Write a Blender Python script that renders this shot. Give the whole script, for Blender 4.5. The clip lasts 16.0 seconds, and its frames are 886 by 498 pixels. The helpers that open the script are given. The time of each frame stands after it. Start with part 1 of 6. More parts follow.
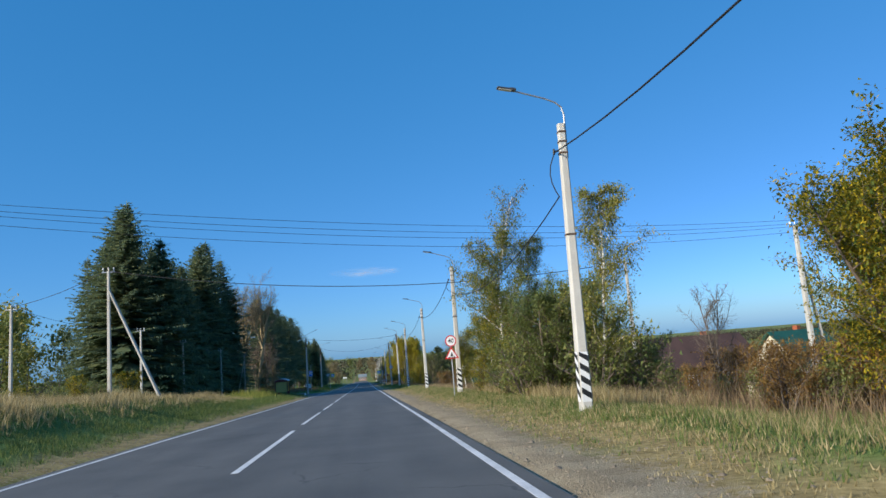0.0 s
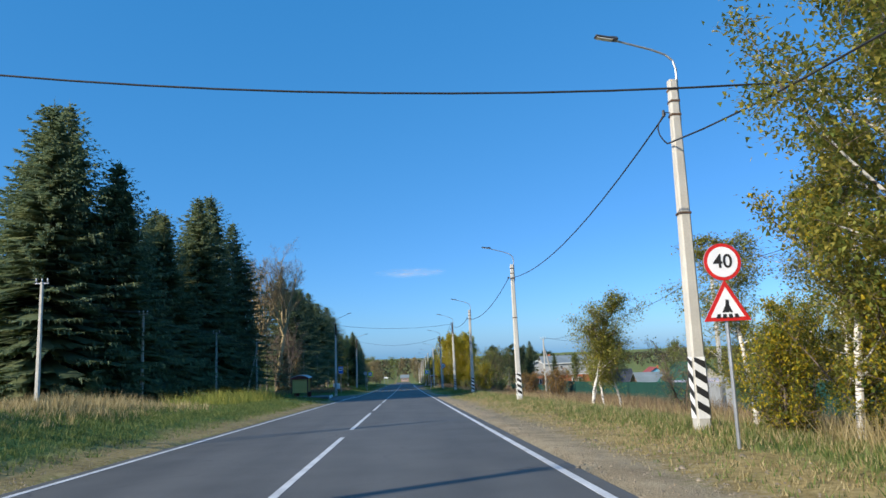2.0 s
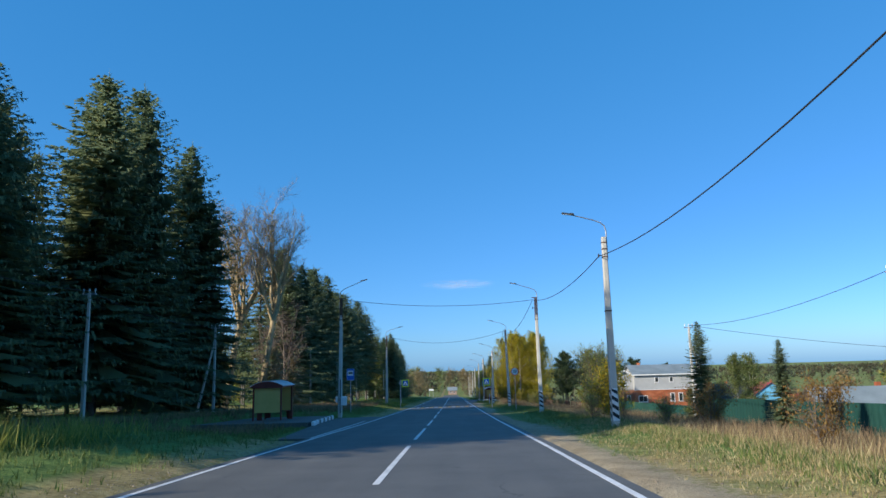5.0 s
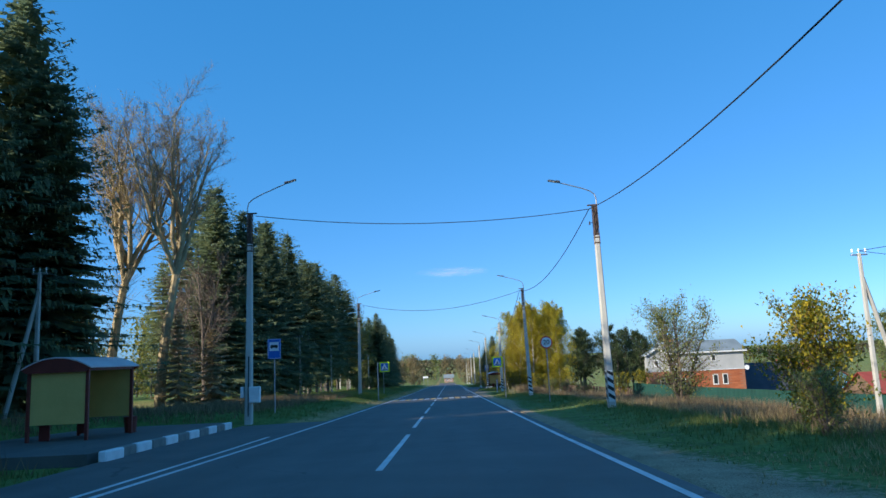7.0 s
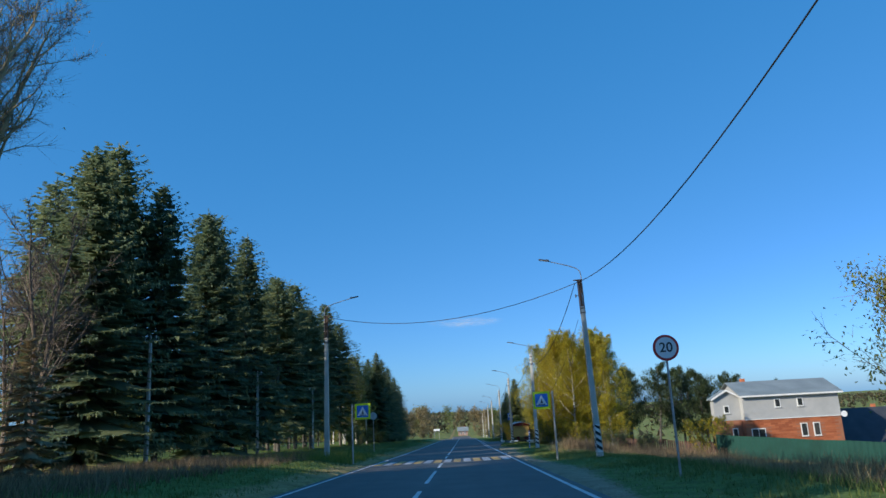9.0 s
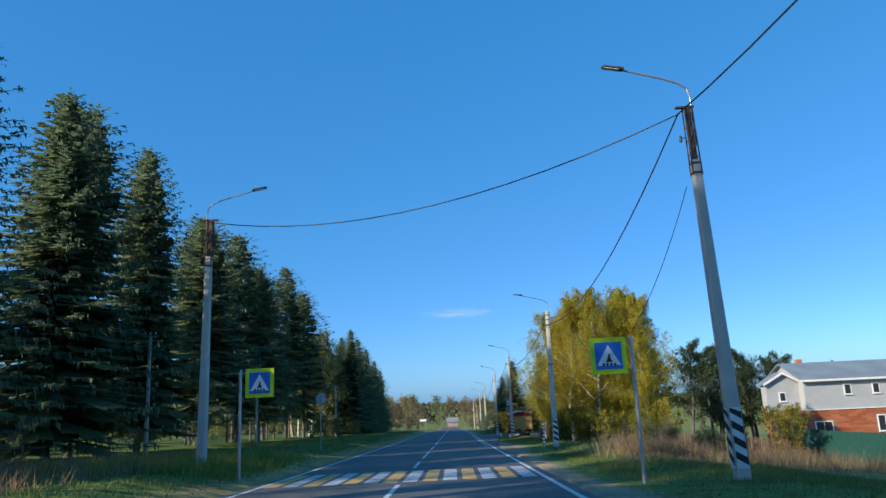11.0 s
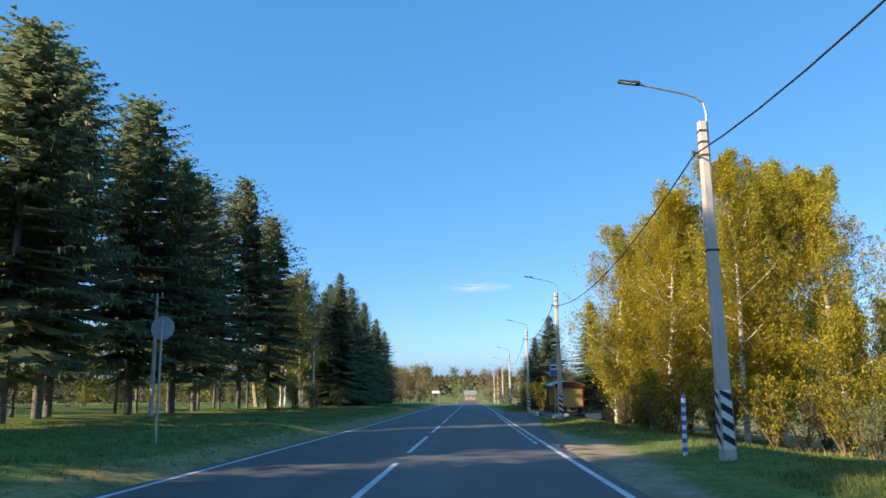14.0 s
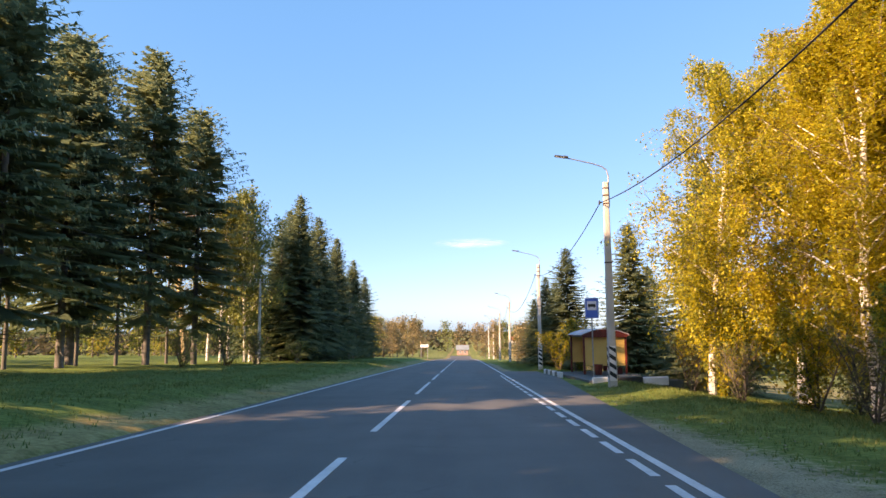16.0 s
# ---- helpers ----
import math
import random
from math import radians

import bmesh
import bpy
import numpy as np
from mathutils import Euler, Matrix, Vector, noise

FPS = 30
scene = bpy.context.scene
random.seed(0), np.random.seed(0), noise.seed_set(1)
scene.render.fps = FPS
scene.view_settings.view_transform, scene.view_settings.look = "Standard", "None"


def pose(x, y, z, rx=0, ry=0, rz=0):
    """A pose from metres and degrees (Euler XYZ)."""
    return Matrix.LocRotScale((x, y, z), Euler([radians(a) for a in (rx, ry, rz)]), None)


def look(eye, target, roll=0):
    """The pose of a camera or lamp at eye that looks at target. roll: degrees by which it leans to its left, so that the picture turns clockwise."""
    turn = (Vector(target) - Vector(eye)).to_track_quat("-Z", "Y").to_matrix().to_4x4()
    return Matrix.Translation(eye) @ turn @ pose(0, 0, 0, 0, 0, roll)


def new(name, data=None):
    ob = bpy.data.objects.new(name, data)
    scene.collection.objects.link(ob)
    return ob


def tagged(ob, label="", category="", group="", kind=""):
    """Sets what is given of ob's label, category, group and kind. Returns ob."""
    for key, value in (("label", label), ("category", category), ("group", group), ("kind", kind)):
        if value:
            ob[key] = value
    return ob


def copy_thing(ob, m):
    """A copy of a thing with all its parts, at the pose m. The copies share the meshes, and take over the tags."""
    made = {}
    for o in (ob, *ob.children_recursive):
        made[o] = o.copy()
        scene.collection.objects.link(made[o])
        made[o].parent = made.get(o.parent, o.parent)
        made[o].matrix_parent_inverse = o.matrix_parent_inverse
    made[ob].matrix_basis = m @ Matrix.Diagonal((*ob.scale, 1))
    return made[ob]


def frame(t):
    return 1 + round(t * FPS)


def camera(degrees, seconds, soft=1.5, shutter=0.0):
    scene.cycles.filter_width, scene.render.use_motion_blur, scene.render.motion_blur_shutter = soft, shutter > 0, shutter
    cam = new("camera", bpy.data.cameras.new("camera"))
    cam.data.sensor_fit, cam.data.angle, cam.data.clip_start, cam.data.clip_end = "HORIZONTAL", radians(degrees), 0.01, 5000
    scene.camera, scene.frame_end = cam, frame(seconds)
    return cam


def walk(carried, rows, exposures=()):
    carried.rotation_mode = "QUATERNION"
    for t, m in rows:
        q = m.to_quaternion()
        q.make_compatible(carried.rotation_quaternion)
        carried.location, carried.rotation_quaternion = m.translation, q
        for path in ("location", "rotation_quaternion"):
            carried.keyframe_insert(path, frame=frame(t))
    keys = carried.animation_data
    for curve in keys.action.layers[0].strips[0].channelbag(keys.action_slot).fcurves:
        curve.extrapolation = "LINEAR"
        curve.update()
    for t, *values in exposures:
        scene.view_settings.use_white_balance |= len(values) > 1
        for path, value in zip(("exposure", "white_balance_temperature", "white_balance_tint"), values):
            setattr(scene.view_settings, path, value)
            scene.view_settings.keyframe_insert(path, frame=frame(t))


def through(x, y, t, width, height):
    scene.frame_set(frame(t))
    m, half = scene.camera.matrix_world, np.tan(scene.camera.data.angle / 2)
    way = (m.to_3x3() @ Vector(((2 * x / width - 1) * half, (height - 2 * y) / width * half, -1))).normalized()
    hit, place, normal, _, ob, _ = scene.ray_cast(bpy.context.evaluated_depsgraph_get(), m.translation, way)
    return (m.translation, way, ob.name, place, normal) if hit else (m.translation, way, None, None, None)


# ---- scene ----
cam = camera(64.5, 16.0)
# seconds, x, y, z, yaw, pitch, roll
ROWS = [
    (0, 0.241, 0.000, 1.200, -6.43, 8.15, 4.44), (0.5, 0.128, 6.772, 1.034, -5.85, 7.33, 3.82),
    (1, -0.006, 13.520, 0.801, -5.44, 6.74, 3.40), (1.5, -0.129, 20.126, 0.557, -4.80, 6.89, 2.89),
    (2, -0.192, 26.544, 0.329, -3.03, 8.61, 2.33), (2.5, -0.241, 32.699, 0.139, -0.87, 10.64, 1.17),
    (3, -0.270, 38.433, -0.061, 0.47, 11.47, 0.65), (3.5, -0.314, 44.068, -0.260, 0.59, 11.06, 0.57),
    (4, -0.417, 49.691, -0.476, 0.48, 10.29, 0.73), (4.2, -0.455, 51.957, -0.555, 0.50, 10.12, 0.91),
    (6.3, -0.545, 75.970, -1.288, 0.84, 9.34, 1.95), (6.5, -0.563, 78.174, -1.420, 0.65, 9.20, 2.01),
    (7, -0.611, 83.603, -1.674, 0.45, 8.82, 2.62), (7.5, -0.644, 89.002, -1.874, 0.96, 9.79, 2.83),
    (8, -0.660, 94.361, -2.052, 1.23, 10.81, 2.94), (8.5, -0.649, 99.377, -2.239, 1.59, 12.49, 2.63),
    (9, -0.606, 104.174, -2.412, 1.56, 13.02, 2.96), (9.2, -0.587, 106.049, -2.521, 1.93, 13.29, 2.97),
    (11.3, -0.319, 124.482, -3.075, 0.63, 12.22, 2.63), (11.5, -0.299, 126.138, -3.167, 0.59, 12.25, 2.75),
    (12, -0.246, 130.152, -3.286, 0.54, 12.13, 2.58), (12.5, -0.194, 133.909, -3.393, 0.59, 11.53, 2.35),
    (13, -0.161, 137.777, -3.527, 0.95, 10.65, 1.84), (13.5, -0.165, 141.760, -3.648, 1.75, 10.35, 1.15),
    (14, -0.175, 145.680, -3.783, 2.31, 10.24, 0.86), (14.5, -0.195, 149.671, -3.896, 1.93, 9.74, 0.64),
    (15, -0.244, 153.802, -4.055, 1.70, 8.63, 0.48), (15.5, -0.272, 157.839, -4.210, 1.52, 7.62, 0.86),
    (16, -0.293, 162.000, -4.344, 1.70, 6.66, 0.50),
]
EXPOSURES = [(0.0, 0.90, 6500, 8), (0.5, 1.00, 6500, 8), (1.5, 1.30, 6700, 8), (2.5, 0.90, 6500, 8), (3.5, 0.95, 6500, 8), (7.0, 1.25, 6500, 8), (7.5, 1.05, 6500, 8), (8.5, 1.02, 6500, 8), (9.0, 0.97, 6500, 8), (11.5, 1.16, 6500, 8), (12.5, 1.16, 6600, 9), (13.0, 1.28, 6900, 10), (14.0, 1.62, 7900, 15), (15.0, 1.98, 9700, 25), (16.0, 2.17, 11200, 34)]
walk(cam, [(t, pose(x, y, z, 90 + pitch, roll, yaw)) for t, x, y, z, yaw, pitch, roll in ROWS], EXPOSURES)

# ---- light: low afternoon sun from the left and a little behind, clear sky ----
SUN_EL = radians(24.5)
SUN_FROM = Vector((-0.845 * math.cos(SUN_EL), -0.535 * math.cos(SUN_EL), math.sin(SUN_EL))).normalized()
world = bpy.data.worlds.new("sky")
scene.world = world
world.use_nodes = True
wn, wl = world.node_tree.nodes, world.node_tree.links
sky = wn.new("ShaderNodeTexSky")
sky.sky_type = "NISHITA"
sky.sun_disc = False
sky.sun_elevation = SUN_EL
sky.sun_rotation = math.atan2(SUN_FROM.x, SUN_FROM.y)
sky.altitude = 150
sky.air_density, sky.dust_density, sky.ozone_density = 0.8, 0.7, 3.0
wn["Background"].inputs["Strength"].default_value = 0.1
# the deep, even blue of a dry autumn day: each channel falls off with height at its own rate
split, join = wn.new("ShaderNodeSeparateColor"), wn.new("ShaderNodeCombineColor")
wl.new(sky.outputs[0], split.inputs[0])
for k, (gain, fall) in enumerate(((0.275, 0.95), (1.035, 0.45), (2.13, 0.34))):
    power, scaled = wn.new("ShaderNodeMath"), wn.new("ShaderNodeMath")
    power.operation, power.inputs[1].default_value = "POWER", fall
    scaled.operation, scaled.inputs[1].default_value = "MULTIPLY", gain
    wl.new(split.outputs[k], power.inputs[0])
    wl.new(power.outputs[0], scaled.inputs[0])
    # the bright, whitish sky round the sun
    cube, glow, both = wn.new("ShaderNodeMath"), wn.new("ShaderNodeMath"), wn.new("ShaderNodeMath")
    cube.operation, cube.inputs[1].default_value = "POWER", 3.0
    glow.operation, glow.inputs[1].default_value = "MULTIPLY", 0.0046
    both.operation = "ADD"
    wl.new(split.outputs[k], cube.inputs[0])
    wl.new(cube.outputs[0], glow.inputs[0])
    wl.new(scaled.outputs[0], both.inputs[0])
    wl.new(glow.outputs[0], both.inputs[1])
    wl.new(both.outputs[0], join.inputs[k])
wl.new(join.outputs[0], wn["Background"].inputs["Color"])
sun = new("sun", bpy.data.lights.new("sun", "SUN"))
sun.data.energy, sun.data.angle, sun.data.color = 2.95, radians(0.53), (1.0, 0.91, 0.78)
sun.matrix_world = look((0, 0, 60) , Vector((0, 0, 60)) - SUN_FROM)


# ---- ground form ----
ROAD_Y = np.arange(-20, 281, 20.0)
ROAD_Z = np.array([0.65, -0.01, -0.66, -1.37, -2.07, -2.76, -3.52, -4.20, -4.86, -5.50, -6.12, -6.70, -7.29, -7.89, -8.49, -9.15])
ROAD_Y = np.concatenate([[-400, -100], ROAD_Y, [320, 370, 420, 520, 650, 800, 1000, 1400, 2500, 4500]])
ROAD_Z = np.concatenate([[9.0, 3.2], ROAD_Z, [-10.6, -12.6, -14.0, -14.5, -13.0, -12.0, -10.5, -9.5, -9.5, -10.0]])
X_RIGHT, X_MID, X_LEFT = 1.82, -1.744, -5.306
RX = [-3000, -800, -60, -25, -18, -10, -8, -6.6, -5.6, 2.1, 3.0, 4.6, 5.8, 8, 16, 25, 50, 100, 250, 700, 1500, 3000]
RZ_A = [10, 4, 1.8, 1.4, 1.3, 1.15, 0.45, 0.03, -0.03, -0.03, -0.06, -0.04, 0.06, -0.30, -1.1, -2.1, -4.5, -8, -11, -12, -10, -8]
RZ_B = [10, 4, 1.2, 0.8, 0.55, 0.42, 0.34, 0.06, -0.03, -0.03, -0.06, -0.04, 0.06, -0.30, -1.1, -2.1, -4.5, -8, -11, -12, -10, -8]


def road_z(y):
    return np.interp(y, ROAD_Y, ROAD_Z)


def ground_z(x, y):
    """Height of the ground; arrays or numbers."""
    w = np.clip((np.asarray(y, float) - 38) / 26, 0, 1)
    side = np.interp(x, RX, RZ_A) * (1 - w) + np.interp(x, RX, RZ_B) * w
    far = np.clip((np.asarray(y, float) - 300) / 500, 0, 1)
    bay = np.clip((np.asarray(y, float) - 84) / 2, 0, 1) * np.clip((113.4 - np.asarray(y, float)) / 2.5, 0, 1) * np.clip((np.asarray(x, float) + 15.0) / 1.2, 0, 1) * np.clip((-5.2 - np.asarray(x, float)) / 0.4, 0, 1)
    side = side * (1 - bay) - 0.08 * bay
    bump = 0.05 * np.sin(np.asarray(x) * 1.1 + np.asarray(y) * 0.35) * np.sin(np.asarray(y) * 0.53 - np.asarray(x) * 0.4)
    bump = bump * (1 - bay) * np.clip((np.maximum(-6.2 - np.asarray(x), np.asarray(x) - 3.2)) / 2, 0, 1)
    return road_z(y) + side * (1 - 0.75 * far) + bump


def gz(x, y):
    return float(ground_z(x, y))


# ---- materials ----
def nodes_of(name):
    m = bpy.data.materials.new(name)
    m.use_nodes = True
    n, l = m.node_tree.nodes, m.node_tree.links
    return m, n, l, n["Principled BSDF"]


def ramp_node(n, stops):
    r = n.new("ShaderNodeValToRGB")
    while len(r.color_ramp.elements) < len(stops):
        r.color_ramp.elements.new(0.5)
    for e, (p, c) in zip(r.color_ramp.elements, stops):
        e.position, e.color = p, (*c, 1)
    return r


def surface(name, dark, light, scale=4.0, rough=0.8, metal=0.0, fine=60.0, bump=0.15, depth=0.01, spec=0.4, vary=0.0):
    """A surface whose colour wanders between two tones at two scales, with fine relief."""
    m, n, l, b = nodes_of(name)
    co = n.new("ShaderNodeTexCoord")
    big, small = n.new("ShaderNodeTexNoise"), n.new("ShaderNodeTexNoise")
    big.inputs["Scale"].default_value, big.inputs["Detail"].default_value = scale, 6
    small.inputs["Scale"].default_value, small.inputs["Detail"].default_value = fine, 4
    l.new(co.outputs["Object"], big.inputs["Vector"])
    l.new(co.outputs["Object"], small.inputs["Vector"])
    mix = n.new("ShaderNodeMath")
    mix.operation = "MULTIPLY_ADD"
    mix.inputs[1].default_value, mix.inputs[2].default_value = 0.35, 0.0
    l.new(small.outputs["Fac"], mix.inputs[0])
    add = n.new("ShaderNodeMath")
    add.operation = "MULTIPLY_ADD"
    add.inputs[1].default_value = 0.65
    l.new(big.outputs["Fac"], add.inputs[0])
    l.new(mix.outputs[0], add.inputs[2])
    r = ramp_node(n, [(0.3, dark), (0.7, light)])
    if vary:
        info = n.new("ShaderNodeObjectInfo")
        off = n.new("ShaderNodeMath")
        off.operation = "MULTIPLY_ADD"
        off.inputs[1].default_value, off.inputs[2].default_value = vary, -vary / 2
        l.new(info.outputs["Random"], off.inputs[0])
        s = n.new("ShaderNodeMath")
        l.new(add.outputs[0], s.inputs[0])
        l.new(off.outputs[0], s.inputs[1])
        l.new(s.outputs[0], r.inputs[0])
    else:
        l.new(add.outputs[0], r.inputs[0])
    l.new(r.outputs[0], b.inputs["Base Color"])
    b.inputs["Roughness"].default_value, b.inputs["Metallic"].default_value = rough, metal
    b.inputs["Specular IOR Level"].default_value = spec
    if bump:
        bp = n.new("ShaderNodeBump")
        bp.inputs["Strength"].default_value, bp.inputs["Distance"].default_value = bump, depth
        l.new(small.outputs["Fac"], bp.inputs["Height"])
        l.new(bp.outputs[0], b.inputs["Normal"])
    return m


def leafy(name, tones, rough=0.6, through=0.35, by_object=0.25):
    """Leaves or needles: tone by leaf and by plant, some light passing through."""
    m, n, l, b = nodes_of(name)
    geo, info = n.new("ShaderNodeNewGeometry"), n.new("ShaderNodeObjectInfo")
    mul = n.new("ShaderNodeMath")
    mul.operation = "MULTIPLY_ADD"
    mul.inputs[1].default_value, mul.inputs[2].default_value = by_object, -by_object / 2
    l.new(info.outputs["Random"], mul.inputs[0])
    add = n.new("ShaderNodeMath")
    l.new(geo.outputs["Random Per Island"], add.inputs[0])
    l.new(mul.outputs[0], add.inputs[1])
    k = len(tones)
    r = ramp_node(n, [(i / (k - 1), c) for i, c in enumerate(tones)])
    l.new(add.outputs[0], r.inputs[0])
    l.new(r.outputs[0], b.inputs["Base Color"])
    b.inputs["Roughness"].default_value = rough
    b.inputs["Specular IOR Level"].default_value = 0.25
    t = n.new("ShaderNodeBsdfTranslucent")
    l.new(r.outputs[0], t.inputs["Color"])
    mx = n.new("ShaderNodeMixShader")
    mx.inputs[0].default_value = through
    l.new(b.outputs[0], mx.inputs[1])
    l.new(t.outputs[0], mx.inputs[2])
    l.new(mx.outputs[0], n["Material Output"].inputs["Surface"])
    return m


def asphalt_material():
    m, n, l, b = nodes_of("asphalt")
    co = n.new("ShaderNodeTexCoord")
    sep = n.new("ShaderNodeSeparateXYZ")
    l.new(co.outputs["Object"], sep.inputs[0])
    big, mid, fine = (n.new("ShaderNodeTexNoise") for _ in range(3))
    mp = n.new("ShaderNodeMapping")
    mp.inputs["Scale"].default_value = (1.2, 0.09, 1)
    l.new(co.outputs["Object"], mp.inputs[0])
    l.new(mp.outputs[0], big.inputs["Vector"])
    big.inputs["Scale"].default_value, big.inputs["Detail"].default_value = 1.0, 5
    l.new(co.outputs["Object"], mid.inputs["Vector"])
    mid.inputs["Scale"].default_value, mid.inputs["Detail"].default_value = 0.7, 8
    l.new(co.outputs["Object"], fine.inputs["Vector"])
    fine.inputs["Scale"].default_value, fine.inputs["Detail"].default_value = 55, 3
    a = n.new("ShaderNodeMath")
    a.operation = "ADD"
    l.new(big.outputs["Fac"], a.inputs[0])
    l.new(mid.outputs["Fac"], a.inputs[1])
    a2 = n.new("ShaderNodeMath")
    a2.operation = "MULTIPLY_ADD"
    a2.inputs[1].default_value = 0.5
    l.new(fine.outputs["Fac"], a2.inputs[0])
    l.new(a.outputs[0], a2.inputs[2])
    sc = n.new("ShaderNodeMath")
    sc.operation = "MULTIPLY"
    sc.inputs[1].default_value = 0.4
    l.new(a2.outputs[0], sc.inputs[0])
    r = ramp_node(n, [(0.3, (0.068, 0.067, 0.061)), (0.7, (0.142, 0.138, 0.124))])
    l.new(sc.outputs[0], r.inputs[0])
    # hairline cracks in patches, and tar-dark drips along the lanes
    warp = n.new("ShaderNodeVectorMath")
    warp.operation = "MULTIPLY_ADD"
    warp.inputs[1].default_value = (0.9, 0.9, 0.0)
    wob = n.new("ShaderNodeTexNoise")
    wob.inputs["Scale"].default_value, wob.inputs["Detail"].default_value = 1.6, 4
    l.new(co.outputs["Object"], wob.inputs["Vector"])
    l.new(wob.outputs["Color"], warp.inputs[0])
    l.new(co.outputs["Object"], warp.inputs[2])
    vor = n.new("ShaderNodeTexVoronoi")
    vor.feature = "DISTANCE_TO_EDGE"
    vor.inputs["Scale"].default_value = 0.33
    l.new(warp.outputs[0], vor.inputs["Vector"])
    line = n.new("ShaderNodeMapRange")
    line.inputs[1].default_value, line.inputs[2].default_value, line.inputs[3].default_value, line.inputs[4].default_value = 0.003, 0.009, 1.0, 0.0
    l.new(vor.outputs["Distance"], line.inputs[0])
    where = n.new("ShaderNodeMapRange")
    where.inputs[1].default_value, where.inputs[2].default_value, where.inputs[4].default_value = 0.52, 0.62, 0.5
    l.new(mid.outputs["Fac"], where.inputs[0])
    both = n.new("ShaderNodeMath")
    both.operation = "MULTIPLY"
    l.new(line.outputs[0], both.inputs[0])
    l.new(where.outputs[0], both.inputs[1])
    crack = n.new("ShaderNodeMix")
    crack.data_type = "RGBA"
    l.new(both.outputs[0], crack.inputs[0])
    l.new(r.outputs[0], crack.inputs[6])
    crack.inputs[7].default_value = (0.025, 0.024, 0.024, 1)
    l.new(crack.outputs[2], b.inputs["Base Color"])
    b.inputs["Roughness"].default_value = 0.72
    b.inputs["Specular IOR Level"].default_value = 0.35
    bp = n.new("ShaderNodeBump")
    bp.inputs["Strength"].default_value, bp.inputs["Distance"].default_value = 0.35, 0.01
    l.new(fine.outputs["Fac"], bp.inputs["Height"])
    l.new(bp.outputs[0], b.inputs["Normal"])
    return m


def ground_material():
    """Green turf, dry straw and gravel, mixed by the ground's own masks."""
    m, n, l, b = nodes_of("verge_ground")
    co = n.new("ShaderNodeTexCoord")

    def noise_of(scale, detail):
        t = n.new("ShaderNodeTexNoise")
        t.inputs["Scale"].default_value, t.inputs["Detail"].default_value = scale, detail
        l.new(co.outputs["Object"], t.inputs["Vector"])
        return t

    n1, n2, n3 = noise_of(0.5, 8), noise_of(9, 6), noise_of(45, 4)

    def masked(name, noise, lo, hi):
        at = n.new("ShaderNodeAttribute")
        at.attribute_name = name
        s = n.new("ShaderNodeMath")
        s.operation = "ADD"
        l.new(at.outputs["Fac"], s.inputs[0])
        l.new(noise.outputs["Fac"], s.inputs[1])
        mr = n.new("ShaderNodeMapRange")
        mr.inputs[1].default_value, mr.inputs[2].default_value = lo, hi
        l.new(s.outputs[0], mr.inputs[0])
        return mr

    green = ramp_node(n, [(0.3, (0.085, 0.14, 0.03)), (0.7, (0.19, 0.26, 0.065))])
    dry = ramp_node(n, [(0.3, (0.25, 0.185, 0.07)), (0.7, (0.48, 0.37, 0.16))])
    gravel = ramp_node(n, [(0.3, (0.19, 0.15, 0.09)), (0.45, (0.33, 0.265, 0.165)), (0.66, (0.48, 0.395, 0.26))])
    l.new(n2.outputs["Fac"], green.inputs[0])
    l.new(n2.outputs["Fac"], dry.inputs[0])
    l.new(n3.outputs["Fac"], gravel.inputs[0])
    m1, m2 = n.new("ShaderNodeMix"), n.new("ShaderNodeMix")
    for mm in (m1, m2):
        mm.data_type = "RGBA"
    l.new(masked("dry", n1, 0.85, 1.2).outputs[0], m1.inputs[0])
    l.new(green.outputs[0], m1.inputs[6])
    l.new(dry.outputs[0], m1.inputs[7])
    l.new(masked("gravel", n2, 0.85, 1.15).outputs[0], m2.inputs[0])
    l.new(m1.outputs[2], m2.inputs[6])
    l.new(gravel.outputs[0], m2.inputs[7])
    # broad dusty and damp patches
    worn = ramp_node(n, [(0.36, (0.74, 0.72, 0.70)), (0.6, (1.0, 1.0, 1.0))])
    n4 = noise_of(1.4, 5)
    l.new(n4.outputs["Fac"], worn.inputs[0])
    m3 = n.new("ShaderNodeMix")
    m3.data_type, m3.blend_type = "RGBA", "MULTIPLY"
    m3.inputs[0].default_value = 1.0
    l.new(m2.outputs[2], m3.inputs[6])
    l.new(worn.outputs[0], m3.inputs[7])
    l.new(m3.outputs[2], b.inputs["Base Color"])
    b.inputs["Roughness"].default_value = 0.95
    b.inputs["Specular IOR Level"].default_value = 0.15
    bp = n.new("ShaderNodeBump")
    bp.inputs["Strength"].default_value, bp.inputs["Distance"].default_value = 0.6, 0.04
    l.new(n3.outputs["Fac"], bp.inputs["Height"])
    l.new(bp.outputs[0], b.inputs["Normal"])
    return m


M_ASPHALT, M_GROUND = asphalt_material(), ground_material()
M_PAINT = surface("road_paint", (0.42, 0.42, 0.41), (0.78, 0.78, 0.76), 1.5, 0.6, fine=25)
M_YELLOW = surface("yellow_paint", (0.42, 0.24, 0.06), (0.74, 0.44, 0.10), 3.5, 0.6, fine=25)
M_WORN = surface("worn_white_paint", (0.26, 0.26, 0.255), (0.62, 0.62, 0.60), 3.5, 0.6, fine=25)
M_CONC = surface("concrete", (0.36, 0.34, 0.30), (0.56, 0.54, 0.48), 1.2, 0.85, fine=40, vary=0.2)
M_WHITE = surface("white_paint", (0.62, 0.62, 0.60), (0.82, 0.82, 0.80), 2.5, 0.6, fine=30)
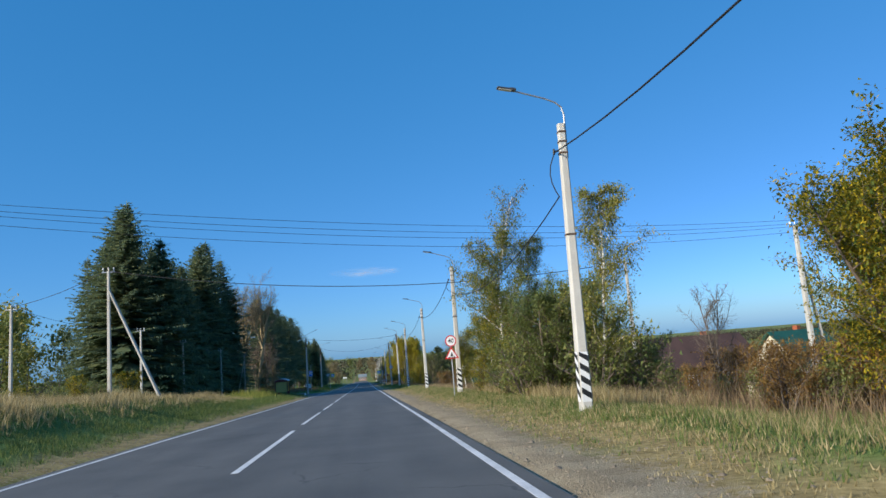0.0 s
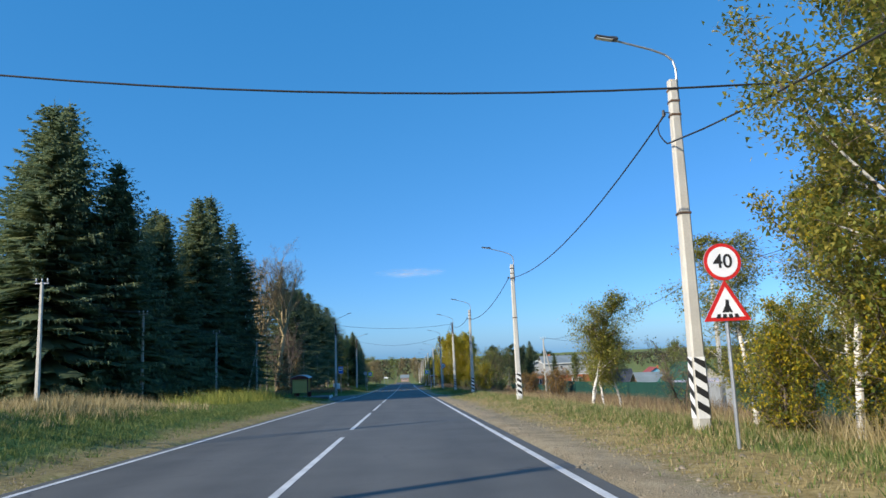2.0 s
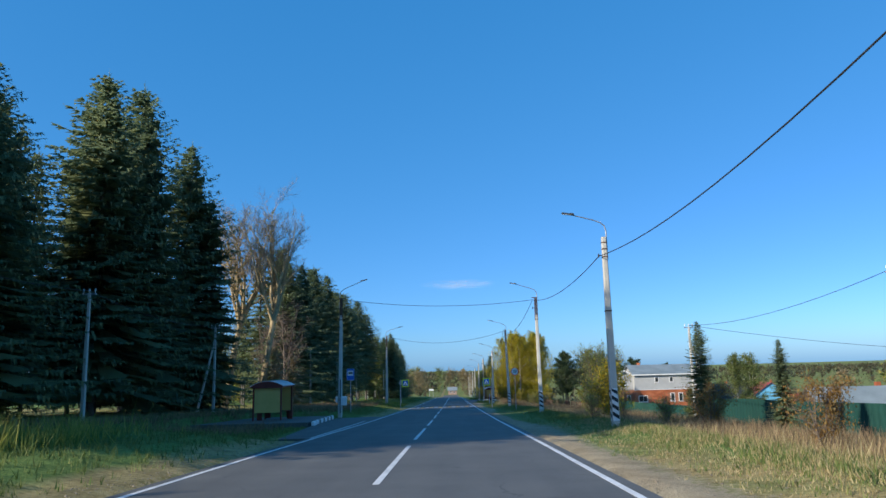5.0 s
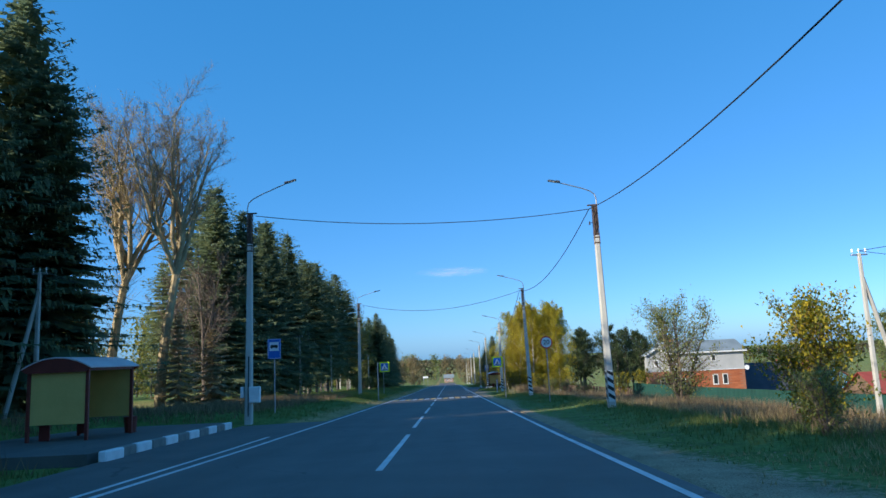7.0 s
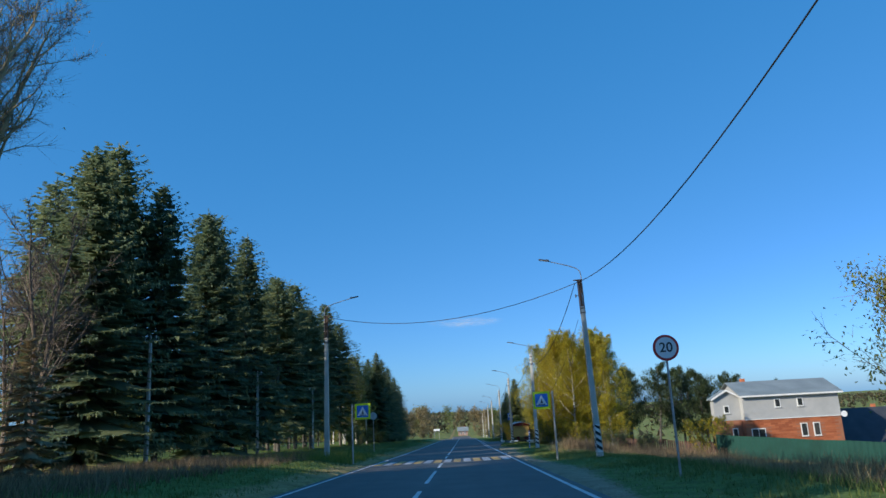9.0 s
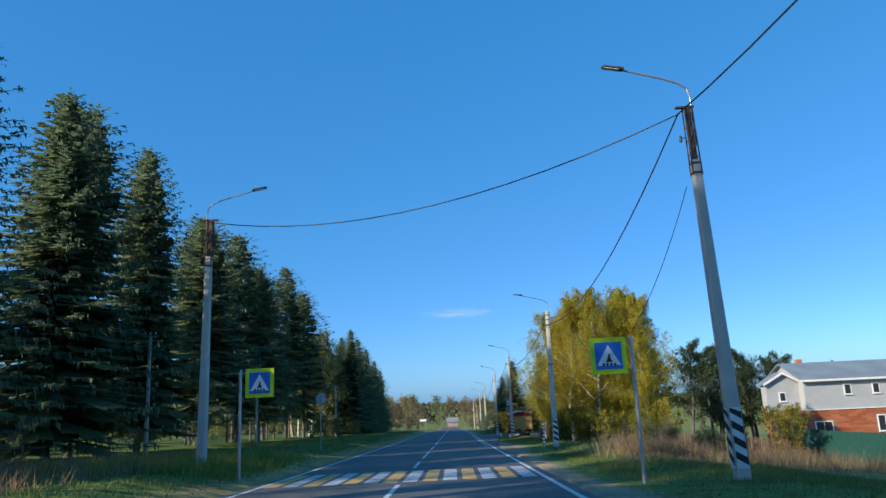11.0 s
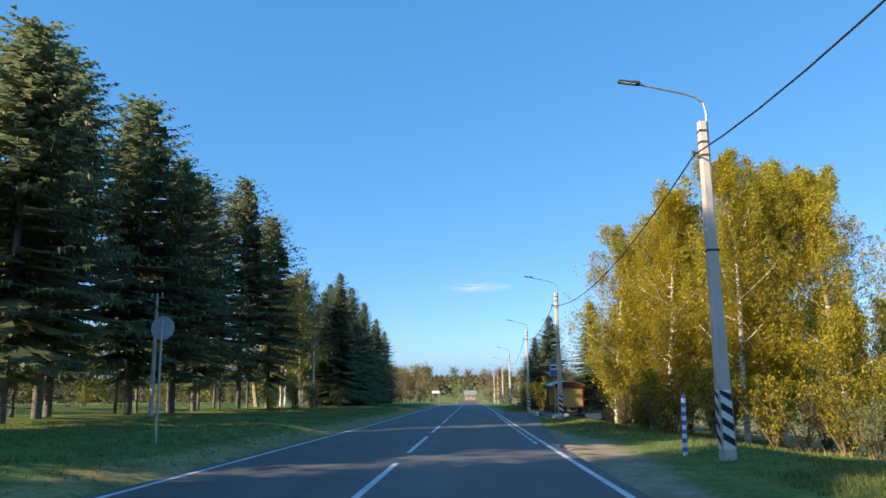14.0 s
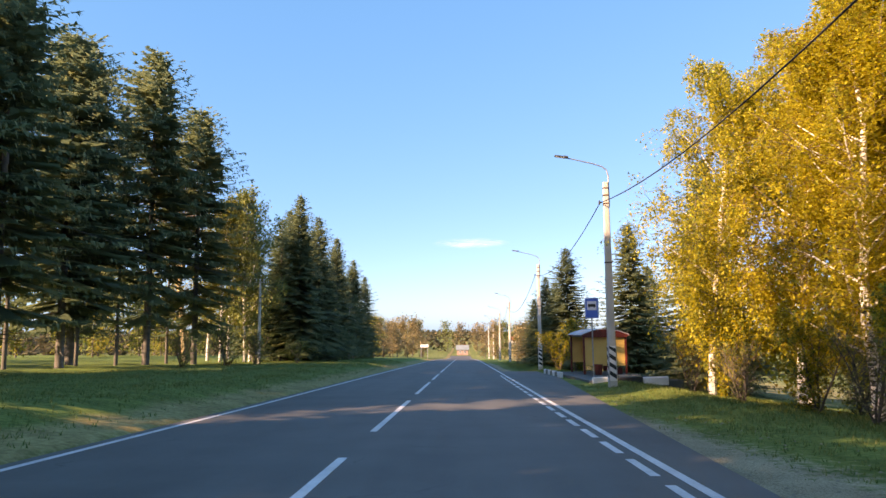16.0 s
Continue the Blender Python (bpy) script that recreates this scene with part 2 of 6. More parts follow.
M_BLACK = surface("black_paint", (0.012, 0.012, 0.013), (0.03, 0.03, 0.03), 3, 0.55, fine=30)
M_STEEL = surface("galvanised_steel", (0.30, 0.31, 0.32), (0.48, 0.49, 0.50), 5, 0.45, 0.7, fine=40, bump=0.05)
M_RUST = surface("rusty_steel", (0.05, 0.035, 0.025), (0.16, 0.10, 0.07), 6, 0.8, 0.2, fine=40)
M_LAMP = surface("lamp_casing", (0.05, 0.055, 0.06), (0.10, 0.10, 0.11), 6, 0.4, 0.3, fine=40, bump=0.03)
M_CABLE = surface("cable", (0.012, 0.012, 0.013), (0.03, 0.03, 0.03), 3, 0.6, fine=20, bump=0)
M_CERAMIC = surface("ceramic", (0.55, 0.55, 0.52), (0.75, 0.75, 0.72), 8, 0.25, fine=30, bump=0)
M_RED = surface("sign_red", (0.48, 0.015, 0.015), (0.60, 0.03, 0.025), 4, 0.35, fine=30, bump=0)
M_SWHITE = surface("sign_white", (0.70, 0.71, 0.72), (0.82, 0.82, 0.82), 4, 0.35, fine=30, bump=0)
M_BLUE = surface("sign_blue", (0.015, 0.13, 0.50), (0.025, 0.17, 0.58), 4, 0.35, fine=30, bump=0)
M_LIME = surface("sign_lime", (0.50, 0.66, 0.01), (0.62, 0.78, 0.02), 4, 0.4, fine=30, bump=0)
M_SBACK = surface("sign_back", (0.36, 0.38, 0.40), (0.50, 0.52, 0.54), 4, 0.45, 0.5, fine=30, bump=0)
M_MAROON = surface("maroon_paint", (0.12, 0.018, 0.012), (0.22, 0.035, 0.022), 3, 0.5, fine=30)
M_OCHRE = surface("ochre_panel", (0.60, 0.37, 0.10), (0.74, 0.49, 0.15), 1.5, 0.6, fine=40, bump=0.05)
M_BRICK = surface("red_brick", (0.30, 0.085, 0.035), (0.46, 0.15, 0.065), 1.2, 0.85, fine=30, vary=0.5)
M_MORTAR = surface("mortar", (0.26, 0.105, 0.06), (0.38, 0.165, 0.095), 2, 0.9, fine=30)
M_SIDING = surface("white_siding", (0.33, 0.34, 0.34), (0.45, 0.45, 0.44), 0.8, 0.7, fine=20)
M_ROOFG = surface("grey_roof_sheet", (0.16, 0.19, 0.19), (0.27, 0.31, 0.31), 0.6, 0.5, 0.1, fine=20)
M_ROOFD = surface("dark_roof_sheet", (0.03, 0.035, 0.045), (0.07, 0.075, 0.085), 0.8, 0.55, 0.1, fine=20)
M_ROOFB = surface("brown_roof_sheet", (0.045, 0.026, 0.018), (0.09, 0.05, 0.036), 0.8, 0.6, fine=20)
M_ROOFGR = surface("green_roof_sheet", (0.015, 0.07, 0.045), (0.03, 0.12, 0.075), 0.8, 0.5, 0.1, fine=20)
M_ROOFR = surface("red_roof_sheet", (0.22, 0.04, 0.025), (0.35, 0.075, 0.05), 0.8, 0.6, fine=20)
M_FENCE = surface("green_fence_sheet", (0.003, 0.034, 0.026), (0.007, 0.06, 0.047), 0.7, 0.85, 0.0, fine=20, bump=0.05)
M_PLANK = surface("weathered_plank", (0.10, 0.065, 0.04), (0.26, 0.17, 0.11), 2, 0.85, fine=30, vary=0.5)
M_REDPLANK = surface("reddish_plank", (0.075, 0.04, 0.03), (0.17, 0.085, 0.06), 2, 0.85, fine=30, vary=0.5)
M_SKYBLUE = surface("sky_blue_boards", (0.10, 0.34, 0.52), (0.17, 0.45, 0.64), 1, 0.75, fine=20)
M_OCHREWALL = surface("ochre_wall", (0.42, 0.25, 0.06), (0.55, 0.34, 0.10), 1, 0.8, fine=20)
M_CREAM = surface("cream_wall", (0.52, 0.46, 0.33), (0.68, 0.62, 0.48), 1, 0.8, fine=20)
M_BARK = surface("dark_bark", (0.07, 0.063, 0.054), (0.19, 0.172, 0.148), 3, 0.9, fine=18, bump=0.5, depth=0.03)
M_PALEBARK = surface("pale_bark", (0.24, 0.18, 0.10), (0.50, 0.39, 0.22), 3, 0.9, fine=18, bump=0.4, depth=0.02)
M_BROWNTWIG = surface("brown_twigs", (0.13, 0.095, 0.06), (0.31, 0.235, 0.15), 4, 0.9, fine=12, bump=0)
M_STONE = surface("shoulder_stones", (0.15, 0.115, 0.075), (0.36, 0.29, 0.195), 3, 0.85, fine=20, bump=0)
M_TWIG = surface("grey_twigs", (0.09, 0.07, 0.055), (0.20, 0.155, 0.12), 4, 0.9, fine=10, bump=0)
M_CURB = surface("kerb_concrete", (0.13, 0.13, 0.115), (0.26, 0.25, 0.22), 3, 0.9, fine=40)


def birch_bark():
    m, n, l, b = nodes_of("birch_bark")
    co, mp, t = n.new("ShaderNodeTexCoord"), n.new("ShaderNodeMapping"), n.new("ShaderNodeTexNoise")
    mp.inputs["Scale"].default_value = (2, 2, 7)
    l.new(co.outputs["Object"], mp.inputs[0])
    l.new(mp.outputs[0], t.inputs["Vector"])
    t.inputs["Scale"].default_value, t.inputs["Detail"].default_value = 2.2, 5
    r = ramp_node(n, [(0.40, (0.04, 0.035, 0.03)), (0.47, (0.66, 0.62, 0.56))])
    l.new(t.outputs["Fac"], r.inputs[0])
    l.new(r.outputs[0], b.inputs["Base Color"])
    b.inputs["Roughness"].default_value = 0.7
    return m


def glass_material():
    m, n, l, b = nodes_of("window_glass")
    b.inputs["Base Color"].default_value = (0.03, 0.035, 0.04, 1)
    b.inputs["Roughness"].default_value = 0.06
    return m


M_BIRCH, M_GLASS = birch_bark(), glass_material()
M_SPRUCE = leafy("spruce_needles", [(0.095, 0.14, 0.085), (0.15, 0.20, 0.11), (0.20, 0.245, 0.125), (0.27, 0.295, 0.14)], 0.65, 0.5, 0.35)
M_PINE = leafy("pine_needles", [(0.035, 0.06, 0.03), (0.07, 0.105, 0.048), (0.12, 0.155, 0.065)], 0.6, 0.4, 0.3)
M_GOLD = leafy("golden_leaves", [(0.28, 0.185, 0.03), (0.49, 0.405, 0.045), (0.64, 0.56, 0.07), (0.57, 0.465, 0.05), (0.40, 0.365, 0.055), (0.22, 0.25, 0.055)], 0.5, 0.55, 0.4)
M_MIXED = leafy("turning_leaves", [(0.13, 0.17, 0.04), (0.24, 0.26, 0.06), (0.42, 0.34, 0.07), (0.20, 0.22, 0.05)], 0.5, 0.45, 0.4)
M_GREEN = leafy("green_leaves", [(0.12, 0.165, 0.05), (0.20, 0.235, 0.07), (0.32, 0.31, 0.095)], 0.5, 0.45, 0.4)
M_RUSSET = leafy("russet_leaves", [(0.17, 0.095, 0.03), (0.33, 0.18, 0.05), (0.26, 0.20, 0.07)], 0.6, 0.35, 0.4)
M_MAPLE = leafy("maple_leaves", [(0.08, 0.12, 0.025), (0.18, 0.20, 0.03), (0.58, 0.42, 0.03), (0.14, 0.17, 0.03)], 0.5, 0.45, 0.2)
M_PALELEAF = leafy("pale_dry_needles", [(0.26, 0.20, 0.12), (0.44, 0.34, 0.20), (0.34, 0.29, 0.16)], 0.7, 0.3, 0.2)
M_GRASS = leafy("grass_blades", [(0.085, 0.13, 0.032), (0.14, 0.19, 0.05), (0.25, 0.26, 0.085)], 0.6, 0.4, 0.1)
M_STRAW = leafy("dry_grass_blades", [(0.25, 0.19, 0.08), (0.41, 0.325, 0.155), (0.52, 0.42, 0.225)], 0.7, 0.35, 0.1)
M_WEED = leafy("dead_weeds", [(0.13, 0.085, 0.05), (0.25, 0.17, 0.095), (0.38, 0.27, 0.15)], 0.8, 0.25, 0.1)
M_GOLDROD = leafy("yellow_green_weeds", [(0.10, 0.15, 0.03), (0.24, 0.26, 0.05), (0.44, 0.39, 0.09)], 0.6, 0.4, 0.1)


# ---- mesh helpers ----
def mesh_np(name, verts, faces):
    """A mesh from an (n,3) and an (m,3|4) array."""
    verts, faces = np.asarray(verts, np.float32), np.asarray(faces, np.int32)
    me = bpy.data.meshes.new(name)
    k = faces.shape[1]
    me.vertices.add(len(verts))
    me.vertices.foreach_set("co", verts.ravel())
    me.loops.add(faces.size)
    me.loops.foreach_set("vertex_index", faces.ravel())
    me.polygons.add(len(faces))
    me.polygons.foreach_set("loop_start", np.arange(0, faces.size, k, dtype=np.int32))
    me.update(calc_edges=True)
    me.validate()
    return me


def holder(name, m, label, category, group="", kind=""):
    ob = new(name)
    ob.matrix_basis = m
    ob.empty_display_size = 0.2
    return tagged(ob, label, category, group, kind)


def part(name, bm, material, parent, label=""):
    """One bmesh as one mesh object under its thing."""
    me = bpy.data.meshes.new(name)
    bm.normal_update()
    bm.to_mesh(me)
    bm.free()
    me.materials.append(material)
    ob = new(name, me)
    ob.parent = parent
    return tagged(ob, label)


def np_part(name, vf, material, parent, label=""):
    me = mesh_np(name, *vf)
    me.materials.append(material)
    ob = new(name, me)
    ob.parent = parent
    return tagged(ob, label)


def thing(name, bm, material, label, category, group="", kind="", m=None):
    ob = part(name, bm, material, None)
    if m is not None:
        ob.matrix_basis = m
    return tagged(ob, label, category, group, kind)


def box(bm, c, s, bevel=0.0, m=None):
    r = bmesh.ops.create_cube(bm, size=1.0, matrix=(m or Matrix()) @ Matrix.Translation(c) @ Matrix.Diagonal((*s, 1)))
    if bevel:
        es = list({e for v in r["verts"] for e in v.link_edges})
        bmesh.ops.bevel(bm, geom=es, offset=bevel, segments=1, affect="EDGES")
    return bm


def tube(bm, pts, r0, r1=None, n=6, cap=True):
    """A tapering round bar along the points."""
    r1 = r0 if r1 is None else r1
    pts = [Vector(p) for p in pts]
    rings = []
    for i, p in enumerate(pts):
        d = (pts[min(i + 1, len(pts) - 1)] - pts[max(i - 1, 0)]).normalized()
        a = d.orthogonal().normalized() if i == 0 else (rings_a - d * rings_a.dot(d)).normalized()
        rings_a = a
        b = d.cross(a)
        r = r0 + (r1 - r0) * i / max(len(pts) - 1, 1)
        rings.append([bm.verts.new(p + r * (math.cos(t) * a + math.sin(t) * b)) for t in (2 * math.pi * k / n for k in range(n))])
    for q, w in zip(rings, rings[1:]):
        for k in range(n):
            bm.faces.new((q[k], q[(k + 1) % n], w[(k + 1) % n], w[k]))
    if cap:
        bm.faces.new(rings[0][::-1])
        bm.faces.new(rings[-1])
    return bm


def disc(bm, c, r, thick, n=28, m=None):
    bmesh.ops.create_cone(bm, cap_ends=True, segments=n, radius1=r, radius2=r, depth=thick, matrix=(m or Matrix()) @ Matrix.Translation(c) @ pose(0, 0, 0, 90, 0, 0))
    return bm


def prism(bm, outline, y0, y1):
    """A plate: outline in x, z, from y0 to y1."""
    f = [bm.verts.new((x, y0, z)) for x, z in outline]
    b = [bm.verts.new((x, y1, z)) for x, z in outline]
    bm.faces.new(f)
    bm.faces.new(b[::-1])
    k = len(f)
    for i in range(k):
        bm.faces.new((f[(i + 1) % k], f[i], b[i], b[(i + 1) % k]))
    return bm


def words(text, size, depth, m, material, parent):
    """Lettering as a mesh part."""
    cu = bpy.data.curves.new("lettering", "FONT")
    cu.body, cu.size, cu.extrude, cu.align_x, cu.align_y = text, size, depth, "CENTER", "CENTER"
    cu.offset = size * 0.012
    ob = new("lettering_curve", cu)
    bpy.context.view_layer.update()
    me = bpy.data.meshes.new_from_object(ob.evaluated_get(bpy.context.evaluated_depsgraph_get()))
    bpy.data.objects.remove(ob)
    me.transform(m)
    me.materials.append(material)
    o = new("lettering", me)
    o.parent = parent
    return o


# ---- ground, road and markings ----
def build_ground():
    xs = np.concatenate([[-3000, -1500, -800, -400, -200, -120, -80, -60, -45, -36], np.arange(-30, -5.9, 0.6), [-5.6, -5.4, -3, 0, 1.9, 2.1],
                         np.arange(2.4, 12, 0.5), np.arange(12, 30, 1.5), [32, 36, 42, 50, 60, 75, 90, 120, 170, 250, 400, 700, 1100, 1500, 2200, 3000]])
    ys = np.concatenate([[-400, -200, -100, -50, -30], np.arange(-20, 230, 1.0), np.arange(230, 330, 3.0), np.arange(330, 560, 10), [580, 620, 650, 700, 800, 900, 1000, 1200, 1400, 1800, 2500, 3500, 4500]])
    gx, gy = np.meshgrid(xs, ys)
    z = ground_z(gx, gy)
    under = (gx > -5.7) & (gx < 2.15)
    z = np.where(under, z - 0.12, z)
    nx, ny = len(xs), len(ys)
    v = np.stack([gx, gy, z], -1).reshape(-1, 3)
    i = (np.arange(ny - 1)[:, None] * nx + np.arange(nx - 1)[None]).ravel()
    me = mesh_np("ground", v, np.stack([i, i + 1, i + nx + 1, i + nx], 1))
    x, y = v[:, 0], v[:, 1]
    edge_r, edge_l = x - 2.0, -5.5 - x
    wob = 0.35 * np.sin(y * 0.31) + 0.25 * np.sin(y * 0.83 + 1.0)
    early = np.clip((95 - y) / 25, 0, 1)
    wide = 1.8 * early + 0.9 * (1 - early) + 1.1 * np.exp(-((y - 92) / 7.0) ** 2) + 1.3 * np.exp(-((y - 166) / 11.0) ** 2) + 1.0 * np.exp(-((y - 131) / 7.0) ** 2)
    gravel = np.clip(1.15 - np.abs(edge_r - 0.2) / (wide + 0.4 * wob), 0, 1) * (x > 0)
    gravel = np.maximum(gravel, 0.62 * np.clip(1.2 - edge_l / (0.55 + 0.5 * np.exp(-((y - 95) / 14) ** 2)), 0, 1) * (x < 0))
    gravel = np.where((y < -20) | (y > 240), gravel * 0.4, gravel)
    dry = np.clip(1.2 - np.abs(edge_r - 2.1) / 1.7, 0, 0.75) * early * (x > 0) + np.clip(1.1 - np.abs(edge_l - 0.9) / 1.1, 0, 0.8) * (x < 0)
    drift = 9 * np.sin(x * 0.043 + 1.3) + 5 * np.sin(x * 0.11 + y * 0.02)
    meadow = np.clip((-x - 8.5) / 3, 0, 1) * np.clip((74 + drift * np.clip((-x - 22) / 20, 0, 1) - y) / 16, 0, 1)
    field = np.clip((x - 8) / 6, 0, 1) * (0.62 - 0.3 * np.clip((x - 40) / 60, 0, 1))
    needles = np.clip((-x - 15) / 3, 0, 1) * np.clip((y - 66 - drift) / 22, 0, 1) * np.clip((166 + drift - y) / 30, 0, 1) * 0.55
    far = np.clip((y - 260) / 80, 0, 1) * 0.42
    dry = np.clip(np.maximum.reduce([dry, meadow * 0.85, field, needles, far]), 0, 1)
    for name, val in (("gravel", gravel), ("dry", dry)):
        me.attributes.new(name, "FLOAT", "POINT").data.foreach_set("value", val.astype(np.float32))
    for p in me.polygons:
        p.use_smooth = True
    me.materials.append(M_GROUND)
    tagged(new("ground", me), "grass verge and dry meadow with gravel shoulders beside the road", "ground", kind="structure")


def strip(name, x0, x1, y0, y1, material, label, category, lift=0.0, drop=0.25, parent=None, step=4.0, kind="structure", x0b=None, x1b=None):
    """A slab that follows the road's fall; its ends may differ in x."""
    x0b, x1b = x0 if x0b is None else x0b, x1 if x1b is None else x1b
    ys = np.unique(np.concatenate([[y0, y1], ROAD_Y[(ROAD_Y > y0) & (ROAD_Y < y1)], np.arange(y0, y1, step)]))
    bm = bmesh.new()
    rows = []
    for y in ys:
        f = (y - y0) / (y1 - y0)
        a, b, z = x0 + (x0b - x0) * f, x1 + (x1b - x1) * f, float(road_z(y)) + lift
        rows.append([bm.verts.new(q) for q in ((a, y, z), (b, y, z), (b, y, z - drop), (a, y, z - drop))])
    for p, q in zip(rows, rows[1:]):
        for k in range(4):
            bm.faces.new((p[k], p[(k + 1) % 4], q[(k + 1) % 4], q[k]))
    bm.faces.new(rows[0][::-1])
    bm.faces.new(rows[-1])
    bmesh.ops.recalc_face_normals(bm, faces=bm.faces)
    ob = part(name, bm, material, parent)
    if parent is None:
        tagged(ob, label, category, kind=kind)
    return ob


build_ground()
ROAD = strip("road", -5.56, 2.08, -100, 440, M_ASPHALT, "grey worn asphalt two-lane road running downhill", "road")
strip("bus_bay_near", -6.6, -5.56, 86, 99, M_ASPHALT, "grey asphalt bus bay beside the road", "bus bay", lift=-0.004, x0b=-7.95)
strip("bus_bay_middle", -7.95, -5.56, 99, 112, M_ASPHALT, "grey asphalt bus bay beside the road", "bus bay", lift=-0.004, x0b=-8.7)
strip("bus_bay_far", 2.08, 2.15, 165, 196, M_ASPHALT, "dark asphalt bus bay beside the road", "bus bay", lift=-0.004, x1b=4.2)
strip("bus_bay_end", 2.08, 4.2, 196, 207, M_ASPHALT, "dark asphalt bus bay beside the road", "bus bay", lift=-0.004)
strip("pavement", -14.2, -8.1, 98.4, 111.0, M_ASPHALT, "grey asphalt waiting platform of the bus stop", "pavement", lift=0.17, drop=0.4, x1b=-8.95)
strip("pavement", 4.7, 8.4, 190.5, 203.5, M_ASPHALT, "dark asphalt waiting platform of the bus stop", "pavement", lift=0.06, drop=0.4)


def mark(x, w, y0, y1, material=None, lift=0.004):
    strip("marking", x - w / 2, x + w / 2, y0, y1, material or M_PAINT, "", "", lift=lift, drop=0.003, parent=ROAD, step=10)


GAPS = [9.6, 21.2, 32.8, 45.2, 58.6, 71.0, 82.2, 93.2, 103.8, 113.6, 123.4, 133.2, 151.5, 161.8, 171.9, 182.0, 193.0, 204.0, 215.0, 226.0, 237.0, 248.0, 259.0, 270.0, 281.0, 292.0]
for a, b in zip(GAPS, GAPS[1:]):
    for s, e in (((a + 1.4, 139.4), (146.2, b - 1.4)) if a < 140 < b else ((a + 1.4, b - 1.4),)):
        mark(X_MID, 0.11, s, e)
mark(X_MID, 0.11, -60, 8.2)
mark(X_RIGHT, 0.11, -100, 420)
mark(X_LEFT, 0.11, -100, 420)
for k in range(21):
    mark(X_RIGHT - 0.24, 0.10, 166.0 + 1.6 * k, 167.1 + 1.6 * k)
strip("marking", -5.52, -5.42, 86, 104, M_PAINT, "", "", lift=0.002, drop=0.003, parent=ROAD, x0b=-5.85, x1b=-5.75)
for k in range(14):
    mark(-5.02 + 0.5 * k, 0.36, 140.2, 144.6, M_WORN if k % 2 else M_YELLOW, lift=0.006)


# ---- lamp posts ----
def shaft_bm(h, b0, b1, z0=-0.5):
    bm = bmesh.new()
    rows = []
    for z in (z0, h):
        b = b0 + (b1 - b0) * max(z, 0) / h
        c = b * 0.72
        rows.append([bm.verts.new((x, y, z)) for x, y in ((b, c), (c, b), (-c, b), (-b, c), (-b, -c), (-c, -b), (c, -b), (b, -c))])
    for k in range(8):
        bm.faces.new((rows[0][k], rows[0][(k + 1) % 8], rows[1][(k + 1) % 8], rows[1][k]))
    bm.faces.new(rows[1])
    return bm


def half(z, h, b0, b1):
    return b0 + (b1 - b0) * z / h


def stripes_on(thing_ob, h, b0, b1, z0, z1, count):
    """White painted sleeve with slanting black bands on the four faces."""
    bm = bmesh.new()
    for s in range(4):
        m = pose(0, 0, 0, 0, 0, 90 * s)
        a, b = half(z0, h, b0, b1), half(z1, h, b0, b1)
        f = bm.faces.new([bm.verts.new(m @ Vector(q)) for q in ((-a * 0.8, -a - 0.002, z0), (a * 0.8, -a - 0.002, z0), (b * 0.8, -b - 0.002, z1), (-b * 0.8, -b - 0.002, z1))])
    part("white_band", bm, M_WHITE, thing_ob, "white painted foot band")
    step = (z1 - z0) / count
    for i in range(count):
        bm = bmesh.new()
        for s in range(4):
            m = pose(0, 0, 0, 0, 0, 90 * s)
            lo = z0 + i * step + 0.02
            q = []
            for x, dz in ((-0.8, 0.62), (0.8, 0.12), (0.8, 0.12 + 0.5), (-0.8, 0.62 + 0.5)):
                z = min(lo + dz * step, z1)
                w = half(z, h, b0, b1)
                q.append(bm.verts.new(m @ Vector((x * w, -w - 0.006, z))))
            bm.faces.new(q)
        part("black_stripe", bm, M_BLACK, thing_ob)


def lamp_arm(parent, top, side, reach=1.0, rise=0.0):
    """Bent steel arm with a flat lamp over the road; side -1 reaches to -x."""
    pts = [(0.11 * -side, 0, top - 0.9), (0.11 * -side, 0, top + 0.25), (0.06 * -side, 0, top + 0.45), (side * 0.12, 0, top + 0.58), (side * 0.5, 0, top + 0.68), (side * 1.55, 0, top + 0.86)]
    pts = [(x * reach if x * side > 0 else x, y, z + rise * max(0, x * side)) for x, y, z in pts]
    part("lamp_arm", tube(bmesh.new(), pts, 0.026, 0.022, 7), M_STEEL, parent, "bent galvanised steel arm")
    bm = bmesh.new()
    m = Matrix.Translation((side * 1.78 * reach, 0, top + 0.90 + rise * 1.78)) @ pose(0, 0, 0, 0, (8 + 40 * rise) * -side, 0)
    box(bm, (0, 0, 0), (0.50, 0.17, 0.055), 0.02, m)
    box(bm, (-side * 0.16, 0, 0.035), (0.16, 0.11, 0.04), 0.012, m)
    head = part("lamp_head", bm, M_LAMP, parent, "flat dark lamp head")
    bm = box(bmesh.new(), (side * 0.04, 0, -0.031), (0.34, 0.13, 0.008), 0.0, m)
    part("lens", bm, M_SWHITE, head)


def bands_on(parent, zs, h, b0, b1):
    for z in zs:
        bm = bmesh.new()
        w = half(z, h, b0, b1) + 0.012
        box(bm, (0, 0, z), (2 * w, 2 * w, 0.05), 0.008)
        part("clamp_band", bm, M_RUST, parent)


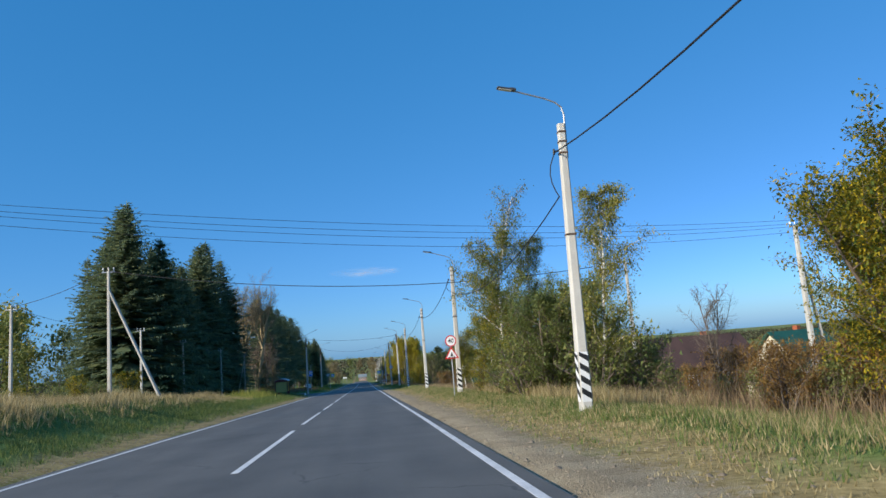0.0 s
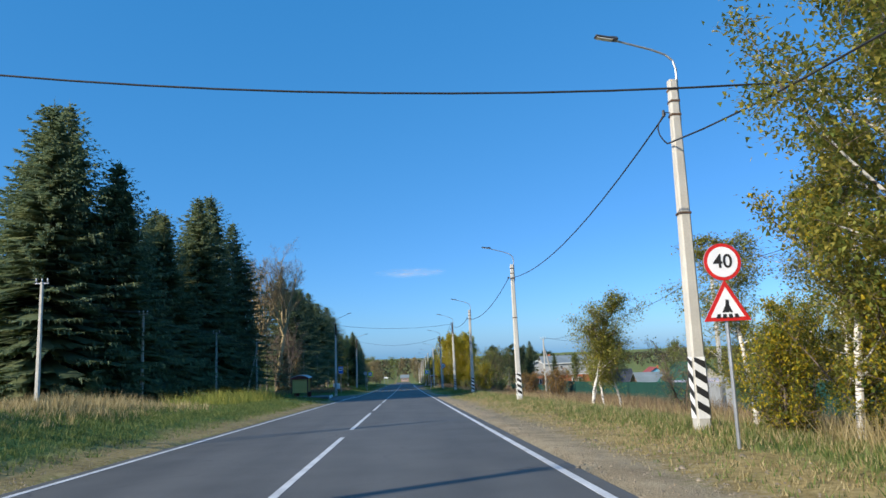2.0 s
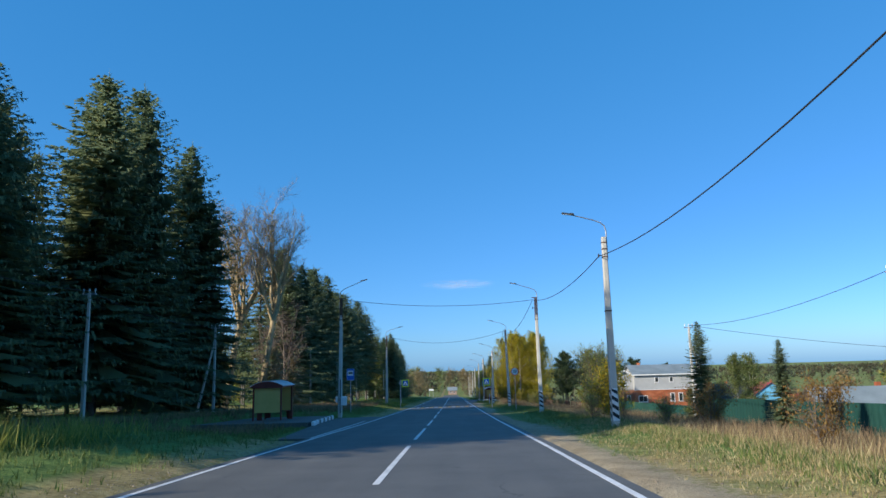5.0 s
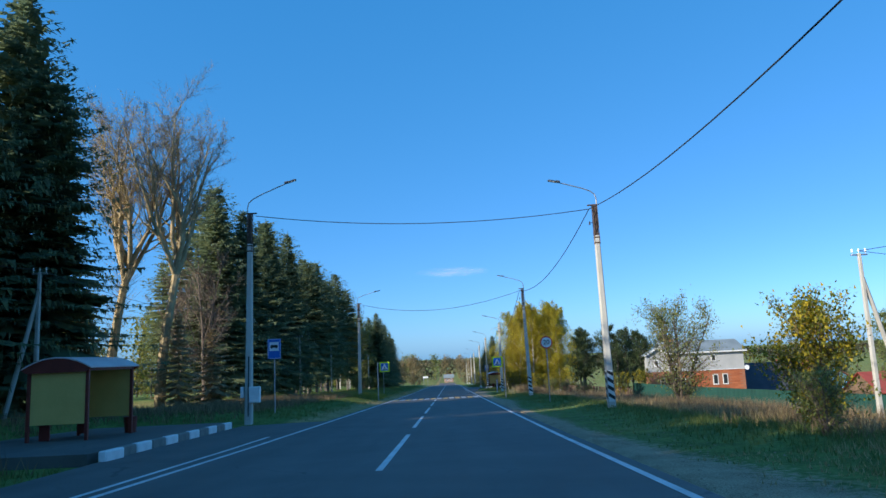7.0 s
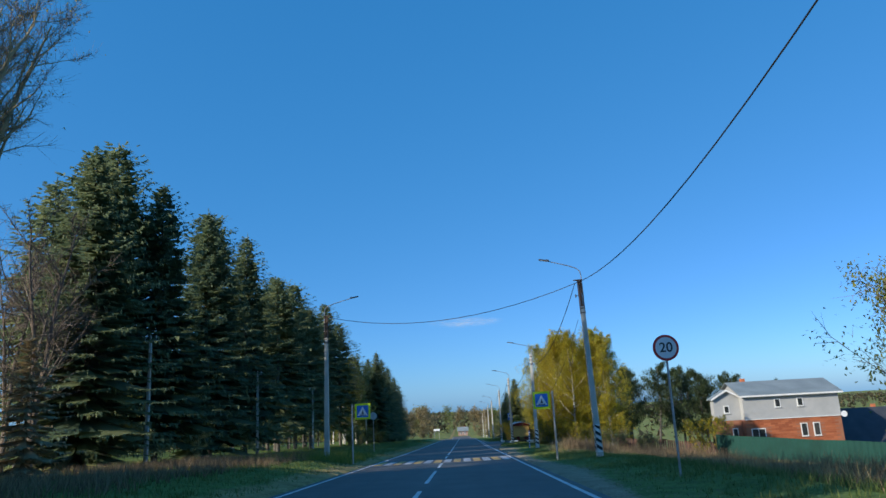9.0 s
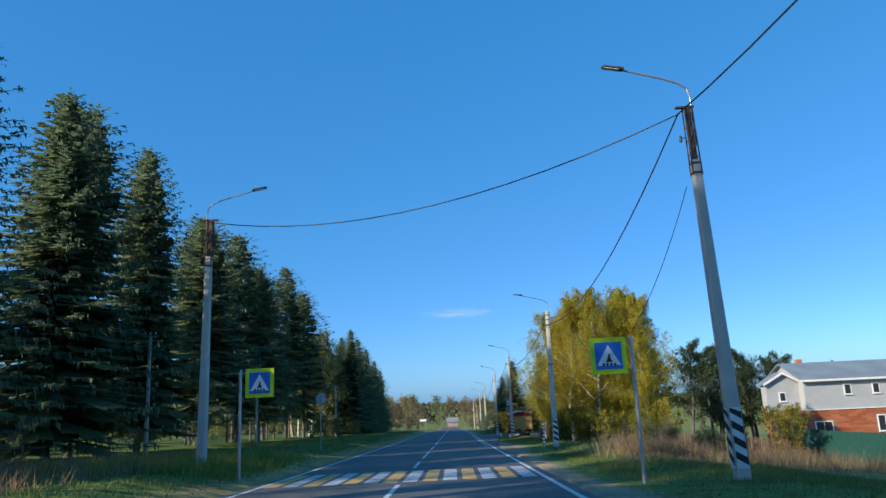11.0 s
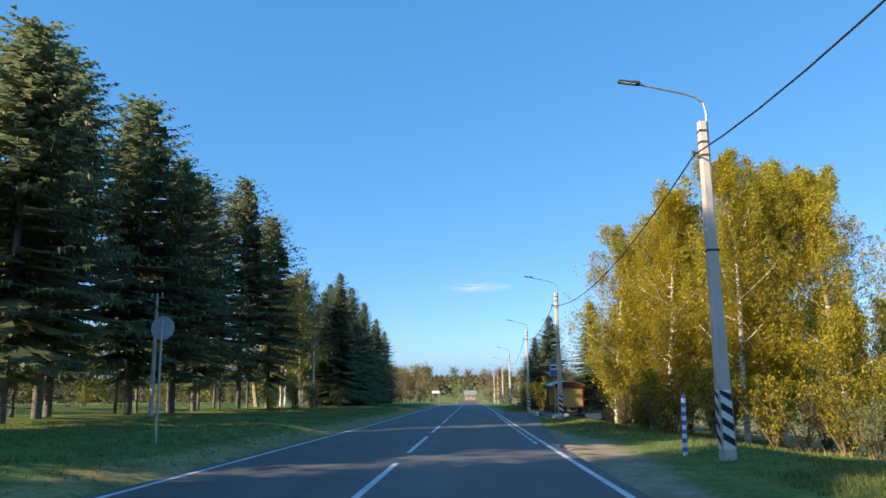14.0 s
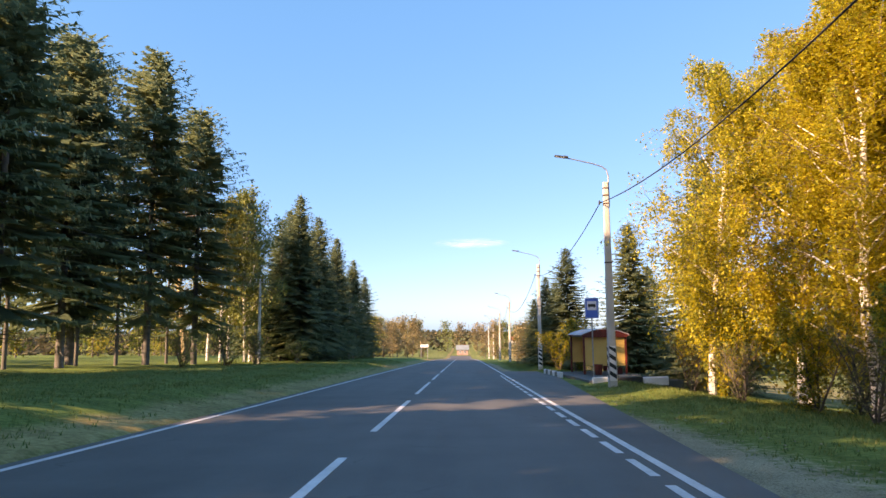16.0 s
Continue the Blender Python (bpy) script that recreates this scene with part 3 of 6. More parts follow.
def lamp_post(x, y, kind_tall=False, side=-1, lean=(0, 0), box_on=False, stripes=True, h=None, reach=1.0, rise=0.0):
    h = h or (7.25 if not kind_tall else 8.0)
    b0, b1 = 0.15, 0.088
    label = "pale concrete street lamp post with black and white striped foot" if stripes else "grey concrete street lamp post with bent steel arm"
    ob = holder("street_lamp", pose(x, y, gz(x, y), lean[1], lean[0], 0), label, "street lamp", "street lamps along the road")
    if not kind_tall:
        part("shaft", shaft_bm(h, b0, b1), M_CONC, ob)
        bands_on(ob, (h - 0.22, h - 0.48, h - 0.78, h * 0.6), h, b0, b1)
    else:
        hs = h - 1.25
        b1 = 0.095
        part("shaft", shaft_bm(hs, b0, b1), M_CONC, ob)
        bm = bmesh.new()
        for sx in (-1, 1):
            for sy in (-1, 1):
                tube(bm, [(sx * 0.10, sy * 0.08, hs - 0.35), (sx * 0.085, sy * 0.07, h)], 0.017, n=4)
        for k in range(4):
            z0, z1 = hs - 0.2 + k * (h - hs) / 4, hs - 0.2 + (k + 1) * (h - hs) / 4
            for sy in (-1, 1):
                tube(bm, [(-0.095, sy * 0.075, z0), (0.095, sy * 0.075, z1)], 0.011, n=4)
        box(bm, (0, 0, (hs + h) / 2), (0.10, 0.10, h - hs), 0.0)
        part("extension_frame", bm, M_RUST, ob, "rusty steel lattice extension")
        bm = box(bmesh.new(), (side * 0.06, 0, h + 0.01), (0.42, 0.09, 0.05), 0.01)
        part("cross_arm", bm, M_RUST, ob)
        bands_on(ob, (hs - 0.3, hs - 0.08), hs, b0, b1)
    if stripes:
        stripes_on(ob, h, b0, b1, 0.22, 1.42, 4)
    lamp_arm(ob, h, side, reach, rise)
    bm = bmesh.new()
    tube(bm, [(side * 0.10, 0, h - 0.72), (side * 0.24, 0, h - 0.70)], 0.012, n=5)
    tube(bm, [(side * 0.24, 0, h - 0.80), (side * 0.24, 0, h - 0.66)], 0.035, 0.028, n=7)
    part("cable_clamp", bm, M_BLACK, ob)
    if box_on:
        bm = box(bmesh.new(), (0.27, -0.16, 1.12), (0.42, 0.24, 0.62), 0.02)
        cab = part("meter_box", bm, M_WHITE, ob, "white metal meter box")
        part("box_door", box(bmesh.new(), (0.27, -0.286, 1.12), (0.36, 0.012, 0.56), 0.004), M_WHITE, cab)
        part("small_box", box(bmesh.new(), (-0.24, -0.05, 1.22), (0.14, 0.16, 0.42), 0.015), M_WHITE, ob)
        part("conduit", tube(bmesh.new(), [(0.02, -0.17, 0.3), (0.02, -0.15, 2.6)], 0.025, n=6), M_BLACK, ob)
    return ob, h


POSTS = [(5.55, 17.0, 0, (0.8, 0)), (5.62, 40.5, 0, (0.4, -0.3)), (5.80, 64.35, 0, (-0.3, 0)), (5.57, 88.4, 0, (-0.1, 0.3)), (5.62, 111.45, 1, (-0.5, 0)),
         (5.38, 136.8, 1, (-1.3, 0)), (5.03, 160.8, 0, (0.2, 0.3)), (4.87, 187.0, 0, (-0.1, 0)), (4.93, 211.0, 0, (0, 0)), (5.2, 247.5, 0, (0, 0)), (5.2, 272.0, 0, (0.5, 0)), (5.3, 297.0, 0, (0, 0)), (5.3, 322.0, 0, (-0.5, 0))]
RIGHT_TOPS = []
for x, y, tall, lean in POSTS:
    lamp_post(x, y, bool(tall), -1, lean, reach=0.87 if tall or y > 130 else 0.76, rise=0.10 if tall else 0.04)
    h = 8.0 if tall else 7.25
    RIGHT_TOPS.append(Vector((x - 0.22 + math.radians(lean[0]) * h, y, gz(x, y) + h - 0.75 + (0.6 if tall else 0))))
LEFT_LAMPS = [(-8.5, 111.6, 8.35, True), (-8.3, 144.7, 7.95, False)]
LEFT_TOPS = []
for x, y, h, b in LEFT_LAMPS:
    lamp_post(x, y, True, 1, (0.6, 0), b, stripes=False, h=h, reach=0.92, rise=0.22 if b else 0.08)
    LEFT_TOPS.append(Vector((x + 0.30, y, gz(x, y) + h - 0.1)))


def cable(name, a, b, sag, label, r=0.014, n=14):
    a, b = Vector(a), Vector(b)
    pts = []
    for i in range(n + 1):
        f = i / n
        p = a.lerp(b, f)
        p.z -= sag * 4 * f * (1 - f)
        pts.append(p)
    bm = tube(bmesh.new(), pts, r, n=5)
    return thing(name, bm, M_CABLE, label, "cable", "overhead cables")


LC = "black twisted overhead cable slung between lamp posts"
cable("overhead_cable", RIGHT_TOPS[0] + Vector((0.1, -25, 0.9)), RIGHT_TOPS[0], 0.9, LC, 0.02)
SAGS = (1.0, 0.8, 0.75, 0.55, 0.95, 1.2, 0.9, 0.8, 1.4)
LOWER = [RIGHT_TOPS[0] - Vector((0, 0, 1.15)), RIGHT_TOPS[1] - Vector((0, 0, 0.65))]
for top, low in zip(RIGHT_TOPS, LOWER):
    pts = [top.lerp(low, f) + Vector((-0.45 * f * (1 - f) * 1.6, 0.02, 0)) for f in (0, 0.12, 0.3, 0.5, 0.7, 0.88, 1)]
    thing("cable_loop", tube(bmesh.new(), pts, 0.015, n=5), M_CABLE, "slack black cable loop hanging on the lamp post", "cable", "overhead cables")
for k, (a, b) in enumerate(zip([LOWER[0]] + RIGHT_TOPS[1:], [LOWER[1]] + RIGHT_TOPS[2:])):
    cable("overhead_cable", a, b, SAGS[min(k, 8)], LC, 0.018)
cable("overhead_cable", RIGHT_TOPS[4], LEFT_TOPS[0], 0.45, "black overhead cable crossing the road between posts", 0.016)
cable("overhead_cable", RIGHT_TOPS[5], LEFT_TOPS[1], 0.95, "black overhead cable crossing the road between posts", 0.016)


# ---- utility poles ----
def utility_pole(x, y, h, strut=None, arms=True, lean=0.0, thick=0.088):
    ob = holder("utility_pole", pose(x, y, gz(x, y), 0, lean, 0), "grey concrete utility pole with white insulators" + (" and a slanting prop" if strut else ""), "utility pole", "utility poles")
    part("shaft", shaft_bm(h, thick + 0.015, thick * 0.72), M_CONC, ob)
    if arms:
        part("cross_arm", box(bmesh.new(), (0, 0, h - 0.06), (0.7, 0.06, 0.06), 0.008), M_STEEL, ob)
        for sx in (-0.28, 0.0, 0.28):
            bm = tube(bmesh.new(), [(sx, 0, h - 0.03), (sx, 0, h + 0.10)], 0.014, n=5)
            tube(bm, [(sx, 0, h + 0.08), (sx, 0, h + 0.13), (sx, 0, h + 0.2)], 0.045, 0.03, n=7)
            part("insulator", bm, M_CERAMIC, ob)
    if strut:
        dx, dy = strut
        part("prop", tube(bmesh.new(), [(dx, dy, gz(x + dx, y + dy) - gz(x, y) - 0.3), (0.0, 0, h * 0.86)], 0.105, 0.085, 6), M_CONC, ob, "slanting concrete prop")
    return Vector((x, y, gz(x, y) + h + 0.1))


L_LINE = [utility_pole(-20.6, 45.0, 6.05), utility_pole(-18.6, 63.3, 6.45), utility_pole(-18.45, 77.0, 6.2), utility_pole(-18.1, 95.0, 6.1),
          utility_pole(-18.2, 113.8, 2.8 - gz(-18.2, 113.8), (-1.15, -0.3)), utility_pole(-16.2, 139.5, 6.2), utility_pole(-16.6, 160.0, 6.2), utility_pole(-17.0, 182.7, 6.3), utility_pole(-15.3, 213.4, 6.0), utility_pole(-13.5, 243, 6.0)]
for a, b in zip(L_LINE, L_LINE[1:]):
    cable("utility_wire", a, b, 0.5, "thin dark wire along the wood's edge", 0.011)
R_LINE = [utility_pole(14.85, 37.0, 5.2 - gz(14.85, 37.0), (1.2, 3.0)), utility_pole(14.0, 58.0, 6.6), utility_pole(16.0, 87.2, 6.6), utility_pole(16.8, 112.9, 7.0, (1.7, 0.3)), utility_pole(44.0, 112.0, 7.0)]
for a, b in zip(R_LINE, R_LINE[1:]):
    cable("utility_wire", a, b, 0.55, "thin dark wire strung between village poles", 0.013)
LP = utility_pole(-13.3, 40.0, 6.85 - gz(-13.3, 40.0), (2.7, 0.2))
cable("overhead_cable", LP - Vector((0, 0, 0.1)), R_LINE[0] - Vector((0, 0, 0.1)), 1.08, "black twisted overhead cable crossing the road", 0.02, 20)
cable("overhead_cable", LP, L_LINE[0], 0.25, "black overhead cable above the meadow", 0.016)
HV_R = utility_pole(25.0, 36.8, 10.0, (1.8, 0.8), thick=0.14)
HV_L = utility_pole(-14.6, 26.0, 7.15, thick=0.14)
for k in range(4):
    o = Vector((0, 0.4 * (k - 1.5), (0.1, -0.05, -0.16, -0.42)[k]))
    cable("power_line", HV_L + o, HV_R + o, 0.65 + 0.08 * k, "thin power line crossing over the road", 0.009, 24)


# ---- traffic signs ----
def sign_post(ob, h, x=0.0, r=0.032):
    part("post", tube(bmesh.new(), [(x, 0.05, -0.3), (x, 0.05, h)], r, n=8), M_STEEL, ob, "thin grey steel post")


def round_sign(ob, z, text, size=1.0):
    m = Matrix.Translation((0, 0, z)) @ Matrix.Diagonal((size, 1, size, 1))
    part("sign_plate", disc(bmesh.new(), (0, 0.004, 0), 0.30, 0.016, m=m), M_SBACK, ob)
    part("rim", disc(bmesh.new(), (0, -0.008, 0), 0.298, 0.008, m=m), M_RED, ob, "red rim")
    part("field", disc(bmesh.new(), (0, -0.014, 0), 0.243, 0.006, m=m), M_SWHITE, ob)
    words(text, 0.31, 0.003, m @ Matrix.Translation((0, -0.020, 0)) @ pose(0, 0, 0, 90, 0, 0), M_BLACK, ob)


def speed_sign(x, y, zc, text, rz=0, size=1.0):
    z0 = gz(x, y)
    ob = holder("speed_limit_sign", pose(x, y, z0, 0, 0, rz), "round white speed limit sign with red rim reading " + text, "traffic sign", "traffic signs")
    sign_post(ob, zc - z0 + 0.25)
    round_sign(ob, zc - z0, text, size)
    return ob, zc - z0


def tri(r, cz):
    return [(r * math.sin(a), cz + r * math.cos(a)) for a in (0, 2 * math.pi / 3, 4 * math.pi / 3)][::-1]


def crossing_pictogram(ob, s, cz, y, dark):
    """Plain slanted bars and an upright bar, standing in for the crossing symbol."""
    for k in (-1.5, -0.5, 0.5, 1.5):
        bm = prism(bmesh.new(), [(s * (0.16 * k - 0.055), cz - 0.30 * s), (s * (0.16 * k + 0.055), cz - 0.30 * s), (s * (0.14 * k + 0.04), cz - 0.20 * s), (s * (0.14 * k - 0.04), cz - 0.20 * s)], y, y + 0.003)
        part("stripe", bm, dark, ob)
    bm = prism(bmesh.new(), [(-0.05 * s, cz - 0.16 * s), (0.05 * s, cz - 0.16 * s), (0.06 * s, cz + 0.14 * s), (-0.02 * s, cz + 0.16 * s)], y, y + 0.003)
    prism(bm, [(-0.13 * s, cz - 0.16 * s), (-0.07 * s, cz - 0.17 * s), (0.02 * s, cz + 0.0 * s), (-0.03 * s, cz + 0.03 * s)], y, y + 0.003)
    prism(bm, [(0.14 * s, cz - 0.16 * s), (0.08 * s, cz - 0.17 * s), (0.0, cz + 0.0 * s), (0.05 * s, cz + 0.03 * s)], y, y + 0.003)
    part("pictogram", bm, dark, ob)


s40, zc40 = speed_sign(4.9, 37.4, 1.62, "40", -2)
s40["label"] = "round white speed limit sign reading 40 above a red-edged warning triangle"
T = tri(0.44, zc40 - 0.72)
part("triangle_plate", prism(bmesh.new(), T, 0.0, 0.012), M_SBACK, s40)
part("triangle_rim", prism(bmesh.new(), tri(0.435, zc40 - 0.72), -0.007, 0.0), M_RED, s40, "red triangle rim")
part("triangle_field", prism(bmesh.new(), tri(0.315, zc40 - 0.72), -0.011, -0.007), M_SWHITE, s40)
crossing_pictogram(s40, 0.64, zc40 - 0.70, -0.015, M_BLACK)
speed_sign(4.85, 123.0, -1.08, "20", 0, 1.15)
zb = gz(-7.95, 163.2)
back_sign = holder("speed_limit_sign", pose(-7.95, 163.2, zb, 0, 0, 180), "round sign seen from its bare grey metal back", "traffic sign", "traffic signs")
sign_post(back_sign, -2.49 - zb + 0.2)
round_sign(back_sign, -2.49 - zb, "20")


def crossing_sign(x, y, zc, post_dx, s):
    z0 = gz(x, y)
    ob = holder("pedestrian_crossing_sign", pose(x, y, z0, 0, 0, 0), "square blue crossing sign with white triangle and lime border", "traffic sign", "traffic signs")
    c = zc - z0
    sign_post(ob, c + 0.40, post_dx, 0.045)
    part("bracket", tube(bmesh.new(), [(post_dx, 0.03, c + 0.3), (0, 0.03, c + 0.3)], 0.015, n=5), M_STEEL, ob)
    sq = lambda r: [(-r, c - r), (r, c - r), (r, c + r), (-r, c + r)]
    part("border_plate", prism(bmesh.new(), sq(s), 0.0, 0.018), M_LIME, ob, "lime yellow border plate")
    part("blue_field", prism(bmesh.new(), sq(s * 0.74), -0.006, 0.0), M_BLUE, ob)
    part("white_triangle", prism(bmesh.new(), tri(s * 0.76, c - 0.15 * s), -0.010, -0.006), M_SWHITE, ob)
    crossing_pictogram(ob, 1.4 * s, c - 0.12 * s, -0.014, M_BLACK)
    return Vector((x + post_dx, y, z0 + c + 0.45))


ped_r = crossing_sign(3.04, 137.3, -2.15, 0.52, 0.39)
ped_l = crossing_sign(-5.97, 142.75, -2.19, -0.58, 0.415)
cable("overhead_cable", RIGHT_TOPS[5] + Vector((0, 0, -1.7)), ped_r, 0.25, "thin black cable feeding the crossing sign", 0.008)
cable("overhead_cable", LEFT_TOPS[1] + Vector((0, 0, -1.6)), ped_l, 0.2, "thin black cable feeding the crossing sign", 0.008)


def bus_sign(x, y, zc, label):
    z0 = gz(x, y)
    ob = holder("bus_stop_sign", pose(x, y, z0), label, "traffic sign", "bus stop signs")
    c = zc - z0
    sign_post(ob, c + 0.3, 0.0, 0.028)
    r = lambda w, h, dz=0: [(-w, c + dz - h), (w, c + dz - h), (w, c + dz + h), (-w, c + dz + h)]
    part("blue_plate", prism(bmesh.new(), r(0.285, 0.43), 0.0, 0.018), M_BLUE, ob)
    part("white_edge", prism(bmesh.new(), r(0.27, 0.415), -0.004, 0.0), M_SWHITE, ob)
    part("blue_field", prism(bmesh.new(), r(0.255, 0.40), -0.007, -0.004), M_BLUE, ob)
    part("white_field", prism(bmesh.new(), r(0.20, 0.19, 0.10), -0.010, -0.007), M_SWHITE, ob)
    bm = prism(bmesh.new(), [(-0.16, c + 0.05), (0.16, c + 0.05), (0.16, c + 0.12), (0.14, c + 0.17), (-0.14, c + 0.17), (-0.16, c + 0.12)], -0.013, -0.010)
    for sx in (-0.1, 0.1):
        disc(bm, (sx, -0.0115, c + 0.045), 0.03, 0.003, 10)
    part("pictogram", bm, M_BLACK, ob)


bus_sign(-8.15, 114.3, -0.95, "blue bus stop sign on a thin post at the verge")
bus_sign(5.09, 191.8, -3.44, "blue bus stop sign on a post beside the striped lamp post")

ob = holder("marker_post", pose(4.54, 162.1, gz(4.54, 162.1), 0, 2, 0), "thin plastic marker post with blue and white rings", "marker post")
for k in range(14):
    part("ring", tube(bmesh.new(), [(0, 0, 0.097 * k - (0.3 if k == 0 else 0)), (0, 0, 0.097 * (k + 1))], 0.05, n=10), M_BLUE if k % 2 else M_SWHITE, ob, "blue ring" if k % 2 else "white ring")


# ---- bus shelters ----
def shelter(m, label, width, length, mirror=False):
    """Maroon frame, ochre sheet panels and a low arched roof. Open side faces +x (before the pose)."""
    ob = holder("bus_shelter", m, label, "bus shelter", "bus shelters")
    w, L, h = width, length, 1.98
    for sx in (0, 1):
        for sy in (0, 1):
            part("corner_post", box(bmesh.new(), (sx * w, sy * L, h / 2 - 0.05), (0.09, 0.09, h + 0.1), 0.008), M_MAROON, ob)
    n = 10
    arc = [(w / 2 + (w / 2 + 0.16) * (-1 + 2 * k / n), h + 0.30 * (1 - (-1 + 2 * k / n) ** 2)) for k in range(n + 1)]
    part("roof", prism(bmesh.new(), arc + [(x, z + 0.035) for x, z in arc[::-1]], -0.18, L + 0.18), M_ROOFP, ob, "pale arched sheet roof")
    for sy in (-0.17, L + 0.13):
        part("roof_gable", prism(bmesh.new(), [(x, z - 0.005) for x, z in arc] + [(w, h - 0.10), (0, h - 0.10)], sy, sy + 0.04), M_MAROON, ob, "dark maroon gable board")
    for sx in (0, w):
        part("top_rail", box(bmesh.new(), (sx, L / 2, h - 0.04), (0.07, L, 0.08), 0.006), M_MAROON, ob)
    for sy in (0, L):
        part("end_panel", box(bmesh.new(), (w / 2, sy, h / 2 + 0.20), (w - 0.12, 0.03, h - 0.52), 0.004), M_OCHRE, ob, "ochre yellow sheet panel")
    k = 3
    for i in range(k):
        part("back_panel", box(bmesh.new(), (0.0, (i + 0.5) * L / k, h / 2 + 0.20), (0.03, L / k - 0.03, h - 0.52), 0.004), M_OCHRE, ob, "ochre yellow sheet panel")
    part("notice", box(bmesh.new(), (0.025, L * 0.55, 1.35), (0.012, 0.34, 0.22), 0.002), M_SWHITE, ob, "small white notice")
    bench = part("bench", box(bmesh.new(), (0.28, L / 2, 0.45), (0.36, L - 0.5, 0.045), 0.008), M_MAROON, ob, "maroon plank bench")
    for sy in (0.35, L - 0.35):
        part("bench_leg", box(bmesh.new(), (0.28, sy, 0.22), (0.3, 0.05, 0.44), 0.005), M_MAROON, bench)
    return ob


M_ROOFP = surface("pale_roof_sheet", (0.42, 0.36, 0.36), (0.62, 0.55, 0.54), 1, 0.5, 0.2, fine=20)
shelter(pose(-12.36, 103.5, float(road_z(103.9)) + 0.18), "maroon framed bus shelter with ochre yellow panels and arched roof", 1.64, 2.75)
shelter(pose(7.85, 202.2, float(road_z(199)) + 0.06, 0, 0, 180), "maroon framed bus shelter with amber panels beside the trees", 2.1, 4.2)


def litter_bin(x, y, z):
    ob = holder("litter_bin", pose(x, y, z), "small dark red litter bin by the shelter", "litter bin")
    bm = bmesh.new()
    bmesh.ops.create_cone(bm, cap_ends=True, segments=14, radius1=0.17, radius2=0.21, depth=0.5, matrix=Matrix.Translation((0, 0, 0.27)))
    part("bucket", bm, M_MAROON, ob)
    part("foot", box(bmesh.new(), (0, 0, 0.01), (0.3, 0.3, 0.03)), M_MAROON, ob)


litter_bin(-10.95, 106.75, float(road_z(106.75)) + 0.16)
litter_bin(6.3, 197.2, float(road_z(197.2)) + 0.06)


def kerb(x, y, material, length=0.98, rz=0):
    ob = thing("kerb_stone", box(bmesh.new(), (0, 0, 0.06), (0.17, length, 0.34), 0.025), material, ("white painted" if material is M_WHITE else "bare grey") + " concrete kerb stone at the bus stop", "kerb stone", "kerb stones", m=pose(x, y, float(road_z(y)) - 0.02, -1.9, 0, rz))


for k in range(11):
    kerb(-8.0 - 0.075 * k + (0.12 if k == 0 else 0), 99.0 + 1.06 * k, M_WHITE if k % 2 == 0 else M_CURB, rz=4)
for k in range(7):
    kerb(4.45, 197.5 + 1.0 * k, M_WHITE if k % 2 == 0 else M_CURB)
for k in range(3):
    kerb(5.25 + 1.0 * k, 190.35, M_WHITE if k % 2 == 0 else M_BLACK, rz=90)


# ---- trees and bushes ----
def rot_to(d):
    """Matrix whose columns are side, other side and the directions d (n,3)."""
    d = d / np.linalg.norm(d, axis=1, keepdims=True)
    up = np.where(np.abs(d[:, 2:3]) > 0.9, np.array([[1.0, 0, 0]]), np.array([[0, 0, 1.0]]))
    a = np.cross(d, up)
    a /= np.linalg.norm(a, axis=1, keepdims=True)
    return a, np.cross(a, d), d


def leaf_cards(pos, size, rng, flat=0.0, droop=0.0, aspect=0.6, small=False):
    """A leaf at each place, turned at random; small ones have three corners."""
    n = len(pos)
    d = rng.normal(size=(n, 3))
    d[:, 2] = d[:, 2] * (1 - flat) - droop
    a, b, d = rot_to(d)
    s = (size * rng.uniform(0.6, 1.35, n))[:, None]
    if small:
        v = np.stack([pos - d * s * 0.4 - a * s * 0.5 * aspect, pos - d * s * 0.3 + a * s * 0.5 * aspect, pos + d * s * 0.6], 1).reshape(-1, 3)
        return v, np.arange(3 * n).reshape(-1, 3)
    v = np.stack([pos - d * s * 0.5, pos + a * s * 0.5 * aspect + b * s * 0.08, pos + d * s * 0.5, pos - a * s * 0.5 * aspect + b * s * 0.08], 1).reshape(-1, 3)
    i = np.arange(n)[:, None] * 4
    return v, i + np.array([[0, 1, 2, 3]])


def limbs(segs, n=5):
    """Tapered prisms for a list of (p0, p1, r0, r1)."""
    p0, p1 = np.array([s[0] for s in segs]), np.array([s[1] for s in segs])
    r0, r1 = np.array([s[2] for s in segs]), np.array([s[3] for s in segs])
    a, b, _ = rot_to(p1 - p0 + 1e-6)
    t = 2 * np.pi * np.arange(n) / n
    c, s = np.cos(t)[None, :, None], np.sin(t)[None, :, None]
    ring = a[:, None] * c + b[:, None] * s
    v = np.concatenate([p0[:, None] + ring * r0[:, None, None], p1[:, None] + ring * r1[:, None, None]], 1).reshape(-1, 3)
    k = np.arange(n)
    q = np.stack([k, (k + 1) % n, (k + 1) % n + n, k + n], 1)
    return v, (np.arange(len(segs))[:, None, None] * 2 * n + q[None]).reshape(-1, 4)


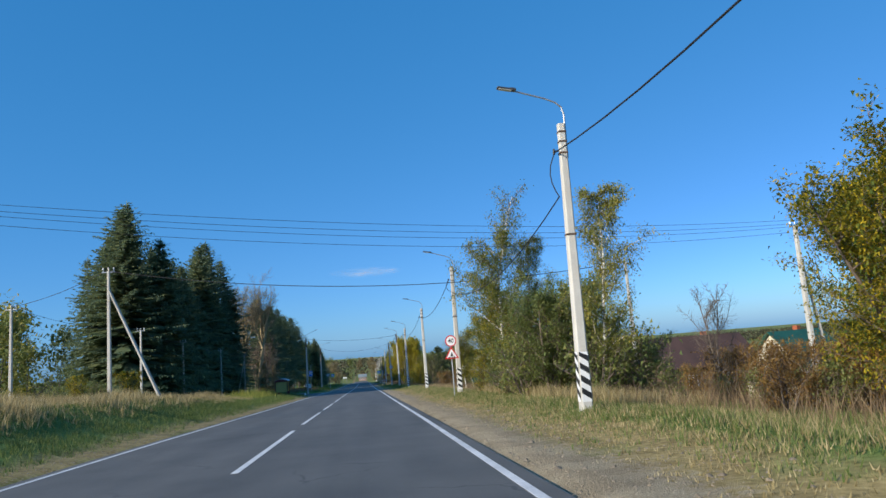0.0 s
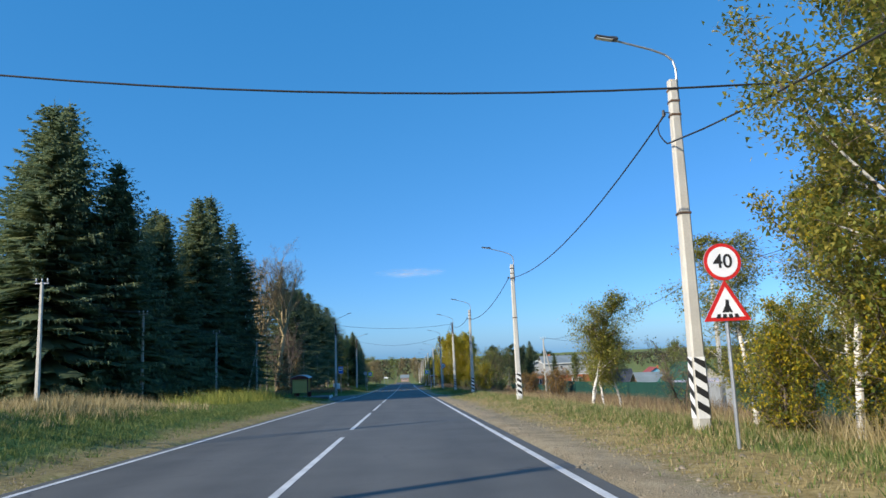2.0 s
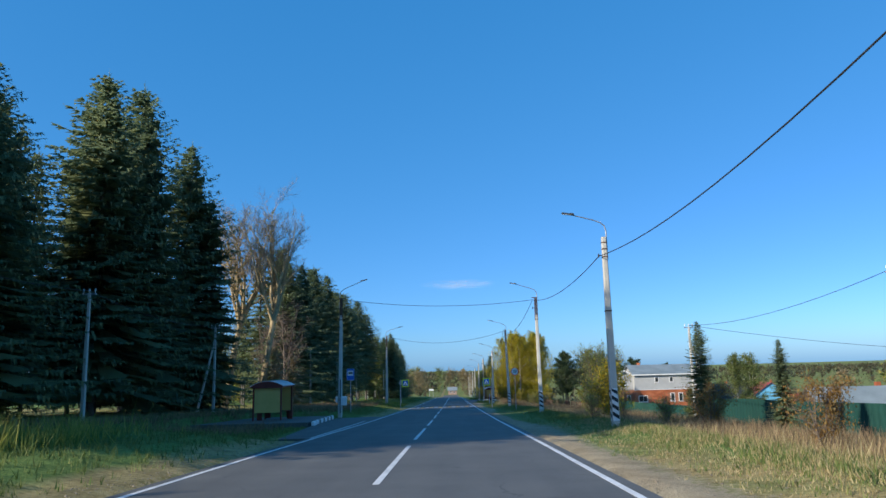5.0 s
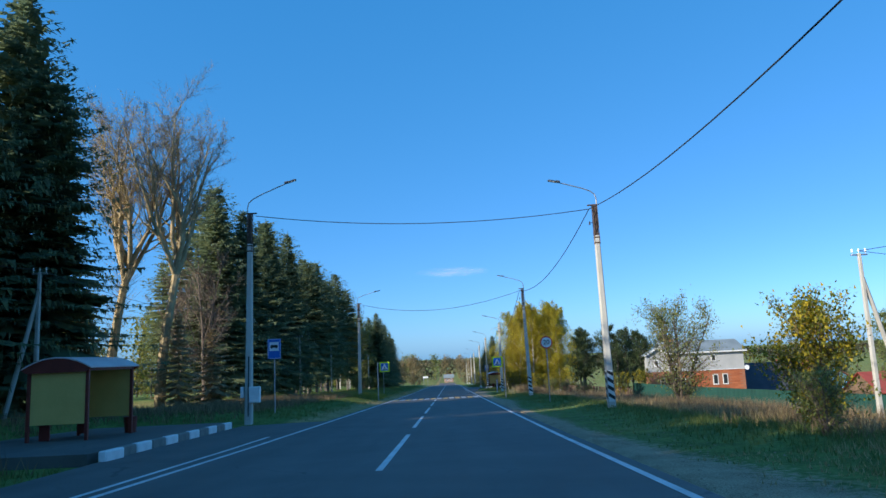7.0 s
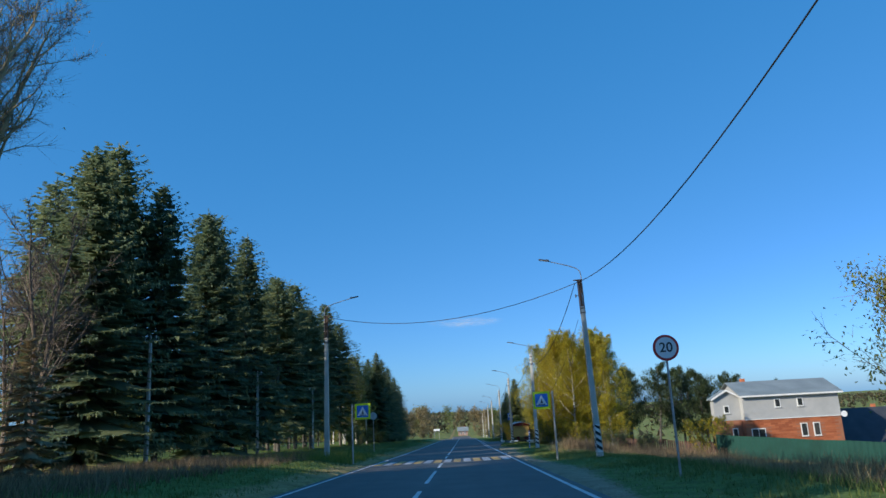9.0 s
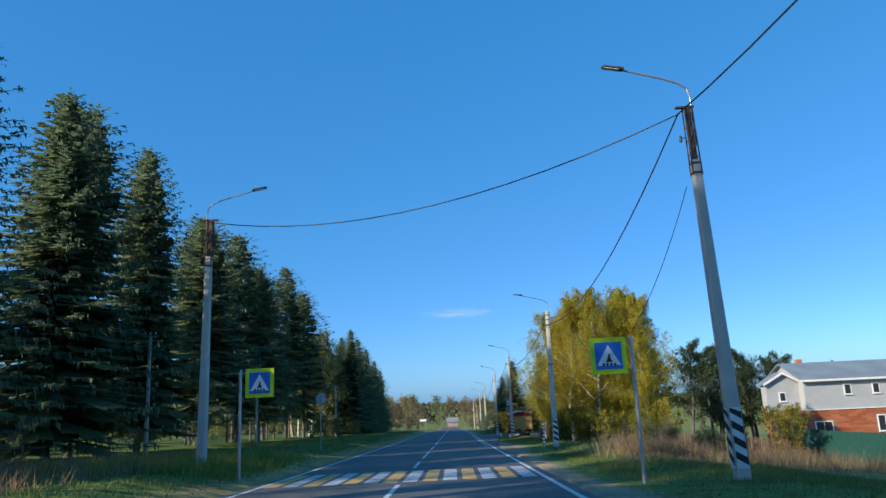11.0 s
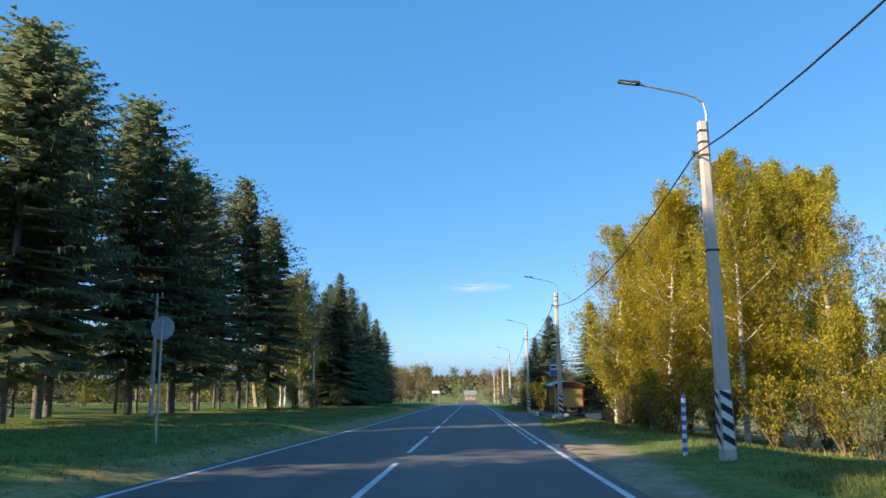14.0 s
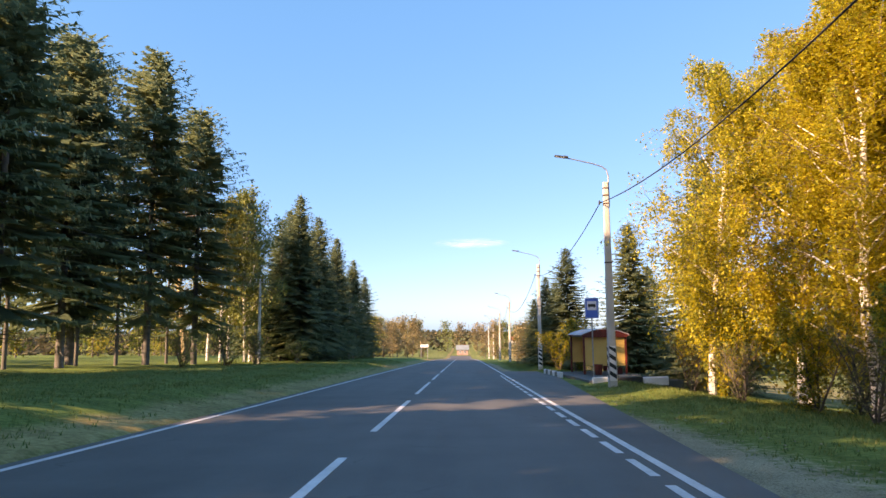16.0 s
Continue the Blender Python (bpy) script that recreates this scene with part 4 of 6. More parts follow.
def ribbons(segs, seed=0):
    """Flat tapering strips, for the finest twigs."""
    p0, p1 = np.array([s[0] for s in segs]), np.array([s[1] for s in segs])
    r0, r1 = np.array([s[2] for s in segs])[:, None], np.array([s[3] for s in segs])[:, None]
    a, b, _ = rot_to(p1 - p0 + 1e-6)
    t = seeded(seed).uniform(0, 6.283, len(segs))[:, None]
    w = a * np.cos(t) + b * np.sin(t)
    v = np.stack([p0 - w * r0, p0 + w * r0, p1 + w * r1, p1 - w * r1], 1).reshape(-1, 3)
    return v, np.arange(len(v)).reshape(-1, 4)


def spruce_shape(h, r, rng, bare=0.1, gap=0.38, step=0.25, thin=0.0, taper=0.8):
    """Whorls of boughs that sag and lift at the tip, feathered with side sprays and hanging twigs. Returns trunk, crown."""
    V = []
    zed = np.array([0, 0, 1.0])
    segs = [(np.array([0, 0, -0.3]), np.array([0, 0, h * 0.5]), 0.006 * h + 0.04, 0.005 * h), (np.array([0, 0, h * 0.5]), np.array([0, 0, h * 0.985]), 0.006 * h, 0.012)]
    z = bare * h
    while z < h * 0.975:
        f = (z / h - bare) / (1 - bare)
        foot = 0.72 + 0.28 * min(1, f / 0.12) if thin < 0.3 else 0.5 + 0.5 * min(1, f / 0.25)
        rad = r * ((1 - f) ** taper * foot + 0.03) * rng.uniform(0.86, 1.12)
        nb = int(rng.integers(7, 10)) if f < 0.85 else 6
        off = rng.uniform(0, 6.28)
        for k in range(nb):
            if rng.uniform() < thin * (1 - f):
                continue
            a = off + 6.283 * k / nb + rng.normal() * 0.22
            L = max(0.25, rad * rng.uniform(0.62, 1.14))
            zb = z + rng.normal() * 0.12 * gap
            out = np.array([math.cos(a), math.sin(a), 0])
            side = np.array([-out[1], out[0], 0])
            sag = -0.42 * (1 - f) ** 0.7 + 0.62 * f ** 2 + rng.normal() * 0.06
            at = lambda g: out * L * g + zed * (zb + L * (sag * g + 0.20 * g * g * (1 - 0.5 * f)))
            V.append((zed * (zb + 0.3), at(0.66) + side * L * 0.12, at(0.66) - side * L * 0.12 - zed * 0.12))
            V.append((zed * (zb + 0.1), at(0.5) + side * L * 0.2 - zed * 0.1, at(0.5) - side * L * 0.2 + zed * 0.1))
            m = max(3, int(L / step))
            for j in range(m + 1):
                g = min(1.0, (j + rng.uniform(0.3, 1.0)) / m)
                base = at(g)
                for sd in (-1, 1):
                    ln = (0.24 + 0.42 * (1 - g)) * min(1.0, 0.45 + L / 2.6) * rng.uniform(0.7, 1.25)
                    d = out * rng.uniform(0.45, 0.9) + side * sd * rng.uniform(0.5, 1.0) + zed * (rng.normal() * 0.12 - 0.18 * (1 - f))
                    d /= np.linalg.norm(d)
                    w = np.cross(d, zed)
                    w = w / (np.linalg.norm(w) + 1e-6) * (0.045 + 0.085 * ln)
                    V.append((base - w, base + w - zed * 0.05, base + d * ln - zed * 0.08 * ln))
                if L > 0.7 and f < 0.9:
                    drop = rng.uniform(0.15, 0.40) * (1 - 0.5 * f)
                    for _ in range(2):
                        w = (out * rng.normal() + side * rng.normal()) * 0.03
                        o = base + side * rng.normal() * 0.16 + out * rng.normal() * 0.08
                        V.append((o - w, o + w, o - zed * drop * rng.uniform(0.6, 1.2) + out * 0.06))
            V.append((at(0.9) + side * 0.06, at(0.9) - side * 0.06, at(1.0) + out * 0.10 + zed * 0.02))
        z += gap * (1.0 - 0.35 * f) * rng.uniform(0.8, 1.2)
    top = zed * h
    for k in range(14):
        a, zz = 0.9 * k, -0.09 * k
        o = np.array([math.cos(a), math.sin(a), 0])
        V.append((top + zed * (zz - 0.10), top + zed * zz, top + zed * (zz + 0.14) + o * (0.08 + 0.022 * k)))
    V.append((top - zed * 0.5, top - zed * 0.5 + np.array([0.04, 0, 0]), top + zed * 0.35))
    V = np.array(V)
    # dead lower limbs
    for k in range(18):
        a, zz = rng.uniform(0, 6.28), h * bare * rng.uniform(0.35, 1.0)
        o = np.array([math.cos(a), math.sin(a), 0.0])
        segs.append((np.array([0, 0, zz]), np.array([0, 0, zz - 0.2]) + o * rng.uniform(0.5, 1.4), 0.02, 0.006))
    return limbs(segs, 7), (V.reshape(-1, 3), np.arange(len(V) * 3).reshape(-1, 3))


def branch_tree(h, rng, spread=0.32, first=0.22, boughs=26, twigs=7, up=0.9, trunk_r=None, lean=0.02, stems=1, weep=0.0, fine=3):
    """Trunk, boughs and twigs. Returns the wood and the twig places, with their directions."""
    segs, ends, trunks = [], [], []
    trunk_r = trunk_r or 0.011 * h + 0.02
    for s in range(stems):
        sp = np.array([0.0, 0, -0.2])
        st = rng.normal(size=3) * 0.12 * (stems > 1)
        pts = []
        n = 9
        d = np.array([rng.normal() * lean, rng.normal() * lean, 1.0]) + st
        for i in range(n + 1):
            pts.append(sp.copy())
            sp = sp + d * (h * 0.96 + 0.2) / n
            d = d + np.array([rng.normal() * 0.06, rng.normal() * 0.06, 0])
            d[2] = 1
        rr = [trunk_r * (1 - 0.93 * i / n) ** 0.9 + 0.006 for i in range(n + 1)]
        trunks.append((pts, rr))
        for k in range(boughs):
            f = first + (1 - first) * ((k + rng.uniform(0, 1)) / boughs) ** 0.9
            u = min(f * n, n - 0.01)
            i = int(u)
            p = pts[i] + (pts[i + 1] - pts[i]) * (u - i)
            L = h * spread * (0.35 + 1.1 * math.sin(math.pi * min(1, (0.12 + 0.88 * (1 - f))) ** 0.8)) * rng.uniform(0.6, 1.1) * (1.22 - 0.72 * f)
            a = rng.uniform(0, 6.283) if k else 0
            d = np.array([math.cos(a), math.sin(a), up * rng.uniform(0.6, 1.3) * (0.6 + 0.8 * f)])
            d /= np.linalg.norm(d)
            q = p
            r0 = max(0.008, trunk_r * 0.36 * (1 - f) + 0.007)
            m = 4
            for j in range(m):
                e = q + d * L / m
                segs.append((q, e, r0 * (1 - j / m) + 0.004, r0 * (1 - (j + 1) / m) + 0.004))
                for t in range(twigs):
                    g = rng.uniform(0, 1)
                    b = q + (e - q) * g
                    td = d * 0.5 + rng.normal(size=3) * 0.6 + np.array([0, 0, 0.25 - weep])
                    td /= np.linalg.norm(td)
                    tl = L * rng.uniform(0.16, 0.34) * (1.1 - 0.5 * j / m)
                    te = b + td * tl
                    if weep:
                        te = te + np.array([0, 0, -weep * tl * 0.6])
                    segs.append((b, te, 0.006 + 0.002 * h / 10, 0.0025))
                    ends.append((b, te))
                    for _ in range(fine):
                        g2 = rng.uniform(0.25, 1)
                        b2 = b + (te - b) * g2
                        e2 = b2 + (rng.normal(size=3) * 0.5 + td * 0.7 + np.array([0, 0, -weep])) * tl * 0.55
                        ends.append((b2, e2))
                        segs.append((b2, e2, 0.004, 0.0015))
                q = e
                d = d + rng.normal(size=3) * 0.16 + np.array([0, 0, 0.06 - 0.5 * weep * j / m])
                d /= np.linalg.norm(d)
    return trunks, segs, np.array([e[0] for e in ends]), np.array([e[1] for e in ends])


def wood_parts(ob, trunks, segs, bark, twig, name="trunk"):
    """Each trunk as one tube, then the boughs and twigs, too many to count, as one part."""
    for pts, rr in trunks:
        bm = bmesh.new()
        rings = [[bm.verts.new((p[0] + r * math.cos(t), p[1] + r * math.sin(t), p[2])) for t in (0.785 * k for k in range(8))] for p, r in zip(pts, rr)]
        for q, w in zip(rings, rings[1:]):
            for k in range(8):
                bm.faces.new((q[k], q[(k + 1) % 8], w[(k + 1) % 8], w[k]))
        part(name, bm, bark, ob)
    big, fine = [s for s in segs if s[2] > 0.014], [s for s in segs if s[2] <= 0.014]
    if big:
        tagged(np_part("limb_work", limbs(big, 5), bark, ob), kind="stuff")
    if fine:
        tagged(np_part("twig_work", ribbons(fine), twig, ob), kind="stuff")


def leaves_on(b, e, count, size, rng, scatter=0.12, droop=0.0, keep=None, aspect=0.65, small=True):
    i = rng.integers(0, len(b), count)
    f = rng.uniform(0.1, 1.08, count)[:, None]
    p = b[i] + (e[i] - b[i]) * f + rng.normal(size=(count, 3)) * scatter
    if keep is not None:
        p = p[keep(p, rng)]
    return leaf_cards(p, size, rng, droop=droop, aspect=aspect, small=small)


def tree_thing(name, wood, crown, bark, leaf, label, category, group, m):
    ob = holder(name, m, label, category, group)
    np_part("trunk", wood, bark, ob)
    if crown is not None:
        tagged(np_part("crown", crown, leaf, ob), kind="stuff")
    return ob


def place(src, x, y, s=1.0, rz=0.0, sz=None, sink=0.05, label=None, tilt=0.0):
    o = copy_thing(src, pose(x, y, gz(x, y) - sink, tilt, 0, rz))
    o.scale = (s, s, sz or s)
    if label:
        o["label"] = label
    return o


def seeded(k):
    return np.random.default_rng(k)


FAR_AWAY = pose(-60, -240, 9)
ORIGINALS = []


def keep_original(ob):
    ORIGINALS.append(ob)
    return ob


SPRUCES = []
for k, (h, r, bare, thin) in enumerate(((18, 4.3, 0.05, 0.0), (18, 4.0, 0.11, 0.5), (18, 3.9, 0.13, 0.62), (18, 4.5, 0.03, 0.0), (18, 4.2, 0.08, 0.0), (18, 4.1, 0.12, 0.58))):
    w, c = spruce_shape(h, r, seeded(10 + k), bare, thin=thin, taper=(0.78, 0.62)[thin > 0])
    SPRUCES.append(keep_original(tree_thing("spruce", w, c, M_BARK, M_SPRUCE, "tall dark green spruce at the edge of the wood", "spruce tree", "spruce wood", FAR_AWAY @ pose(8 * k, 0, 0))))


LIGHT_SPRUCES = []
for k, (h, r, bare) in enumerate(((18, 4.2, 0.08), (18, 4.0, 0.26))):
    w, c = spruce_shape(h, r, seeded(20 + k), bare, 0.60, 0.42, 0.45 * k)
    LIGHT_SPRUCES.append(keep_original(tree_thing("spruce", w, c, M_BARK, M_SPRUCE, "tall dark green spruce deeper in the wood", "spruce tree", "spruce wood", FAR_AWAY @ pose(8 * k, 6, 0))))


def birch(k, h, leaf, count, size=0.15, spread=0.26, label="", boughs=28, weep=0.25, sparse_top=False, stems=1, first=0.2, twigs=6, fine=2, bark=None, loose=0.14):
    rng = seeded(k)
    trunks, segs, b, e = branch_tree(h, rng, spread, first, boughs, twigs, 0.9, 0.0085 * h + 0.02, 0.02, stems, weep, fine)
    keep = (lambda p, g: g.uniform(0, 1, len(p)) > np.clip((p[:, 2] / h - 0.52) * 2.4, 0, 0.93)) if sparse_top else None
    if weep > 0.4:
        # hanging strands below the twig ends
        hang = e + np.stack([rng.normal(size=len(e)) * 0.10, rng.normal(size=len(e)) * 0.10, -rng.uniform(0.25, 1.25, len(e))], 1)
        b, e = np.concatenate([b, e, e]), np.concatenate([e, hang, hang])
    lv = leaves_on(b, e, count, size, rng, loose, 0.25, keep)
    ob = holder("birch", FAR_AWAY @ pose(0, 12 + k, 0), label, "birch tree", "birches")
    wood_parts(ob, trunks, segs, bark or M_BIRCH, bark or M_TWIG)
    tagged(np_part("crown", lv, leaf, ob), kind="stuff")
    return keep_original(ob)


def bush(k, h, leaf, count, size=0.13, spread=0.55, label="", stems=5, category="bush", boughs=9, bark=None, fine=2):
    rng = seeded(k)
    trunks, segs, b, e = branch_tree(h, rng, spread, 0.08, boughs, 3, 0.8, 0.012 * h + 0.012, 0.14, stems, 0.0, fine)
    ob = holder("bush", FAR_AWAY @ pose(30, 12 + k, 0), label, category, "bushes")
    wood_parts(ob, trunks, segs, bark or M_TWIG, bark or M_TWIG, "stem")
    if count:
        tagged(np_part("foliage", leaves_on(b, e, count, size, rng, 0.12), leaf, ob), kind="stuff")
    return keep_original(ob)


GOLD_BIRCH = [birch(40 + k, 12, M_GOLD, 62000, 0.092, 0.22, "tall birch in golden autumn leaf", boughs=40, first=0.14, weep=0.45, fine=1, loose=0.07) for k in range(2)]
BACK_BIRCH = birch(43, 12, M_GOLD, 19000, 0.17, 0.22, "tall birch in golden autumn leaf", boughs=34, first=0.12, weep=0.45, twigs=4, fine=1)
MIX_BIRCH = [birch(50 + k, 11, M_MIXED, 42000 - 22000 * k, 0.10 + 0.01 * k, 0.25, "slender birch with yellow-green leaves and bare top", sparse_top=(k == 0)) for k in range(2)]
SMALL_BIRCH = birch(56, 5, M_MIXED, 15000, 0.08, 0.36, "young birch with sparse yellow-green leaves", boughs=18, first=0.3)
GREEN_TREE = birch(58, 9, M_GREEN, 12000, 0.18, 0.30, "leafy green tree turning yellow", boughs=30, weep=0.05)
RUSSET_TREE = birch(59, 9, M_RUSSET, 9000, 0.19, 0.30, "rounded tree in russet autumn leaf", boughs=28, weep=0.05)
M_FARGOLD = leafy("thin_golden_leaves", [(0.25, 0.19, 0.10), (0.36, 0.27, 0.13), (0.23, 0.20, 0.10)], 0.6, 0.35, 0.4)
FAR_TREES = [birch(90 + k, 9, m, 1150, 0.49, 0.32, "autumn tree down the valley", boughs=18, weep=0.0, twigs=2, fine=1, first=0.06, bark=M_BARK, loose=0.5) for k, m in enumerate((M_FARGOLD, M_FARGOLD, M_GREEN, M_MIXED))]
WILLOW = [bush(60 + k, 4.6, M_GREEN, 16500, 0.115, 0.42, "dense dark green willow bush", 6, boughs=12, fine=1) for k in range(2)]
YELLOW_BUSH = bush(63, 5.5, M_MAPLE, 22000, 0.10, 0.36, "tall bush with yellow and green leaves", 4, boughs=14)
RUSSET_BUSH = bush(64, 2.2, M_RUSSET, 4500, 0.085, 0.5, "low russet bush with thinning leaves", 5, boughs=7, fine=1)
LEAFY_BUSH = bush(69, 3.4, M_GREEN, 10500, 0.075, 0.5, "large half-bare bush with dark green leaves", 6, boughs=12)
BARE_BUSH = bush(65, 3.4, M_GREEN, 1500, 0.10, 0.5, "almost bare grey bush", 5, boughs=12)
MAPLE = bush(66, 3.2, M_MAPLE, 11000, 0.105, 0.5, "small maple with yellow and green leaves", 3, "maple tree", 14)
LOW_YELLOW = bush(68, 5.5, M_MAPLE, 4200, 0.22, 0.36, "low bush with yellow and green leaves", 4, boughs=10)
LOW_BUSH = bush(67, 1.6, M_GREEN, 1800, 0.10, 0.6, "low green bush in the verge", 5, boughs=7, fine=1)


def bare_tree(k, h, spread, label, bark, boughs=24, leaf=0, trunk_r=None):
    rng = seeded(k)
    trunks, segs, b, e = branch_tree(h, rng, spread, 0.25, boughs, 8, 1.15, trunk_r or 0.012 * h, 0.03, 2, 0.0, 2)
    ob = holder("bare_tree", FAR_AWAY @ pose(50, k, 0), label, "bare tree", "bare trees")
    wood_parts(ob, trunks, segs, bark, bark)
    if leaf:
        tagged(np_part("crown", leaves_on(b, e, leaf, 0.11, rng, 0.1), M_PALEGOLD, ob), kind="stuff")
    return keep_original(ob)


M_PALEGOLD = leafy("withered_leaves", [(0.42, 0.31, 0.08), (0.60, 0.46, 0.13), (0.46, 0.41, 0.11)], 0.6, 0.4, 0.2)


def vase_tree(k, h, fork, reach, lean, label, bark, leaf, shoots):
    """A thick trunk that forks into steep crooked limbs, fanning out into fine twigs; shoots cling to the trunk."""
    rng = seeded(k)
    zed = np.array([0, 0, 1.0])
    segs, b, e, pts = [], [], [], []
    n = 6
    for i in range(n + 1):
        f = i / n
        pts.append(np.array([lean[0] * f + 0.12 * math.sin(5 * f + k), lean[1] * f, fork * f - 0.2]))
    trunks = [(pts, [0.34 - 0.12 * i / n for i in range(n + 1)])]

    def limb(p, d, length, r, level):
        m = 7 if level == 0 else 5
        for j in range(m):
            q = p + d * length / m
            ra, rb = r * (1 - 0.85 * j / m), r * (1 - 0.85 * (j + 1) / m)
            segs.append((p, q, ra, rb))
            if level < 2 and j >= 1:
                for _ in range(2):
                    side = d + rng.normal(size=3) * (0.55, 0.6)[level] + zed * 0.25
                    limb(p + (q - p) * rng.uniform(), side / np.linalg.norm(side), length * rng.uniform(0.26, 0.44) * (1.15 - 0.4 * j / m), ra * 0.45, level + 1)
            elif level == 2:
                for _ in range(5):
                    td = d * 0.7 + rng.normal(size=3) * 0.5 + zed * 0.2
                    te = p + td * length * rng.uniform(0.25, 0.5)
                    segs.append((p, te, 0.005, 0.002))
                    b.append(p)
                    e.append(te)
            p = q
            d = d + rng.normal(size=3) * (0.13, 0.16, 0.2)[level] + zed * (0.10, 0.05, 0.02)[level]
            d = d / np.linalg.norm(d)

    top = pts[-1]
    for i in range(7):
        a = 6.283 * (i + rng.uniform(-0.3, 0.3)) / 7
        out = reach / (h - fork) * rng.uniform(0.35, 1.1)
        d = np.array([math.cos(a) * out, math.sin(a) * out, 1.0])
        limb(pts[-1 - (i % 2)] + (top - pts[-2]) * 0.3 * (i % 2), d / np.linalg.norm(d), (h - fork) * rng.uniform(0.85, 1.08), 0.17, 0)
    sb, se = [], []
    for i in range(shoots):
        f = rng.uniform(0.25, 1.25)
        u = min(f, 0.999) * n
        p = pts[int(u)] + (pts[int(u) + 1] - pts[int(u)]) * (u - int(u)) + zed * max(0, f - 1) * fork
        a = rng.uniform(0, 6.283)
        te = p + np.array([math.cos(a) * rng.uniform(0.3, 1.5), math.sin(a) * rng.uniform(0.3, 1.5), rng.uniform(0.1, 1.7)])
        segs.append((p, te, 0.011, 0.004))
        sb.append(p)
        se.append(te)
    ob = holder("bare_tree", FAR_AWAY @ pose(50, k, 0), label, "bare tree", "bare trees")
    wood_parts(ob, trunks, segs, bark, M_BROWNTWIG)
    tagged(np_part("crown", leaves_on(np.array(sb + b[::6]), np.array(se + e[::6]), leaf, 0.10, rng, 0.1), M_PALEGOLD, ob), kind="stuff")
    return keep_original(ob)


POPLAR = vase_tree(70, 18.0, 8.6, 5.0, (1.6, 0.0), "tall half-bare tree with golden-lit trunk and steep limbs", M_PALEBARK, 8000, 420)
BARE_TALL = vase_tree(72, 18.4, 9.0, 6.6, (0.9, 0.0), "tall leafless tree with steep crooked pale brown limbs", M_PALEBARK, 1200, 200)
BARE_SMALL = bare_tree(71, 6, 0.34, "small leafless tree behind the verge", M_TWIG, 16)
rng = seeded(75)
w, c = spruce_shape(9, 2.2, rng, 0.03, 0.5, 0.34, 0.15)
DRY_SPRUCE = keep_original(tree_thing("dry_spruce", w, c, M_PALEBARK, M_PALELEAF, "dry straw-coloured conifer with drooping dead boughs", "dead conifer", "", FAR_AWAY @ pose(70, 0, 0)))


def pine_original(k, h):
    rng = seeded(k)
    trunks, segs, b, e = branch_tree(h, rng, 0.27, 0.24, 28, 6, 0.5, 0.016 * h, 0.03, 1, 0.0, 2)
    ob = holder("pine", FAR_AWAY @ pose(80, k, 0), "dark green pine behind the house", "pine tree", "pines")
    wood_parts(ob, trunks, [s for s in segs if s[2] > 0.008], M_BARK, M_BARK)
    tagged(np_part("crown", leaves_on(b, e, 9000, 0.30, rng, 0.12, aspect=0.22), M_PINE, ob), kind="stuff")
    return keep_original(ob)


PINES = [pine_original(80 + k, 9.0) for k in range(2)]

rng = random.Random(5)
# the spruce wood along the left side: x, y, height
WOOD_NEAR = [(-22.4, 71.5, 18.4), (-23.6, 76, 20.0), (-20.8, 78, 16.6), (-25.0, 75.5, 16.5), (-22.6, 82, 15.8), (-24.0, 87, 17.0), (-21.8, 91, 16.0), (-23.6, 94.0, 17.0), (-22.6, 104.5, 20.8), (-22.9, 110.5, 22.6), (-22.3, 118.6, 22.4),
         (-18.1, 136.8, 15.6), (-20.3, 143.4, 18.6), (-18.6, 146.0, 17.0), (-18.8, 154.5, 18.0), (-19.6, 158, 18.8), (-18.6, 163.5, 18.6)]
WOOD_FAR = [(-18.2, 172.5, 16.8), (-19.6, 177, 18.0), (-21.5, 181, 17.5), (-19.6, 185.5, 19.0), (-18.6, 189, 16.5), (-20.0, 196, 17.2), (-21.5, 199.5, 18.5), (-19.6, 204.5, 20.0), (-18.6, 209.5, 18.0),
         (-14.6, 223.0, 14.8), (-16.5, 227, 14.4), (-14.6, 231, 14.4), (-16.2, 236, 14.0), (-14.6, 241, 14.0), (-16.0, 247, 13.5), (-14.6, 253, 13.0), (-15.8, 259, 12.5), (-14.8, 265, 12)]
FRONT = WOOD_NEAR + WOOD_FAR


def wood_tree(i, x, y, h, behind=False):
    dense = y < 128 or y > 215
    src = SPRUCES[(0, 3, 4)[i % 3]] if dense else SPRUCES[(1, 4, 0)[i % 3]] if y < 166 else SPRUCES[(2, 5, 1)[i % 3]]
    if behind:
        src = LIGHT_SPRUCES[not dense]
    s = h / 18.0 * (1.06 if y < 118 else 1.0)
    place(src, x, y, (0.62 * s + 0.38) * (1.42 if 113 < y < 119 else 1.5 if y < 119 else 1.1 if dense else 1.4 if y < 166 else 1.5), rng.uniform(0, 360), s)


for i, (x, y, h) in enumerate(FRONT):
    wood_tree(i, x, y, h)
for k in range(14):
    y = 168 + 3.1 * k + rng.uniform(-0.8, 0.8)
    s = rng.uniform(13.5, 16.5) / 18.0
    place(LIGHT_SPRUCES[1], -21.6 + rng.uniform(-1.6, 1.6), y, 0.72, rng.uniform(0, 360), s, label="slender spruce with a bare lower trunk")
